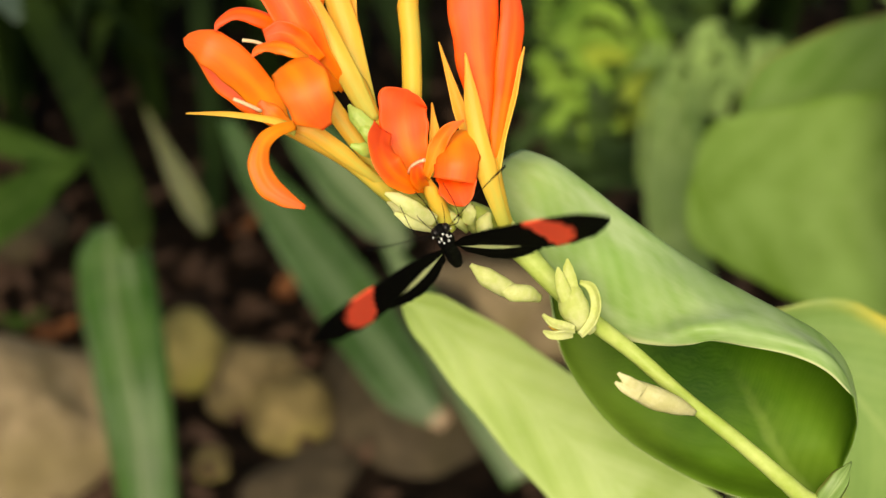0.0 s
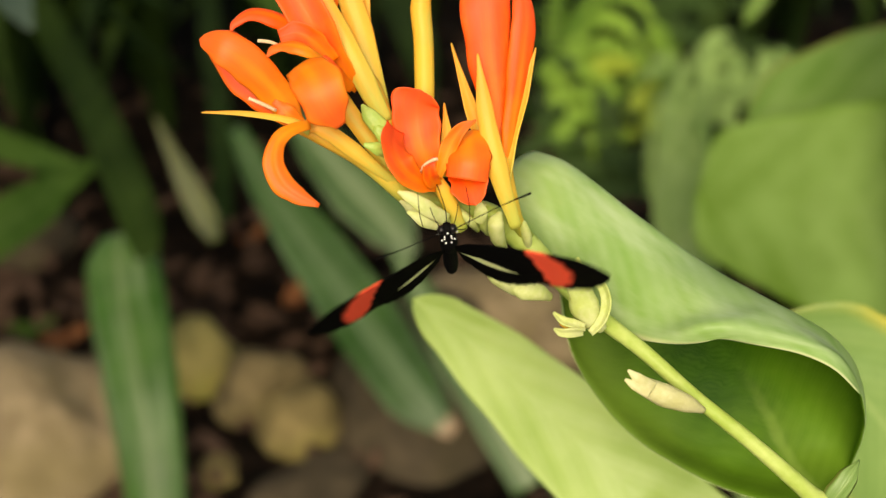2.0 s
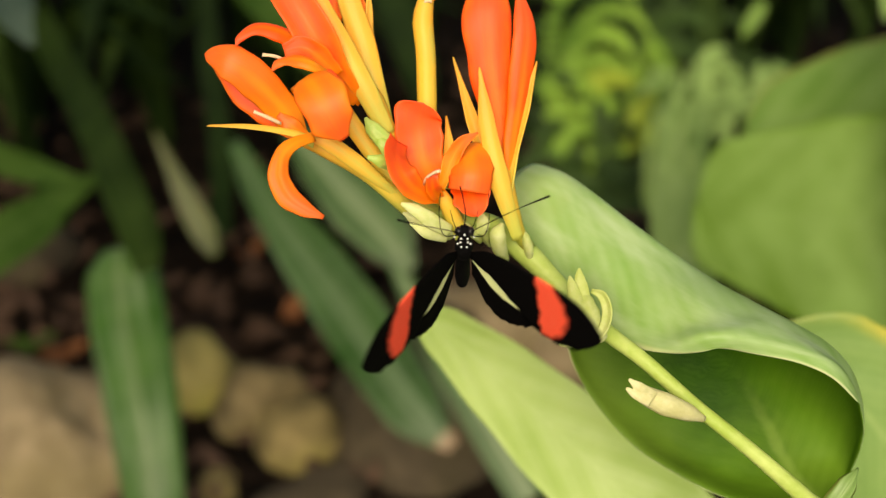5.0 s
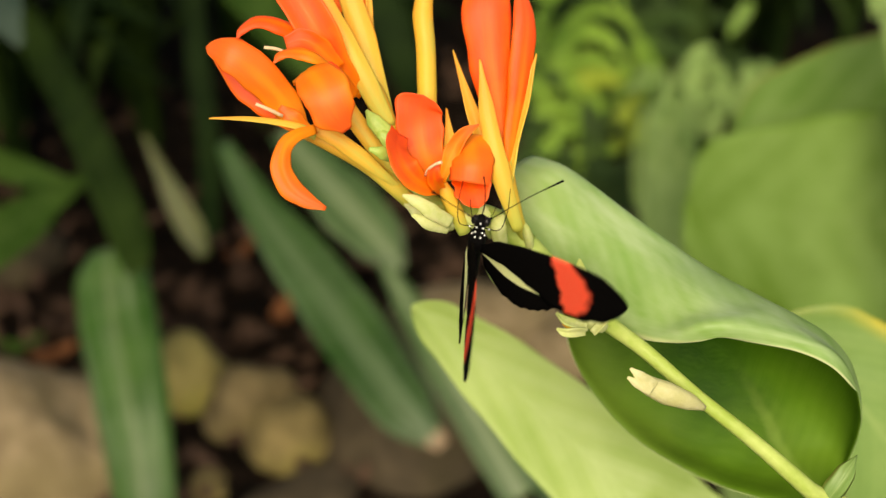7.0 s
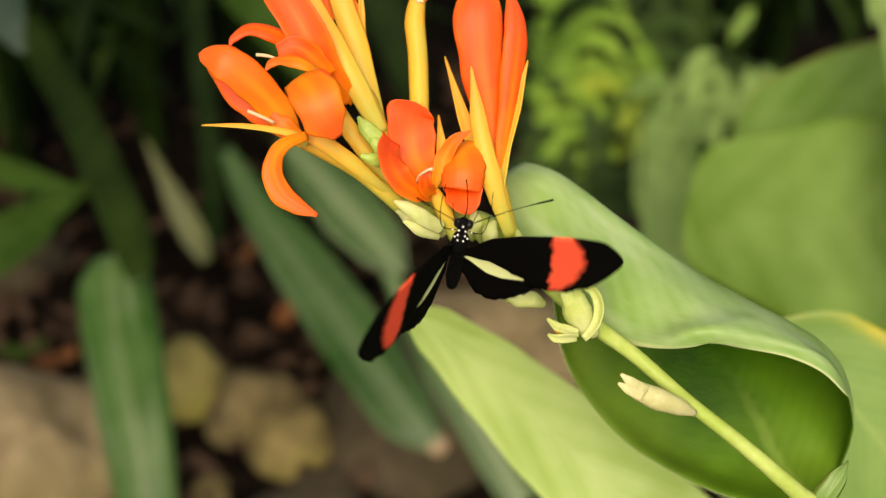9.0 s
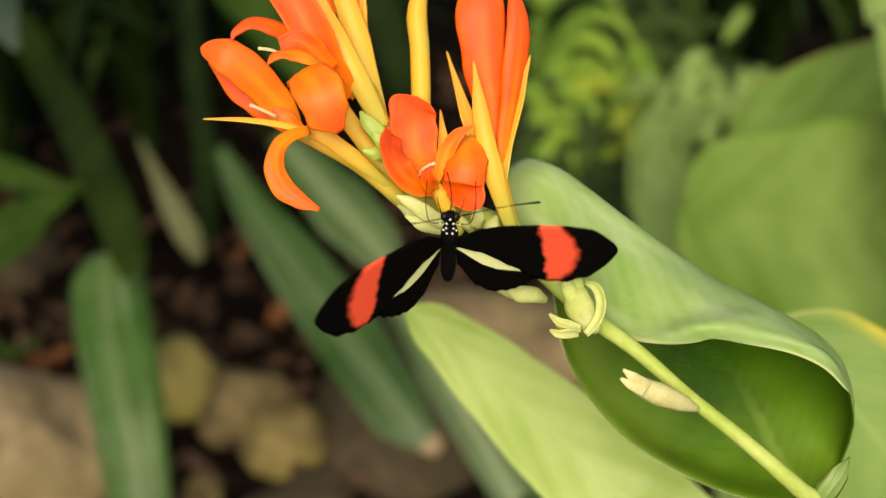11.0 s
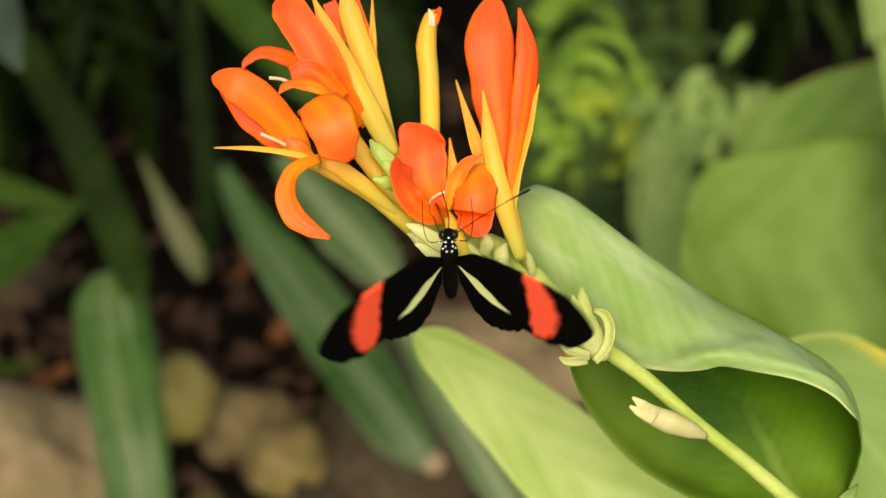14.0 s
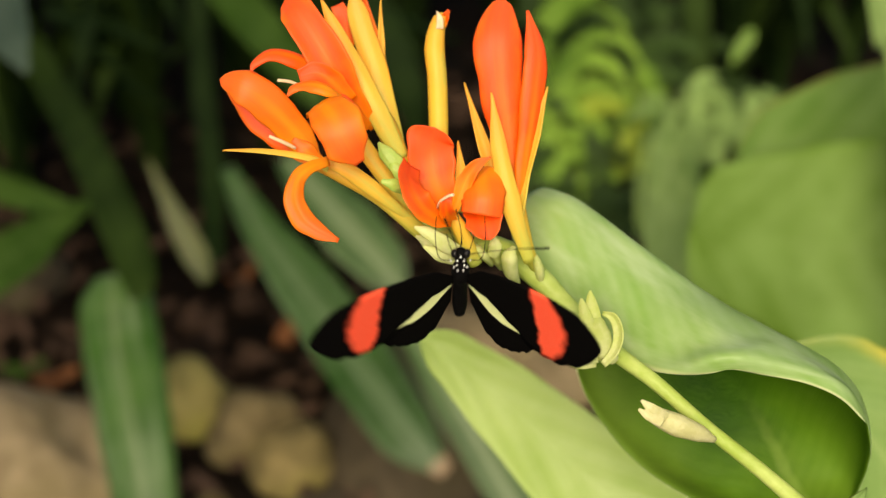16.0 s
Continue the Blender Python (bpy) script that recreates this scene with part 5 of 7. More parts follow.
def droop(angle):
    """The red lip turned open about its joint with the hood, in degrees."""
    joint = Matrix.Translation((0.0100, 0.0026, 0.6401))
    return joint @ Matrix.Rotation(radians(angle), 4, VIEW) @ joint.inverted()


def motions():
    walk(lip, [(0, droop(0)), (9.2, droop(0)), (10.4, droop(8)), (11.3, droop(24)), (12.6, droop(24)), (12.95, droop(3)), (13.5, droop(0)), (16, droop(0))])
    walk(butterfly, [
        (0, pose(0.00544, -0.01013, 0.62985, 113.2, -21.2, 19.1)),
        (0.1, pose(0.00365, -0.01009, 0.63024, 113.6, -15.3, 13.5)),
        (0.2, pose(0.00257, -0.01006, 0.63060, 112.7, -13.4, 11.8)),
        (0.3, pose(0.00192, -0.01021, 0.63076, 111.7, -11.6, 10.2)),
        (0.4, pose(0.00144, -0.01002, 0.63139, 109.8, -10.8, 9.6)),
        (0.5, pose(0.00117, -0.00936, 0.63258, 107.9, -10.1, 8.9)),
        (0.6, pose(0.00116, -0.00949, 0.63266, 109.4, -9.6, 8.5)),
        (0.7, pose(0.00166, -0.01064, 0.63142, 110.8, -9.1, 8.1)),
        (0.8, pose(0.00229, -0.01143, 0.63067, 112.3, -8.6, 7.7)),
        (0.9, pose(0.00257, -0.01164, 0.63073, 112.4, -8.0, 7.3)),
        (1, pose(0.00263, -0.01190, 0.63071, 112.5, -7.5, 6.8)),
        (1.1, pose(0.00267, -0.01206, 0.63086, 112.5, -7.0, 6.4)),
        (1.2, pose(0.00278, -0.01211, 0.63140, 107.5, -4.2, 4.2)),
        (1.3, pose(0.00291, -0.01226, 0.63171, 104.9, -1.5, 2.0)),
        (1.4, pose(0.00299, -0.01244, 0.63169, 104.9, -2.3, 2.6)),
        (1.5, pose(0.00315, -0.01271, 0.63151, 104.9, -3.0, 3.2)),
        (1.6, pose(0.00325, -0.01321, 0.63114, 104.9, -3.8, 3.9)),
        (1.7, pose(0.00310, -0.01366, 0.63080, 106.5, -4.2, 4.3)),
        (1.8, pose(0.00291, -0.01380, 0.63071, 108.0, -4.7, 4.7)),
        (1.9, pose(0.00281, -0.01362, 0.63089, 111.5, -5.1, 5.1)),
        (2, pose(0.00261, -0.01339, 0.63111, 115.0, -5.6, 5.5)),
        (2.1, pose(0.00230, -0.01328, 0.63122, 116.5, -6.1, 5.9)),
        (2.2, pose(0.00205, -0.01317, 0.63139, 117.9, -7.0, 6.7)),
        (2.3, pose(0.00195, -0.01319, 0.63148, 118.1, -8.0, 7.6)),
        (2.4, pose(0.00204, -0.01337, 0.63139, 118.4, -9.0, 8.4)),
        (2.5, pose(0.00219, -0.01350, 0.63132, 118.6, -10.0, 9.2)),
        (2.6, pose(0.00222, -0.01364, 0.63117, 118.8, -9.9, 9.2)),
        (2.7, pose(0.00219, -0.01369, 0.63109, 118.9, -9.9, 9.2)),
        (2.8, pose(0.00203, -0.01355, 0.63124, 119.1, -9.9, 9.1)),
        (2.9, pose(0.00188, -0.01342, 0.63139, 119.3, -9.9, 9.1)),
        (3, pose(0.00180, -0.01338, 0.63140, 119.5, -9.8, 9.1)),
        (3.1, pose(0.00168, -0.01342, 0.63132, 119.7, -9.5, 8.8)),
        (3.2, pose(0.00164, -0.01348, 0.63119, 119.9, -9.2, 8.5)),
        (3.3, pose(0.00159, -0.01347, 0.63115, 120.1, -8.9, 8.2)),
        (3.4, pose(0.00155, -0.01338, 0.63121, 120.3, -8.5, 7.9)),
        (3.5, pose(0.00161, -0.01331, 0.63133, 120.5, -8.2, 7.7)),
        (3.6, pose(0.00184, -0.01330, 0.63151, 120.8, -7.9, 7.4)),
        (3.7, pose(0.00223, -0.01338, 0.63165, 121.0, -7.6, 7.1)),
        (5.8, pose(0.00511, -0.01718, 0.63532, 103.0, 3.4, -2.1)),
        (5.9, pose(0.00451, -0.01733, 0.63541, 103.1, 3.4, -2.1)),
        (6, pose(0.00412, -0.01747, 0.63540, 103.1, 3.4, -2.1)),
        (6.1, pose(0.00385, -0.01754, 0.63523, 103.0, 3.4, -2.2)),
        (6.2, pose(0.00373, -0.01719, 0.63549, 103.0, 3.3, -2.2)),
        (6.3, pose(0.00391, -0.01654, 0.63613, 103.0, 3.3, -2.3)),
        (6.4, pose(0.00431, -0.01626, 0.63630, 102.9, 3.3, -2.3)),
        (6.5, pose(0.00467, -0.01615, 0.63634, 103.0, 4.1, -3.0)),
        (6.6, pose(0.00511, -0.01622, 0.63641, 103.2, 4.8, -3.6)),
        (6.7, pose(0.00557, -0.01659, 0.63622, 103.3, 5.6, -4.3)),
        (6.8, pose(0.00592, -0.01705, 0.63593, 103.4, 6.3, -4.9)),
        (6.9, pose(0.00639, -0.01765, 0.63545, 103.5, 7.1, -5.6)),
        (7, pose(0.00688, -0.01800, 0.63516, 103.6, 7.9, -6.2)),
        (7.1, pose(0.00714, -0.01784, 0.63529, 104.8, 7.9, -6.3)),
        (7.2, pose(0.00729, -0.01763, 0.63538, 106.0, 7.9, -6.3)),
        (7.3, pose(0.00752, -0.01750, 0.63537, 107.3, 7.9, -6.4)),
        (7.4, pose(0.00774, -0.01722, 0.63556, 108.5, 7.9, -6.4)),
        (7.5, pose(0.00807, -0.01671, 0.63610, 109.7, 7.9, -6.5)),
        (7.6, pose(0.00784, -0.01622, 0.63673, 108.1, 7.9, -6.5)),
        (7.7, pose(0.00694, -0.01618, 0.63686, 106.6, 7.9, -6.5)),
        (7.8, pose(0.00676, -0.01633, 0.63676, 105.0, 7.9, -6.5)),
        (7.9, pose(0.00725, -0.01615, 0.63710, 103.4, 7.9, -6.5)),
        (8, pose(0.00727, -0.01583, 0.63762, 101.8, 7.8, -6.4)),
        (8.1, pose(0.00653, -0.01577, 0.63782, 101.9, 7.9, -6.4)),
        (8.2, pose(0.00556, -0.01604, 0.63758, 102.0, 7.9, -6.4)),
        (8.3, pose(0.00507, -0.01666, 0.63690, 102.1, 7.9, -6.4)),
        (8.4, pose(0.00513, -0.01698, 0.63662, 102.1, 7.9, -6.4)),
        (8.5, pose(0.00549, -0.01679, 0.63704, 102.2, 7.9, -6.3)),
        (8.6, pose(0.00579, -0.01683, 0.63725, 102.3, 7.9, -6.3)),
        (8.7, pose(0.00553, -0.01718, 0.63711, 102.5, 8.0, -6.2)),
        (8.8, pose(0.00497, -0.01757, 0.63693, 102.6, 8.0, -6.1)),
        (8.9, pose(0.00484, -0.01803, 0.63665, 102.7, 8.0, -6.1)),
        (9, pose(0.00512, -0.01850, 0.63626, 102.8, 8.1, -6.0)),
        (9.1, pose(0.00534, -0.01906, 0.63556, 103.0, 6.5, -4.8)),
        (9.2, pose(0.00537, -0.01993, 0.63438, 103.3, 4.9, -3.5)),
        (11.3, pose(0.00264, -0.01726, 0.63632, 105.3, 1.4, -1.3)),
        (11.4, pose(0.00304, -0.01714, 0.63629, 106.0, 1.9, -1.7)),
        (11.5, pose(0.00326, -0.01701, 0.63625, 106.7, 2.3, -2.1)),
        (11.6, pose(0.00316, -0.01691, 0.63614, 107.3, 2.8, -2.5)),
        (11.7, pose(0.00312, -0.01688, 0.63593, 107.9, 3.2, -2.9)),
        (11.8, pose(0.00339, -0.01692, 0.63562, 108.6, 3.7, -3.3)),
        (11.9, pose(0.00372, -0.01700, 0.63527, 109.2, 4.2, -3.7)),
        (12, pose(0.00388, -0.01700, 0.63509, 109.8, 4.7, -4.1)),
        (12.1, pose(0.00399, -0.01679, 0.63532, 110.5, 4.0, -3.6)),
        (12.2, pose(0.00430, -0.01654, 0.63567, 111.2, 3.4, -3.0)),
        (12.3, pose(0.00448, -0.01665, 0.63565, 111.9, 2.7, -2.5)),
        (12.4, pose(0.00410, -0.01711, 0.63536, 110.3, 2.1, -2.0)),
        (12.5, pose(0.00365, -0.01758, 0.63518, 108.7, 1.4, -1.5)),
        (12.6, pose(0.00361, -0.01796, 0.63509, 107.1, 0.1, -0.6)),
        (12.7, pose(0.00370, -0.01818, 0.63510, 106.9, -1.3, 0.4)),
        (12.8, pose(0.00312, -0.01837, 0.63507, 106.7, -2.6, 1.3)),
        (12.9, pose(0.00212, -0.01836, 0.63529, 106.5, -3.9, 2.3)),
        (13, pose(0.00175, -0.01779, 0.63625, 106.3, -5.2, 3.2)),
        (13.1, pose(0.00144, -0.01736, 0.63704, 105.8, -6.6, 4.3)),
        (13.2, pose(0.00113, -0.01745, 0.63716, 105.5, -6.0, 3.9)),
        (13.3, pose(0.00118, -0.01747, 0.63737, 105.2, -5.4, 3.4)),
        (13.4, pose(0.00123, -0.01760, 0.63743, 104.9, -4.8, 3.0)),
        (13.5, pose(0.00163, -0.01789, 0.63729, 104.6, -4.2, 2.6)),
        (13.6, pose(0.00182, -0.01784, 0.63759, 104.7, -3.9, 2.4)),
        (13.7, pose(0.00126, -0.01765, 0.63806, 104.7, -3.5, 2.2)),
        (13.8, pose(0.00065, -0.01765, 0.63829, 104.8, -3.2, 2.1)),
        (13.9, pose(0.00058, -0.01761, 0.63858, 104.8, -2.9, 1.9)),
        (14, pose(0.00083, -0.01744, 0.63895, 104.9, -2.6, 1.7)),
        (14.1, pose(0.00094, -0.01727, 0.63917, 104.9, -2.3, 1.5)),
        (14.2, pose(0.00106, -0.01716, 0.63924, 105.0, -2.0, 1.4)),
        (14.3, pose(0.00118, -0.01715, 0.63916, 105.0, -1.8, 1.2)),
        (14.4, pose(0.00118, -0.01725, 0.63893, 105.0, -1.5, 1.1)),
        (14.5, pose(0.00141, -0.01738, 0.63860, 105.1, -1.2, 0.9)),
        (14.6, pose(0.00166, -0.01751, 0.63811, 105.1, -1.0, 0.8)),
        (14.7, pose(0.00159, -0.01757, 0.63766, 105.1, -0.8, 0.6)),
        (14.8, pose(0.00159, -0.01740, 0.63749, 105.1, -0.5, 0.5)),
        (14.9, pose(0.00165, -0.01716, 0.63743, 105.1, -0.3, 0.4)),
        (15, pose(0.00156, -0.01709, 0.63726, 105.1, -0.1, 0.2)),
        (15.1, pose(0.00140, -0.01735, 0.63691, 105.1, -0.1, 0.2)),
        (15.2, pose(0.00111, -0.01765, 0.63662, 105.1, -0.1, 0.2)),
        (15.3, pose(0.00105, -0.01782, 0.63651, 105.0, -0.1, 0.2)),
        (15.4, pose(0.00134, -0.01790, 0.63652, 105.0, -0.0, 0.2)),
        (15.5, pose(0.00159, -0.01766, 0.63697, 105.0, -0.0, 0.2)),
        (15.6, pose(0.00166, -0.01727, 0.63769, 105.0, -0.1, 0.2)),
        (15.7, pose(0.00168, -0.01695, 0.63835, 105.0, -0.1, 0.1)),
        (15.8, pose(0.00185, -0.01696, 0.63857, 105.0, -0.1, 0.1)),
        (15.9, pose(0.00188, -0.01774, 0.63777, 105.0, -0.1, 0.1)),
        (16, pose(0.00119, -0.01925, 0.63599, 105.0, -0.1, 0.1)),
    ])
    walk(fore_right, [
        (0, beat(1, 24, -12, -5)),
        (0.1, beat(1, 0, -7, -4)),
        (0.2, beat(1, -8, -12, -3)),
        (0.3, beat(1, 0, -10, -2)),
        (0.4, beat(1, 10, -2, -1)),
        (0.5, beat(1, 40, 2)),
        (0.6, beat(1, 58, -2, -2)),
        (0.7, beat(1, 68, -5, -3)),
        (0.8, beat(1, 56, -12, -5)),
        (0.9, beat(1, 34, -5, -6)),
        (1, beat(1, 20, -7, -8)),
        (1.1, beat(1, 2, -5, -7)),
        (1.2, beat(1, -4, -7, -6)),
        (1.3, beat(1, 8, -7, -4)),
        (1.4, beat(1, 26, -10, -3)),
        (1.5, beat(1, 46, 0, -2)),
        (1.6, beat(1, 62, -2, -3)),
        (1.7, beat(1, 62, -2, -4)),
        (1.8, beat(1, 48, -2, -4)),
        (1.9, beat(1, 34, -10, -5)),
        (2, beat(1, 24, -12, -6)),
        (2.1, beat(1, 4, -7, -6)),
        (2.2, beat(1, -2, -10, -6)),
        (2.3, beat(1, 4, -5, -5)),
        (2.4, beat(1, 14, -5, -5)),
        (2.5, beat(1, 36, -10, -5)),
        (2.6, beat(1, 44, -7, -5)),
        (2.7, beat(1, 52, -7, -5)),
        (2.8, beat(1, 54, -2, -6)),
        (2.9, beat(1, 42, -5, -6)),
        (3, beat(1, 34, -7, -6)),
        (3.1, beat(1, 20, -7, -6)),
        (3.2, beat(1, 10, -7, -5)),
        (3.3, beat(1, 10, -7, -5)),
        (3.4, beat(1, 28, -22, -4)),
        (3.5, beat(1, 58, -30, -4)),
        (3.6, beat(1, 68, -10, -3)),
        (3.7, beat(1, 78, -7, -3)),
        (3.792, beat(1, 73, -8, -2)),
        (3.883, beat(1, 60, -8, -2)),
        (3.975, beat(1, 42, -8, -1)),
        (4.067, beat(1, 24, -8, -1)),
        (4.158, beat(1, 11, -8)),
        (4.25, beat(1, 6, -8)),
        (4.342, beat(1, 9, -8)),
        (4.433, beat(1, 19, -8)),
        (4.525, beat(1, 32, -7)),
        (4.617, beat(1, 45, -6)),
        (4.708, beat(1, 55, -6)),
        (4.8, beat(1, 58, -6)),
        (4.892, beat(1, 54, -6)),
        (4.983, beat(1, 44, -6, 1)),
        (5.075, beat(1, 29, -6, 1)),
        (5.167, beat(1, 15, -6, 1)),
        (5.258, beat(1, 4, -6, 1)),
        (5.35, beat(1, 0, -6, 1)),
        (5.44, beat(1, 3, -6, 1)),
        (5.53, beat(1, 12, -7, 1)),
        (5.62, beat(1, 24, -9, 1)),
        (5.71, beat(1, 33, -10, 1)),
        (5.8, beat(1, 36, -10, -1)),
        (5.9, beat(1, 46, -5, -2)),
        (6, beat(1, 36, -5, -4)),
        (6.1, beat(1, 16, -12, -3)),
        (6.2, beat(1, -8, -5, -3)),
        (6.3, beat(1, -20, -7, -2)),
        (6.4, beat(1, -32, -7, -2)),
        (6.5, beat(1, -26, -7, -1)),
        (6.6, beat(1, -14, -5, -2)),
        (6.7, beat(1, 16, -15, -3)),
        (6.8, beat(1, 26, -7, -5)),
        (6.9, beat(1, 36, -10, -6)),
        (7, beat(1, 22, -12, -7)),
        (7.1, beat(1, 18, -22, -6)),
        (7.2, beat(1, -18, 2, -5)),
        (7.3, beat(1, -36, 0, -4)),
        (7.4, beat(1, -42, -2, -3)),
        (7.5, beat(1, -58, 12, -2)),
        (7.6, beat(1, -44, 7, -2)),
        (7.7, beat(1, -10, 10, -2)),
        (7.8, beat(1, 26, -7, -1)),
        (7.9, beat(1, 30, 0, -1)),
        (8, beat(1, 24, -5, -1)),
        (8.1, beat(1, -14, 2, -1)),
        (8.2, beat(1, -18, -10, -1)),
        (8.3, beat(1, -20, -2)),
        (8.4, beat(1, -6, 2)),
        (8.5, beat(1, 16, -5)),
        (8.6, beat(1, 32, -10)),
        (8.7, beat(1, 34, -7, -1)),
        (8.8, beat(1, 22, -7, -1)),
        (8.9, beat(1, 6, -7, -2)),
        (9, beat(1, -8, -2, -2)),
        (9.1, beat(1, -22, -7, -2)),
        (9.2, beat(1, -26, -10, -2)),
        (9.29, beat(1, -20, -10, -2)),
        (9.38, beat(1, -6, -9, -1)),
        (9.47, beat(1, 12, -9, -1)),
        (9.56, beat(1, 26, -8, -1)),
        (9.65, beat(1, 32, -8, -1)),
        (9.74, beat(1, 27, -8, -1)),
        (9.83, beat(1, 15, -7, -1)),
        (9.92, beat(1, -1, -6, -1)),
        (10.01, beat(1, -13, -5, -1)),
        (10.1, beat(1, -18, -5, -1)),
        (10.183, beat(1, -14, -5)),
        (10.267, beat(1, -2, -6)),
        (10.35, beat(1, 15, -6)),
        (10.433, beat(1, 31, -6)),
        (10.517, beat(1, 44, -7)),
        (10.6, beat(1, 48, -7)),
        (10.69, beat(1, 43, -7)),
        (10.78, beat(1, 31, -6, -1)),
        (10.87, beat(1, 17, -6, -1)),
        (10.96, beat(1, 5, -5, -1)),
        (11.05, beat(1, 0, -5, -1)),
        (11.133, beat(1, 8, -5, -1)),
        (11.217, beat(1, 24, -5, -1)),
        (11.3, beat(1, 32, -5, -2)),
        (11.4, beat(1, 44, -7, -2)),
        (11.5, beat(1, 58, -7, -2)),
        (11.6, beat(1, 60, -7, -2)),
        (11.7, beat(1, 46, -7, -2)),
        (11.8, beat(1, 28, -7, -1)),
        (11.9, beat(1, 12, -18, -1)),
        (12, beat(1, -12, -2, -1)),
        (12.1, beat(1, -26, -10, -1)),
        (12.2, beat(1, -34, -10, -1)),
        (12.3, beat(1, -30, -10, -1)),
        (12.4, beat(1, -20, -10, -1)),
        (12.5, beat(1, -4, -5, -1)),
        (12.6, beat(1, 20, -7, -1)),
        (12.7, beat(1, 46, -10)),
        (12.8, beat(1, 48, -7)),
        (12.9, beat(1, 54, -15, 1)),
        (13, beat(1, 26, -7, 1)),
        (13.1, beat(1, 8, -5, 1)),
        (13.2, beat(1, 22, -15, 2)),
        (13.3, beat(1, 26, -5, 2)),
        (13.4, beat(1, 40, -12, 3)),
        (13.5, beat(1, 58, -10, 3)),
        (13.6, beat(1, 64, -7, 3)),
        (13.7, beat(1, 52, -5, 2)),
        (13.8, beat(1, 44, -7, 2)),
        (13.9, beat(1, 30, -2, 1)),
        (14, beat(1, 38, -5, 1)),
        (14.1, beat(1, 62, -10, 2)),
        (14.2, beat(1, 74, -10, 2)),
        (14.3, beat(1, 72, -7, 3)),
        (14.4, beat(1, 66, -7, 4)),
        (14.5, beat(1, 54, 0, 4)),
        (14.6, beat(1, 40, -2, 5)),
        (14.7, beat(1, 36, 0, 5)),
        (14.8, beat(1, 42, 0, 6)),
        (14.9, beat(1, 54, -2, 6)),
        (15, beat(1, 62, -5, 7)),
        (15.1, beat(1, 50, 0, 6)),
        (15.2, beat(1, 50, 2, 5)),
        (15.3, beat(1, 34, -2, 5)),
        (15.4, beat(1, 34, -2, 4)),
        (15.5, beat(1, 44, 0, 3)),
        (15.6, beat(1, 52, 2, 3)),
        (15.7, beat(1, 62, 0, 3)),
        (15.8, beat(1, 58, -2, 2)),
        (15.9, beat(1, 46, 0, 2)),
        (16, beat(1, 38, -10, 2)),
    ])
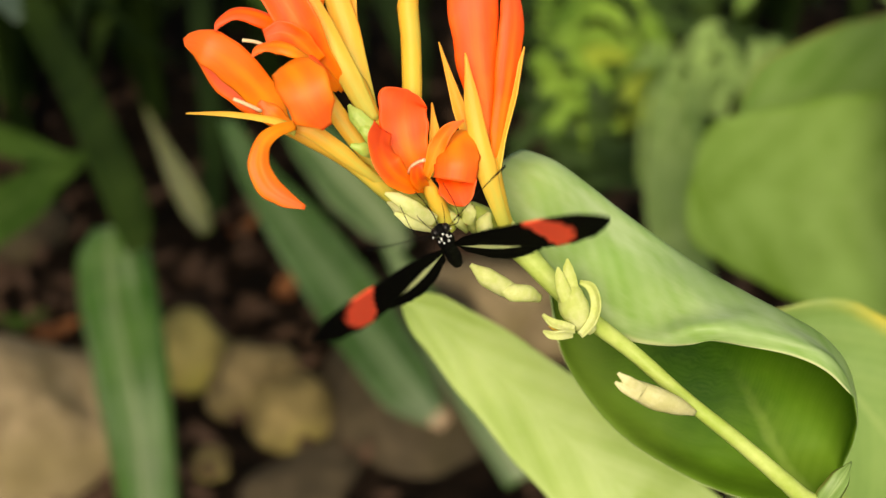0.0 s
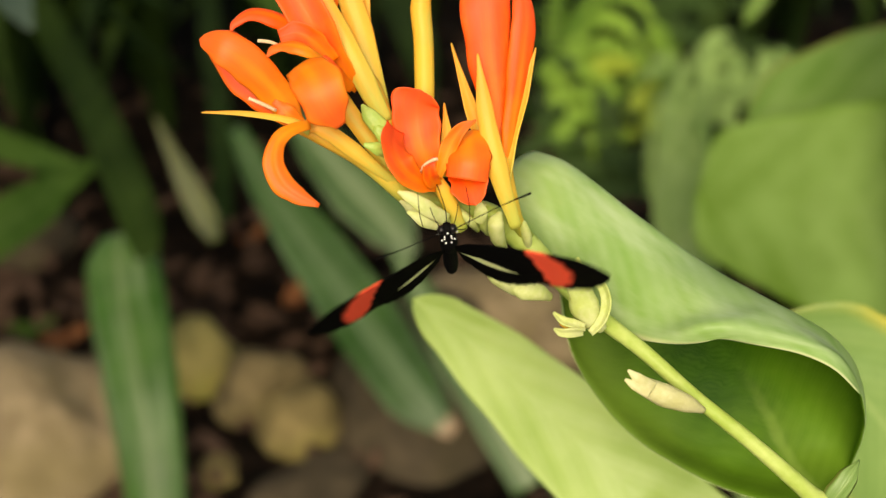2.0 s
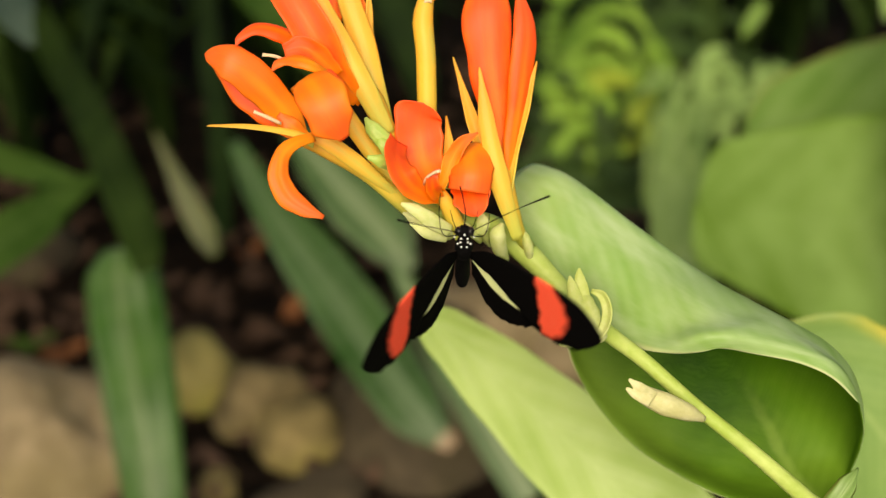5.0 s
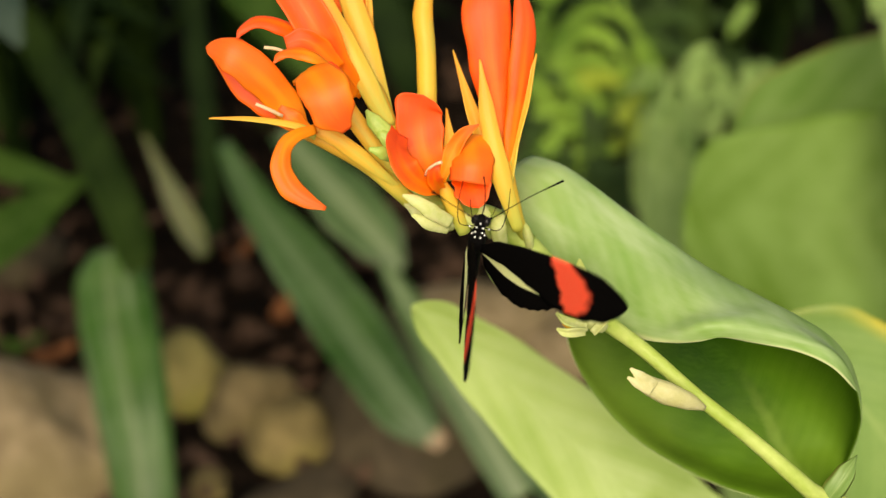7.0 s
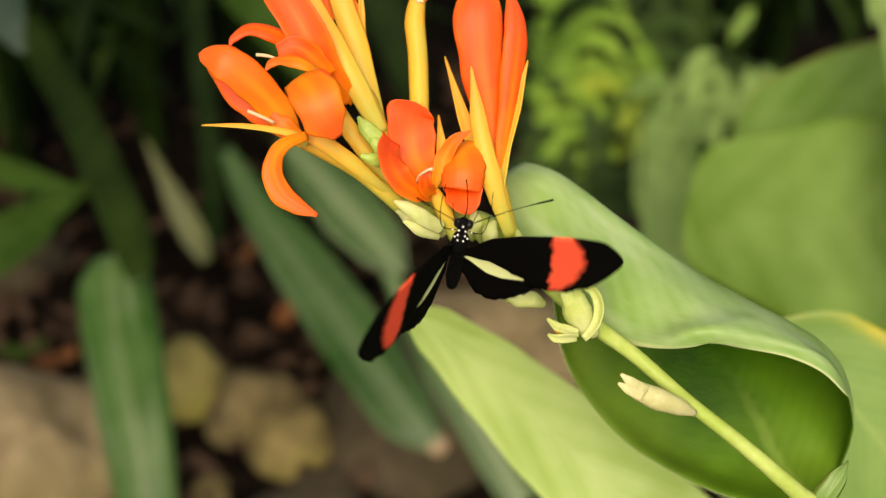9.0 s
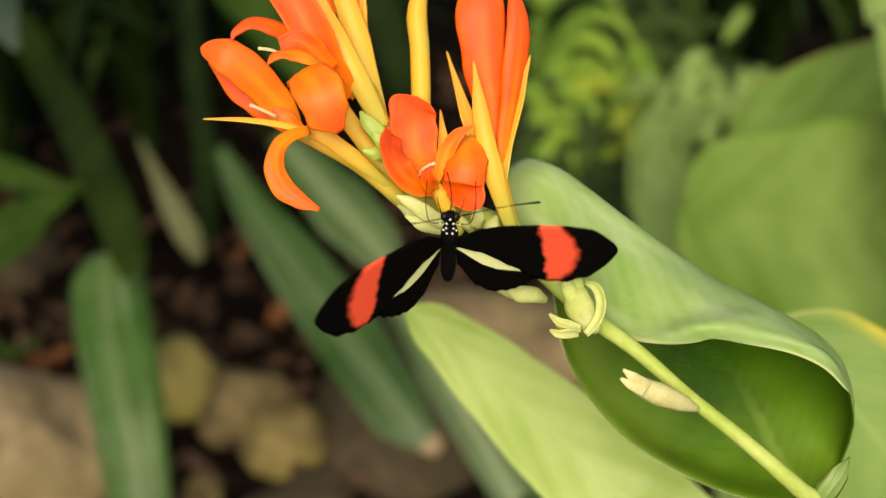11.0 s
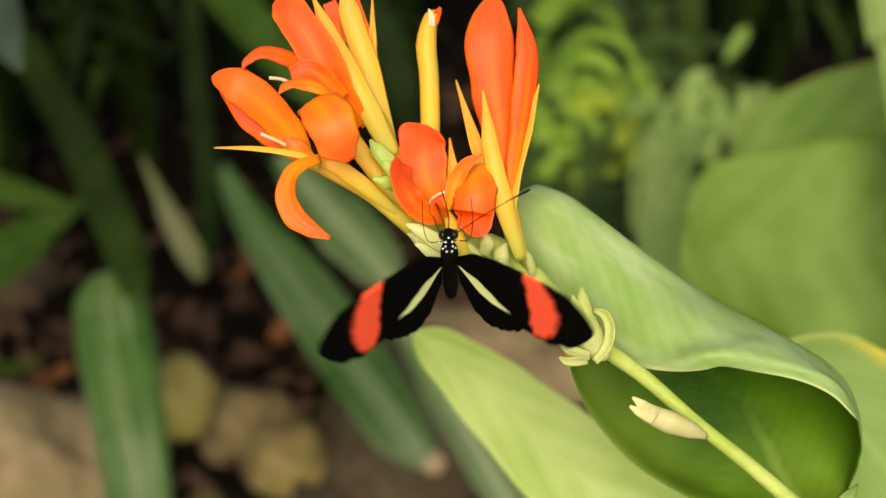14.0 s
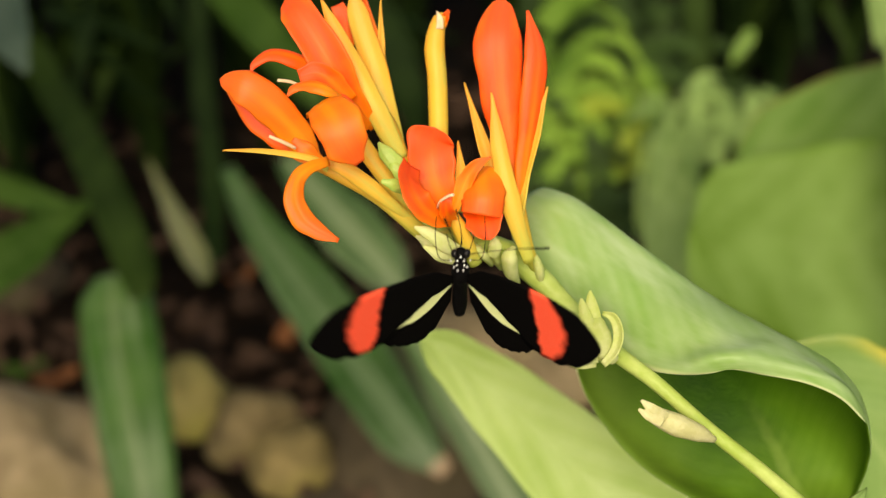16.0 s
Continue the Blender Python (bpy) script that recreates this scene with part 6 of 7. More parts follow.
    walk(fore_left, [
        (0, beat(-1, 8, -5, -5)),
        (0.1, beat(-1, -2, -7, -4)),
        (0.2, beat(-1, -10, -12, -3)),
        (0.3, beat(-1, -10, -12, -2)),
        (0.4, beat(-1, 8, -7, -1)),
        (0.5, beat(-1, 40, -2)),
        (0.6, beat(-1, 56, -5, -2)),
        (0.7, beat(-1, 66, -5, -4)),
        (0.8, beat(-1, 56, -7, -6)),
        (0.9, beat(-1, 38, -2, -8)),
        (1, beat(-1, 28, -7, -10)),
        (1.1, beat(-1, 10, -5, -9)),
        (1.2, beat(-1, 8, -5, -8)),
        (1.3, beat(-1, 22, 0, -7)),
        (1.4, beat(-1, 38, -5, -6)),
        (1.5, beat(-1, 66, -10, -5)),
        (1.6, beat(-1, 74, -5, -6)),
        (1.7, beat(-1, 72, -5, -7)),
        (1.8, beat(-1, 60, -7, -8)),
        (1.9, beat(-1, 40, -7, -9)),
        (2, beat(-1, 28, -7, -10)),
        (2.1, beat(-1, 10, -5, -9)),
        (2.2, beat(-1, 4, -5, -8)),
        (2.3, beat(-1, 10, -5, -7)),
        (2.4, beat(-1, 20, -2, -6)),
        (2.5, beat(-1, 34, -5, -5)),
        (2.6, beat(-1, 44, -7, -5)),
        (2.7, beat(-1, 56, -10, -5)),
        (2.8, beat(-1, 56, -12, -5)),
        (2.9, beat(-1, 42, -2, -5)),
        (3, beat(-1, 34, -2, -5)),
        (3.1, beat(-1, 22, -2, -5)),
        (3.2, beat(-1, 12, -5, -4)),
        (3.3, beat(-1, 14, -5, -4)),
        (3.4, beat(-1, 32, -10, -3)),
        (3.5, beat(-1, 68, -25, -3)),
        (3.6, beat(-1, 78, -15, -3)),
        (3.7, beat(-1, 84, -10, -2)),
        (3.792, beat(-1, 79, -10, -2)),
        (3.883, beat(-1, 66, -9, -1)),
        (3.975, beat(-1, 47, -8, -1)),
        (4.067, beat(-1, 29, -7, -1)),
        (4.158, beat(-1, 15, -6)),
        (4.25, beat(-1, 10, -6)),
        (4.342, beat(-1, 14, -6)),
        (4.433, beat(-1, 25, -6)),
        (4.525, beat(-1, 41, -6)),
        (4.617, beat(-1, 56, -7, 1)),
        (4.708, beat(-1, 68, -7, 1)),
        (4.8, beat(-1, 72, -7, 1)),
        (4.892, beat(-1, 69, -7, 1)),
        (4.983, beat(-1, 60, -7, 1)),
        (5.075, beat(-1, 48, -6, 1)),
        (5.167, beat(-1, 36, -6, 1)),
        (5.258, beat(-1, 27, -6, 1)),
        (5.35, beat(-1, 24, -6, 2)),
        (5.44, beat(-1, 30, -6, 2)),
        (5.53, beat(-1, 44, -7, 2)),
        (5.62, beat(-1, 62, -9, 2)),
        (5.71, beat(-1, 76, -10, 2)),
        (5.8, beat(-1, 82, -10)),
        (5.9, beat(-1, 92, -2, 1)),
        (6, beat(-1, 82, -5, 2)),
        (6.1, beat(-1, 62, -5, 1)),
        (6.2, beat(-1, 48, -7)),
        (6.3, beat(-1, 32, -7)),
        (6.4, beat(-1, 20, -7, -1)),
        (6.5, beat(-1, 24, -7, -2)),
        (6.6, beat(-1, 40, -10, -2)),
        (6.7, beat(-1, 70, -10, -1)),
        (6.8, beat(-1, 90, -10, -1)),
        (6.9, beat(-1, 98, -5)),
        (7, beat(-1, 96, -7)),
        (7.1, beat(-1, 82, -7, -2)),
        (7.2, beat(-1, 72, -7, -4)),
        (7.3, beat(-1, 52, -12, -5)),
        (7.4, beat(-1, 38, -15, -7)),
        (7.5, beat(-1, 34, -12, -9)),
        (7.6, beat(-1, 42, -15, -7)),
        (7.7, beat(-1, 60, -15, -5)),
        (7.8, beat(-1, 74, -15, -4)),
        (7.9, beat(-1, 94, -12, -2)),
        (8, beat(-1, 90, -10)),
        (8.1, beat(-1, 70, -12)),
        (8.2, beat(-1, 50, -7)),
        (8.3, beat(-1, 40, -7, 1)),
        (8.4, beat(-1, 52, -10, 1)),
        (8.5, beat(-1, 88, -15, 1)),
        (8.6, beat(-1, 96, -12, 1)),
        (8.7, beat(-1, 98, -10, 1)),
        (8.8, beat(-1, 88, -10)),
        (8.9, beat(-1, 72, -5)),
        (9, beat(-1, 64, -5)),
        (9.1, beat(-1, 46, -7)),
        (9.2, beat(-1, 34, -12)),
        (9.29, beat(-1, 40, -12)),
        (9.38, beat(-1, 55, -12)),
        (9.47, beat(-1, 74, -11)),
        (9.56, beat(-1, 89, -10)),
        (9.65, beat(-1, 95, -10)),
        (9.74, beat(-1, 89, -10)),
        (9.83, beat(-1, 75, -9)),
        (9.92, beat(-1, 56, -9)),
        (10.01, beat(-1, 42, -8)),
        (10.1, beat(-1, 36, -8)),
        (10.183, beat(-1, 39, -8)),
        (10.267, beat(-1, 49, -8)),
        (10.35, beat(-1, 62, -8)),
        (10.433, beat(-1, 75, -8)),
        (10.517, beat(-1, 85, -8)),
        (10.6, beat(-1, 88, -8)),
        (10.69, beat(-1, 83, -8)),
        (10.78, beat(-1, 71, -8)),
        (10.87, beat(-1, 57, -7)),
        (10.96, beat(-1, 45, -7)),
        (11.05, beat(-1, 40, -7, 1)),
        (11.133, beat(-1, 46, -7, 1)),
        (11.217, beat(-1, 58, -7, 1)),
        (11.3, beat(-1, 64, -7, 1)),
        (11.4, beat(-1, 74, -7, 1)),
        (11.5, beat(-1, 88, -7, 1)),
        (11.6, beat(-1, 94, -7)),
        (11.7, beat(-1, 78, -7)),
        (11.8, beat(-1, 62, -7, -1)),
        (11.9, beat(-1, 42, -7, -1)),
        (12, beat(-1, 26, -5, -2)),
        (12.1, beat(-1, 8, -7, -2)),
        (12.2, beat(-1, -2, -5, -2)),
        (12.3, beat(-1, 2, -5, -3)),
        (12.4, beat(-1, 8, -2, -3)),
        (12.5, beat(-1, 34, -10, -3)),
        (12.6, beat(-1, 52, -7, -2)),
        (12.7, beat(-1, 70, -10, -2)),
        (12.8, beat(-1, 74, -7, -1)),
        (12.9, beat(-1, 40, -7, -1)),
        (13, beat(-1, 38, -7)),
        (13.1, beat(-1, 16, -2, 1)),
        (13.2, beat(-1, 6, -5, 2)),
        (13.3, beat(-1, 30, -5, 2)),
        (13.4, beat(-1, 42, -10, 3)),
        (13.5, beat(-1, 66, -12, 4)),
        (13.6, beat(-1, 74, -10, 3)),
        (13.7, beat(-1, 54, -7, 3)),
        (13.8, beat(-1, 42, -5, 2)),
        (13.9, beat(-1, 30, -5, 2)),
        (14, beat(-1, 40, -5, 1)),
        (14.1, beat(-1, 64, -10, 1)),
        (14.2, beat(-1, 74, -7, 2)),
        (14.3, beat(-1, 78, -7, 3)),
        (14.4, beat(-1, 66, -7, 3)),
        (14.5, beat(-1, 50, -5, 3)),
        (14.6, beat(-1, 38, -2, 3)),
        (14.7, beat(-1, 20, -7, 4)),
        (14.8, beat(-1, 32, -7, 4)),
        (14.9, beat(-1, 48, -7, 5)),
        (15, beat(-1, 62, -7, 5)),
        (15.1, beat(-1, 62, -7, 4)),
        (15.2, beat(-1, 44, -7, 4)),
        (15.3, beat(-1, 38, -7, 3)),
        (15.4, beat(-1, 32, -2, 3)),
        (15.5, beat(-1, 42, -2, 2)),
        (15.6, beat(-1, 56, -7, 2)),
        (15.7, beat(-1, 76, -7, 2)),
        (15.8, beat(-1, 78, -5, 1)),
        (15.9, beat(-1, 58, -5, 1)),
        (16, beat(-1, 30, -5, 1)),
    ])
    walk(hind_right, [
        (0, beat(1, 24, -12, -5)),
        (0.1, beat(1, 0, -7, -4)),
        (0.2, beat(1, -8, -12, -3)),
        (0.3, beat(1, 0, -10, -2)),
        (0.4, beat(1, 10, -2, -1)),
        (0.5, beat(1, 40, 2)),
        (0.6, beat(1, 58, -2, -2)),
        (0.7, beat(1, 68, -5, -3)),
        (0.8, beat(1, 56, -12, -5)),
        (0.9, beat(1, 34, -5, -6)),
        (1, beat(1, 20, -7, -8)),
        (1.1, beat(1, 2, -5, -7)),
        (1.2, beat(1, -4, -7, -6)),
        (1.3, beat(1, 8, -7, -4)),
        (1.4, beat(1, 26, -10, -3)),
        (1.5, beat(1, 46, 0, -2)),
        (1.6, beat(1, 62, -2, -3)),
        (1.7, beat(1, 62, -2, -4)),
        (1.8, beat(1, 48, -2, -4)),
        (1.9, beat(1, 34, -10, -5)),
        (2, beat(1, 24, -12, -6)),
        (2.1, beat(1, 4, -7, -6)),
        (2.2, beat(1, -2, -10, -6)),
        (2.3, beat(1, 4, -5, -5)),
        (2.4, beat(1, 14, -5, -5)),
        (2.5, beat(1, 36, -10, -5)),
        (2.6, beat(1, 44, -7, -5)),
        (2.7, beat(1, 52, -7, -5)),
        (2.8, beat(1, 54, -2, -6)),
        (2.9, beat(1, 42, -5, -6)),
        (3, beat(1, 34, -7, -6)),
        (3.1, beat(1, 20, -7, -6)),
        (3.2, beat(1, 10, -7, -5)),
        (3.3, beat(1, 10, -7, -5)),
        (3.4, beat(1, 28, -22, -4)),
        (3.5, beat(1, 58, -30, -4)),
        (3.6, beat(1, 68, -10, -3)),
        (3.7, beat(1, 78, -7, -3)),
        (3.792, beat(1, 73, -8, -2)),
        (3.883, beat(1, 60, -8, -2)),
        (3.975, beat(1, 42, -8, -1)),
        (4.067, beat(1, 24, -8, -1)),
        (4.158, beat(1, 11, -8)),
        (4.25, beat(1, 6, -8)),
        (4.342, beat(1, 9, -8)),
        (4.433, beat(1, 19, -8)),
        (4.525, beat(1, 32, -7)),
        (4.617, beat(1, 45, -6)),
        (4.708, beat(1, 55, -6)),
        (4.8, beat(1, 58, -6)),
        (4.892, beat(1, 54, -6)),
        (4.983, beat(1, 44, -6, 1)),
        (5.075, beat(1, 29, -6, 1)),
        (5.167, beat(1, 15, -6, 1)),
        (5.258, beat(1, 4, -6, 1)),
        (5.35, beat(1, 0, -6, 1)),
        (5.44, beat(1, 3, -6, 1)),
        (5.53, beat(1, 12, -7, 1)),
        (5.62, beat(1, 24, -9, 1)),
        (5.71, beat(1, 33, -10, 1)),
        (5.8, beat(1, 36, -10, -1)),
        (5.9, beat(1, 46, -5, -2)),
        (6, beat(1, 36, -5, -4)),
        (6.1, beat(1, 16, -12, -3)),
        (6.2, beat(1, -8, -5, -3)),
        (6.3, beat(1, -20, -7, -2)),
        (6.4, beat(1, -32, -7, -2)),
        (6.5, beat(1, -26, -7, -1)),
        (6.6, beat(1, -14, -5, -2)),
        (6.7, beat(1, 16, -15, -3)),
        (6.8, beat(1, 26, -7, -5)),
        (6.9, beat(1, 36, -10, -6)),
        (7, beat(1, 22, -12, -7)),
        (7.1, beat(1, 18, -22, -6)),
        (7.2, beat(1, -18, 2, -5)),
        (7.3, beat(1, -36, 0, -4)),
        (7.4, beat(1, -42, -2, -3)),
        (7.5, beat(1, -58, 12, -2)),
        (7.6, beat(1, -44, 7, -2)),
        (7.7, beat(1, -10, 10, -2)),
        (7.8, beat(1, 26, -7, -1)),
        (7.9, beat(1, 30, 0, -1)),
        (8, beat(1, 24, -5, -1)),
        (8.1, beat(1, -14, 2, -1)),
        (8.2, beat(1, -18, -10, -1)),
        (8.3, beat(1, -20, -2)),
        (8.4, beat(1, -6, 2)),
        (8.5, beat(1, 16, -5)),
        (8.6, beat(1, 32, -10)),
        (8.7, beat(1, 34, -7, -1)),
        (8.8, beat(1, 22, -7, -1)),
        (8.9, beat(1, 6, -7, -2)),
        (9, beat(1, -8, -2, -2)),
        (9.1, beat(1, -22, -7, -2)),
        (9.2, beat(1, -26, -10, -2)),
        (9.29, beat(1, -20, -10, -2)),
        (9.38, beat(1, -6, -9, -1)),
        (9.47, beat(1, 12, -9, -1)),
        (9.56, beat(1, 26, -8, -1)),
        (9.65, beat(1, 32, -8, -1)),
        (9.74, beat(1, 27, -8, -1)),
        (9.83, beat(1, 15, -7, -1)),
        (9.92, beat(1, -1, -6, -1)),
        (10.01, beat(1, -13, -5, -1)),
        (10.1, beat(1, -18, -5, -1)),
        (10.183, beat(1, -14, -5)),
        (10.267, beat(1, -2, -6)),
        (10.35, beat(1, 15, -6)),
        (10.433, beat(1, 31, -6)),
        (10.517, beat(1, 44, -7)),
        (10.6, beat(1, 48, -7)),
        (10.69, beat(1, 43, -7)),
        (10.78, beat(1, 31, -6, -1)),
        (10.87, beat(1, 17, -6, -1)),
        (10.96, beat(1, 5, -5, -1)),
        (11.05, beat(1, 0, -5, -1)),
        (11.133, beat(1, 8, -5, -1)),
        (11.217, beat(1, 24, -5, -1)),
        (11.3, beat(1, 32, -5, -2)),
        (11.4, beat(1, 44, -7, -2)),
        (11.5, beat(1, 58, -7, -2)),
        (11.6, beat(1, 60, -7, -2)),
        (11.7, beat(1, 46, -7, -2)),
        (11.8, beat(1, 28, -7, -1)),
        (11.9, beat(1, 12, -18, -1)),
        (12, beat(1, -12, -2, -1)),
        (12.1, beat(1, -26, -10, -1)),
        (12.2, beat(1, -34, -10, -1)),
        (12.3, beat(1, -30, -10, -1)),
        (12.4, beat(1, -20, -10, -1)),
        (12.5, beat(1, -4, -5, -1)),
        (12.6, beat(1, 20, -7, -1)),
        (12.7, beat(1, 46, -10)),
        (12.8, beat(1, 48, -7)),
        (12.9, beat(1, 54, -15, 1)),
        (13, beat(1, 26, -7, 1)),
        (13.1, beat(1, 8, -5, 1)),
        (13.2, beat(1, 22, -15, 2)),
        (13.3, beat(1, 26, -5, 2)),
        (13.4, beat(1, 40, -12, 3)),
        (13.5, beat(1, 58, -10, 3)),
        (13.6, beat(1, 64, -7, 3)),
        (13.7, beat(1, 52, -5, 2)),
        (13.8, beat(1, 44, -7, 2)),
        (13.9, beat(1, 30, -2, 1)),
        (14, beat(1, 38, -5, 1)),
        (14.1, beat(1, 62, -10, 2)),
        (14.2, beat(1, 74, -10, 2)),
        (14.3, beat(1, 72, -7, 3)),
        (14.4, beat(1, 66, -7, 4)),
        (14.5, beat(1, 54, 0, 4)),
        (14.6, beat(1, 40, -2, 5)),
        (14.7, beat(1, 36, 0, 5)),
        (14.8, beat(1, 42, 0, 6)),
        (14.9, beat(1, 54, -2, 6)),
        (15, beat(1, 62, -5, 7)),
        (15.1, beat(1, 50, 0, 6)),
        (15.2, beat(1, 50, 2, 5)),
        (15.3, beat(1, 34, -2, 5)),
        (15.4, beat(1, 34, -2, 4)),
        (15.5, beat(1, 44, 0, 3)),
        (15.6, beat(1, 52, 2, 3)),
        (15.7, beat(1, 62, 0, 3)),
        (15.8, beat(1, 58, -2, 2)),
        (15.9, beat(1, 46, 0, 2)),
        (16, beat(1, 38, -10, 2)),
    ])
    walk(hind_left, [
        (0, beat(-1, 8, -5, -5)),
        (0.1, beat(-1, -2, -7, -4)),
        (0.2, beat(-1, -10, -12, -3)),
        (0.3, beat(-1, -10, -12, -2)),
        (0.4, beat(-1, 8, -7, -1)),
        (0.5, beat(-1, 40, -2)),
        (0.6, beat(-1, 56, -5, -2)),
        (0.7, beat(-1, 66, -5, -4)),
        (0.8, beat(-1, 56, -7, -6)),
        (0.9, beat(-1, 38, -2, -8)),
        (1, beat(-1, 28, -7, -10)),
        (1.1, beat(-1, 10, -5, -9)),
        (1.2, beat(-1, 8, -5, -8)),
        (1.3, beat(-1, 22, 0, -7)),
        (1.4, beat(-1, 38, -5, -6)),
        (1.5, beat(-1, 66, -10, -5)),
        (1.6, beat(-1, 74, -5, -6)),
        (1.7, beat(-1, 72, -5, -7)),
        (1.8, beat(-1, 60, -7, -8)),
        (1.9, beat(-1, 40, -7, -9)),
        (2, beat(-1, 28, -7, -10)),
        (2.1, beat(-1, 10, -5, -9)),
        (2.2, beat(-1, 4, -5, -8)),
        (2.3, beat(-1, 10, -5, -7)),
        (2.4, beat(-1, 20, -2, -6)),
        (2.5, beat(-1, 34, -5, -5)),
        (2.6, beat(-1, 44, -7, -5)),
        (2.7, beat(-1, 56, -10, -5)),
        (2.8, beat(-1, 56, -12, -5)),
        (2.9, beat(-1, 42, -2, -5)),
        (3, beat(-1, 34, -2, -5)),
        (3.1, beat(-1, 22, -2, -5)),
        (3.2, beat(-1, 12, -5, -4)),
        (3.3, beat(-1, 14, -5, -4)),
        (3.4, beat(-1, 32, -10, -3)),
        (3.5, beat(-1, 68, -25, -3)),
        (3.6, beat(-1, 78, -15, -3)),
        (3.7, beat(-1, 84, -10, -2)),
        (3.792, beat(-1, 79, -10, -2)),
        (3.883, beat(-1, 66, -9, -1)),
        (3.975, beat(-1, 47, -8, -1)),
        (4.067, beat(-1, 29, -7, -1)),
        (4.158, beat(-1, 15, -6)),
        (4.25, beat(-1, 10, -6)),
        (4.342, beat(-1, 14, -6)),
        (4.433, beat(-1, 25, -6)),
        (4.525, beat(-1, 41, -6)),
        (4.617, beat(-1, 56, -7, 1)),
        (4.708, beat(-1, 68, -7, 1)),
        (4.8, beat(-1, 72, -7, 1)),
        (4.892, beat(-1, 69, -7, 1)),
        (4.983, beat(-1, 60, -7, 1)),
        (5.075, beat(-1, 48, -6, 1)),
        (5.167, beat(-1, 36, -6, 1)),
        (5.258, beat(-1, 27, -6, 1)),
        (5.35, beat(-1, 24, -6, 2)),
        (5.44, beat(-1, 30, -6, 2)),
        (5.53, beat(-1, 44, -7, 2)),
        (5.62, beat(-1, 62, -9, 2)),
        (5.71, beat(-1, 76, -10, 2)),
        (5.8, beat(-1, 82, -10)),
        (5.9, beat(-1, 92, -2, 1)),
        (6, beat(-1, 82, -5, 2)),
        (6.1, beat(-1, 62, -5, 1)),
        (6.2, beat(-1, 48, -7)),
        (6.3, beat(-1, 32, -7)),
        (6.4, beat(-1, 20, -7, -1)),
        (6.5, beat(-1, 24, -7, -2)),
        (6.6, beat(-1, 40, -10, -2)),
        (6.7, beat(-1, 70, -10, -1)),
        (6.8, beat(-1, 90, -10, -1)),
        (6.9, beat(-1, 98, -5)),
        (7, beat(-1, 96, -7)),
        (7.1, beat(-1, 82, -7, -2)),
        (7.2, beat(-1, 72, -7, -4)),
        (7.3, beat(-1, 52, -12, -5)),
        (7.4, beat(-1, 38, -15, -7)),
        (7.5, beat(-1, 34, -12, -9)),
        (7.6, beat(-1, 42, -15, -7)),
        (7.7, beat(-1, 60, -15, -5)),
        (7.8, beat(-1, 74, -15, -4)),
        (7.9, beat(-1, 94, -12, -2)),
        (8, beat(-1, 90, -10)),
        (8.1, beat(-1, 70, -12)),
        (8.2, beat(-1, 50, -7)),
        (8.3, beat(-1, 40, -7, 1)),
        (8.4, beat(-1, 52, -10, 1)),
        (8.5, beat(-1, 88, -15, 1)),
        (8.6, beat(-1, 96, -12, 1)),
        (8.7, beat(-1, 98, -10, 1)),
        (8.8, beat(-1, 88, -10)),
        (8.9, beat(-1, 72, -5)),
        (9, beat(-1, 64, -5)),
        (9.1, beat(-1, 46, -7)),
        (9.2, beat(-1, 34, -12)),
        (9.29, beat(-1, 40, -12)),
        (9.38, beat(-1, 55, -12)),
        (9.47, beat(-1, 74, -11)),
        (9.56, beat(-1, 89, -10)),
        (9.65, beat(-1, 95, -10)),
        (9.74, beat(-1, 89, -10)),
        (9.83, beat(-1, 75, -9)),
        (9.92, beat(-1, 56, -9)),
        (10.01, beat(-1, 42, -8)),
        (10.1, beat(-1, 36, -8)),
        (10.183, beat(-1, 39, -8)),
        (10.267, beat(-1, 49, -8)),
        (10.35, beat(-1, 62, -8)),
        (10.433, beat(-1, 75, -8)),
        (10.517, beat(-1, 85, -8)),
        (10.6, beat(-1, 88, -8)),
        (10.69, beat(-1, 83, -8)),
        (10.78, beat(-1, 71, -8)),
        (10.87, beat(-1, 57, -7)),
        (10.96, beat(-1, 45, -7)),
        (11.05, beat(-1, 40, -7, 1)),
        (11.133, beat(-1, 46, -7, 1)),
        (11.217, beat(-1, 58, -7, 1)),
        (11.3, beat(-1, 64, -7, 1)),
        (11.4, beat(-1, 74, -7, 1)),
        (11.5, beat(-1, 88, -7, 1)),
        (11.6, beat(-1, 94, -7)),
        (11.7, beat(-1, 78, -7)),
        (11.8, beat(-1, 62, -7, -1)),
        (11.9, beat(-1, 42, -7, -1)),
        (12, beat(-1, 26, -5, -2)),
        (12.1, beat(-1, 8, -7, -2)),
        (12.2, beat(-1, -2, -5, -2)),
        (12.3, beat(-1, 2, -5, -3)),
        (12.4, beat(-1, 8, -2, -3)),
        (12.5, beat(-1, 34, -10, -3)),
        (12.6, beat(-1, 52, -7, -2)),
        (12.7, beat(-1, 70, -10, -2)),
        (12.8, beat(-1, 74, -7, -1)),
        (12.9, beat(-1, 40, -7, -1)),
        (13, beat(-1, 38, -7)),
        (13.1, beat(-1, 16, -2, 1)),
        (13.2, beat(-1, 6, -5, 2)),
        (13.3, beat(-1, 30, -5, 2)),
        (13.4, beat(-1, 42, -10, 3)),
        (13.5, beat(-1, 66, -12, 4)),
        (13.6, beat(-1, 74, -10, 3)),
        (13.7, beat(-1, 54, -7, 3)),
        (13.8, beat(-1, 42, -5, 2)),
        (13.9, beat(-1, 30, -5, 2)),
        (14, beat(-1, 40, -5, 1)),
        (14.1, beat(-1, 64, -10, 1)),
        (14.2, beat(-1, 74, -7, 2)),
        (14.3, beat(-1, 78, -7, 3)),
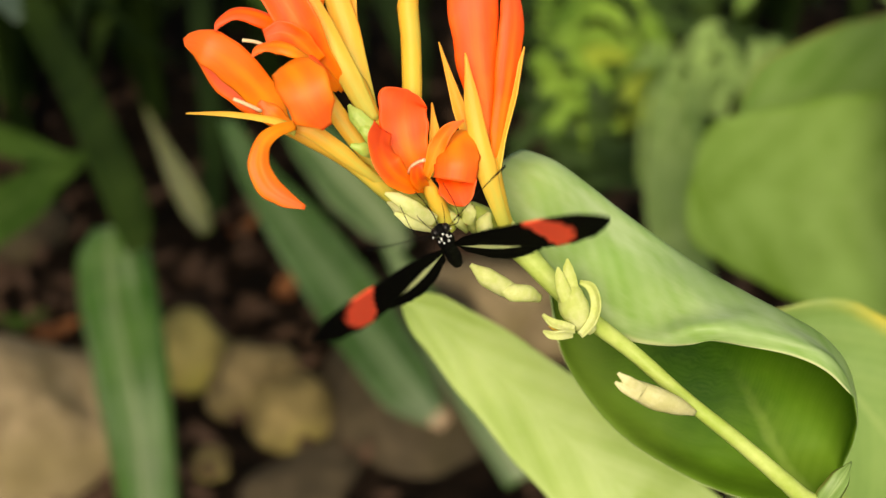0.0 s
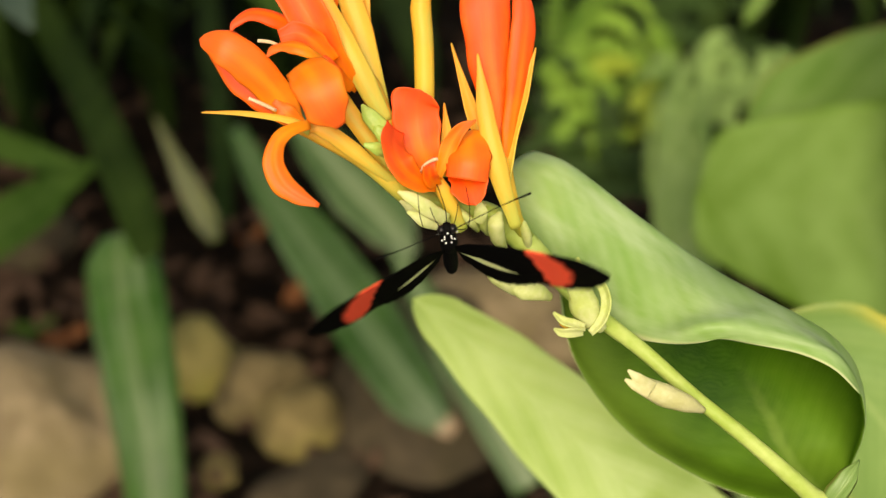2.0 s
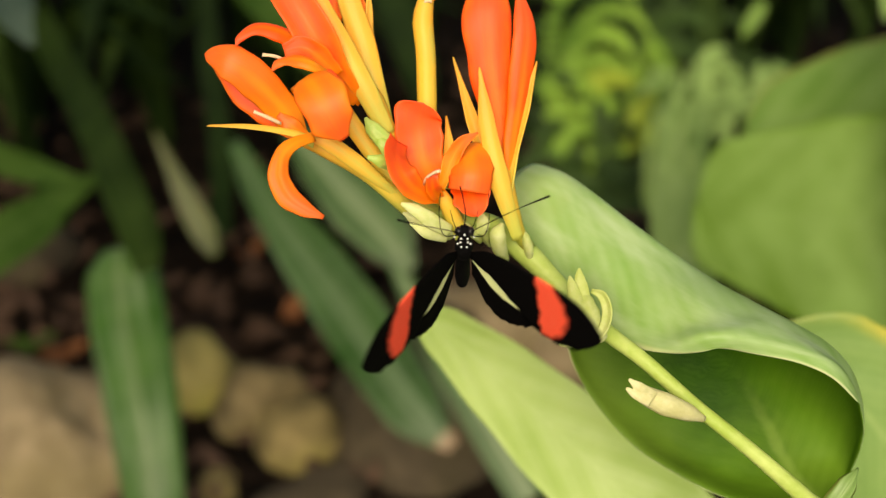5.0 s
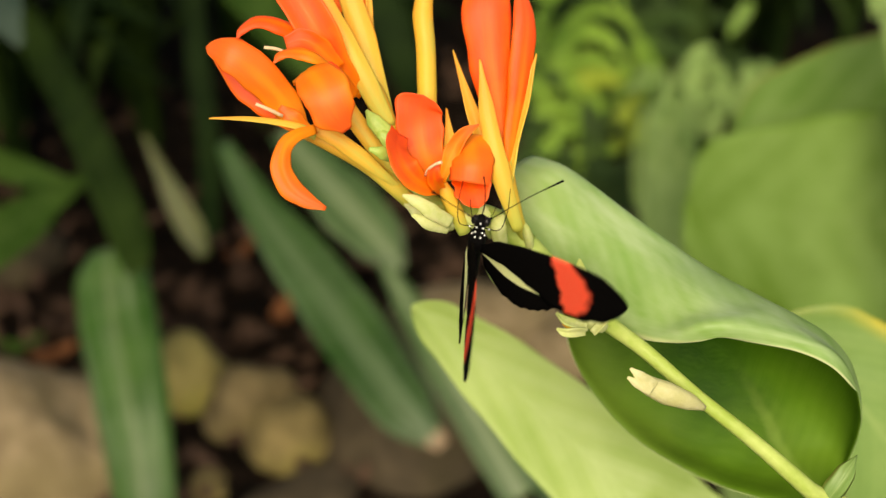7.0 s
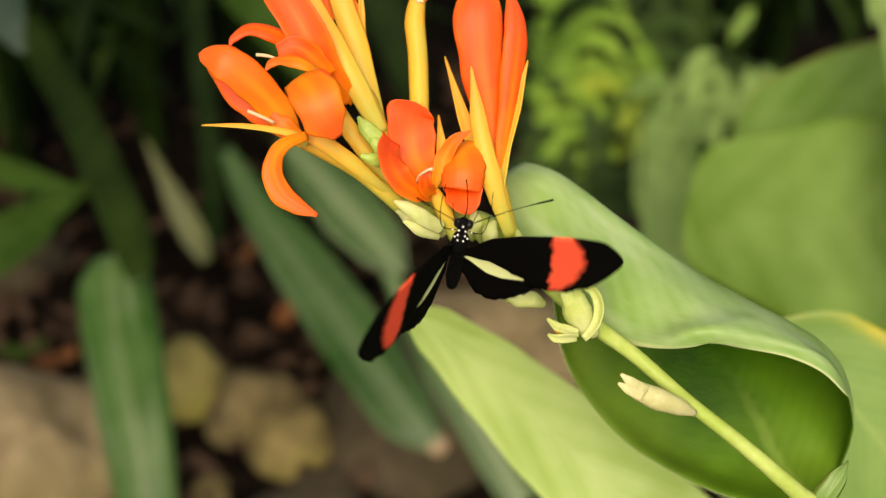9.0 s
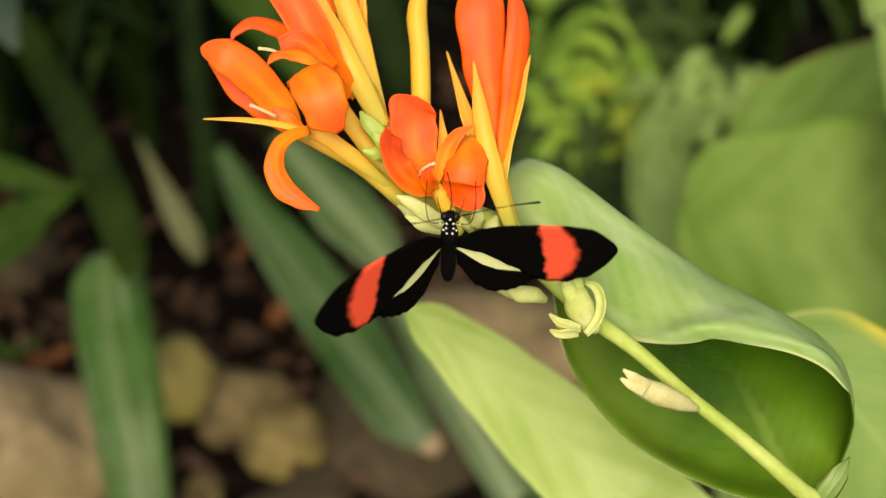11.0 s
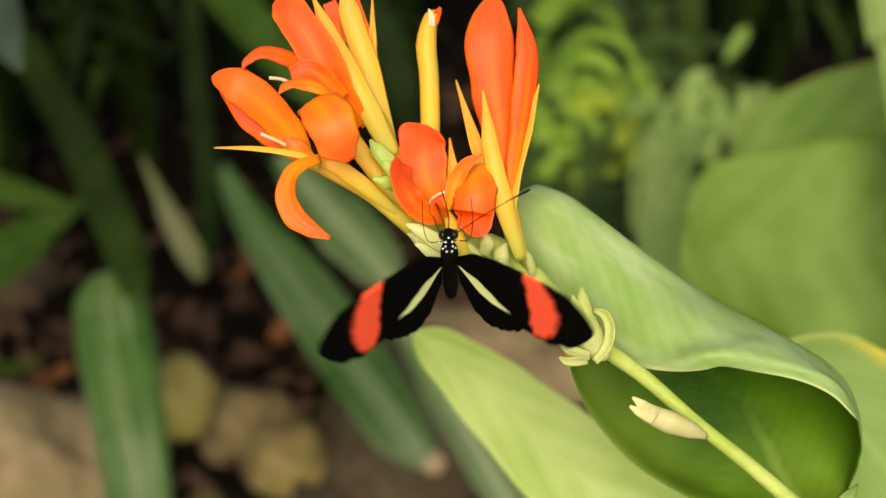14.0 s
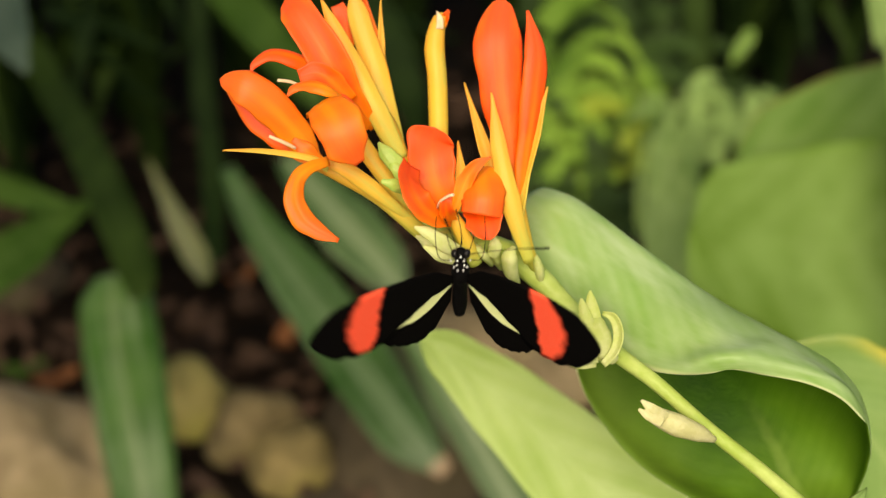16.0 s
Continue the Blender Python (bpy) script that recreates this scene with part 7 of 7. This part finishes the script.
        (14.4, beat(-1, 66, -7, 3)),
        (14.5, beat(-1, 50, -5, 3)),
        (14.6, beat(-1, 38, -2, 3)),
        (14.7, beat(-1, 20, -7, 4)),
        (14.8, beat(-1, 32, -7, 4)),
        (14.9, beat(-1, 48, -7, 5)),
        (15, beat(-1, 62, -7, 5)),
        (15.1, beat(-1, 62, -7, 4)),
        (15.2, beat(-1, 44, -7, 4)),
        (15.3, beat(-1, 38, -7, 3)),
        (15.4, beat(-1, 32, -2, 3)),
        (15.5, beat(-1, 42, -2, 2)),
        (15.6, beat(-1, 56, -7, 2)),
        (15.7, beat(-1, 76, -7, 2)),
        (15.8, beat(-1, 78, -5, 1)),
        (15.9, beat(-1, 58, -5, 1)),
        (16, beat(-1, 30, -5, 1)),
    ])
    walk(antenna_right, [
        (0, sway(0)),
        (1, sway(0)),
        (2, sway(-2)),
        (3, sway(-9)),
        (3.5, sway(-7)),
        (4.7, sway(2)),
        (5.8, sway(17)),
        (6, sway(20)),
        (7, sway(21)),
        (8, sway(22)),
        (8.5, sway(21)),
        (9, sway(6)),
        (9.2, sway(5)),
        (10.3, sway(-6)),
        (11.3, sway(-18)),
        (11.5, sway(-21)),
        (12, sway(-9)),
        (12.5, sway(6)),
        (13, sway(0)),
        (13.5, sway(0)),
        (14, sway(8)),
        (14.5, sway(0)),
        (15, sway(0)),
        (15.5, sway(-12)),
        (16, sway(-23)),
    ])
    walk(antenna_left, [
        (0, sway(14, -14, -1)),
        (0.5, sway(16, -16, -1)),
        (1.2, sway(26, -8, -1)),
        (2, sway(40, 0, -1)),
        (3.3, sway(24, 0, -1)),
        (3.7, sway(24, -4, -1)),
        (5.8, sway(31, -28, -1)),
        (6.5, sway(32, -32, -1)),
        (8.5, sway(36, -36, -1)),
        (9.2, sway(38, -36, -1)),
        (11.3, sway(56, -28, -1)),
        (11.5, sway(56, -28, -1)),
        (12.5, sway(20, -56, -1)),
        (13.5, sway(20, -68, -1)),
        (14, sway(32, -68, -1)),
        (14.5, sway(32, -64, -1)),
        (15, sway(40, -60, -1)),
        (16, sway(28, -64, -1)),
    ])


motions()
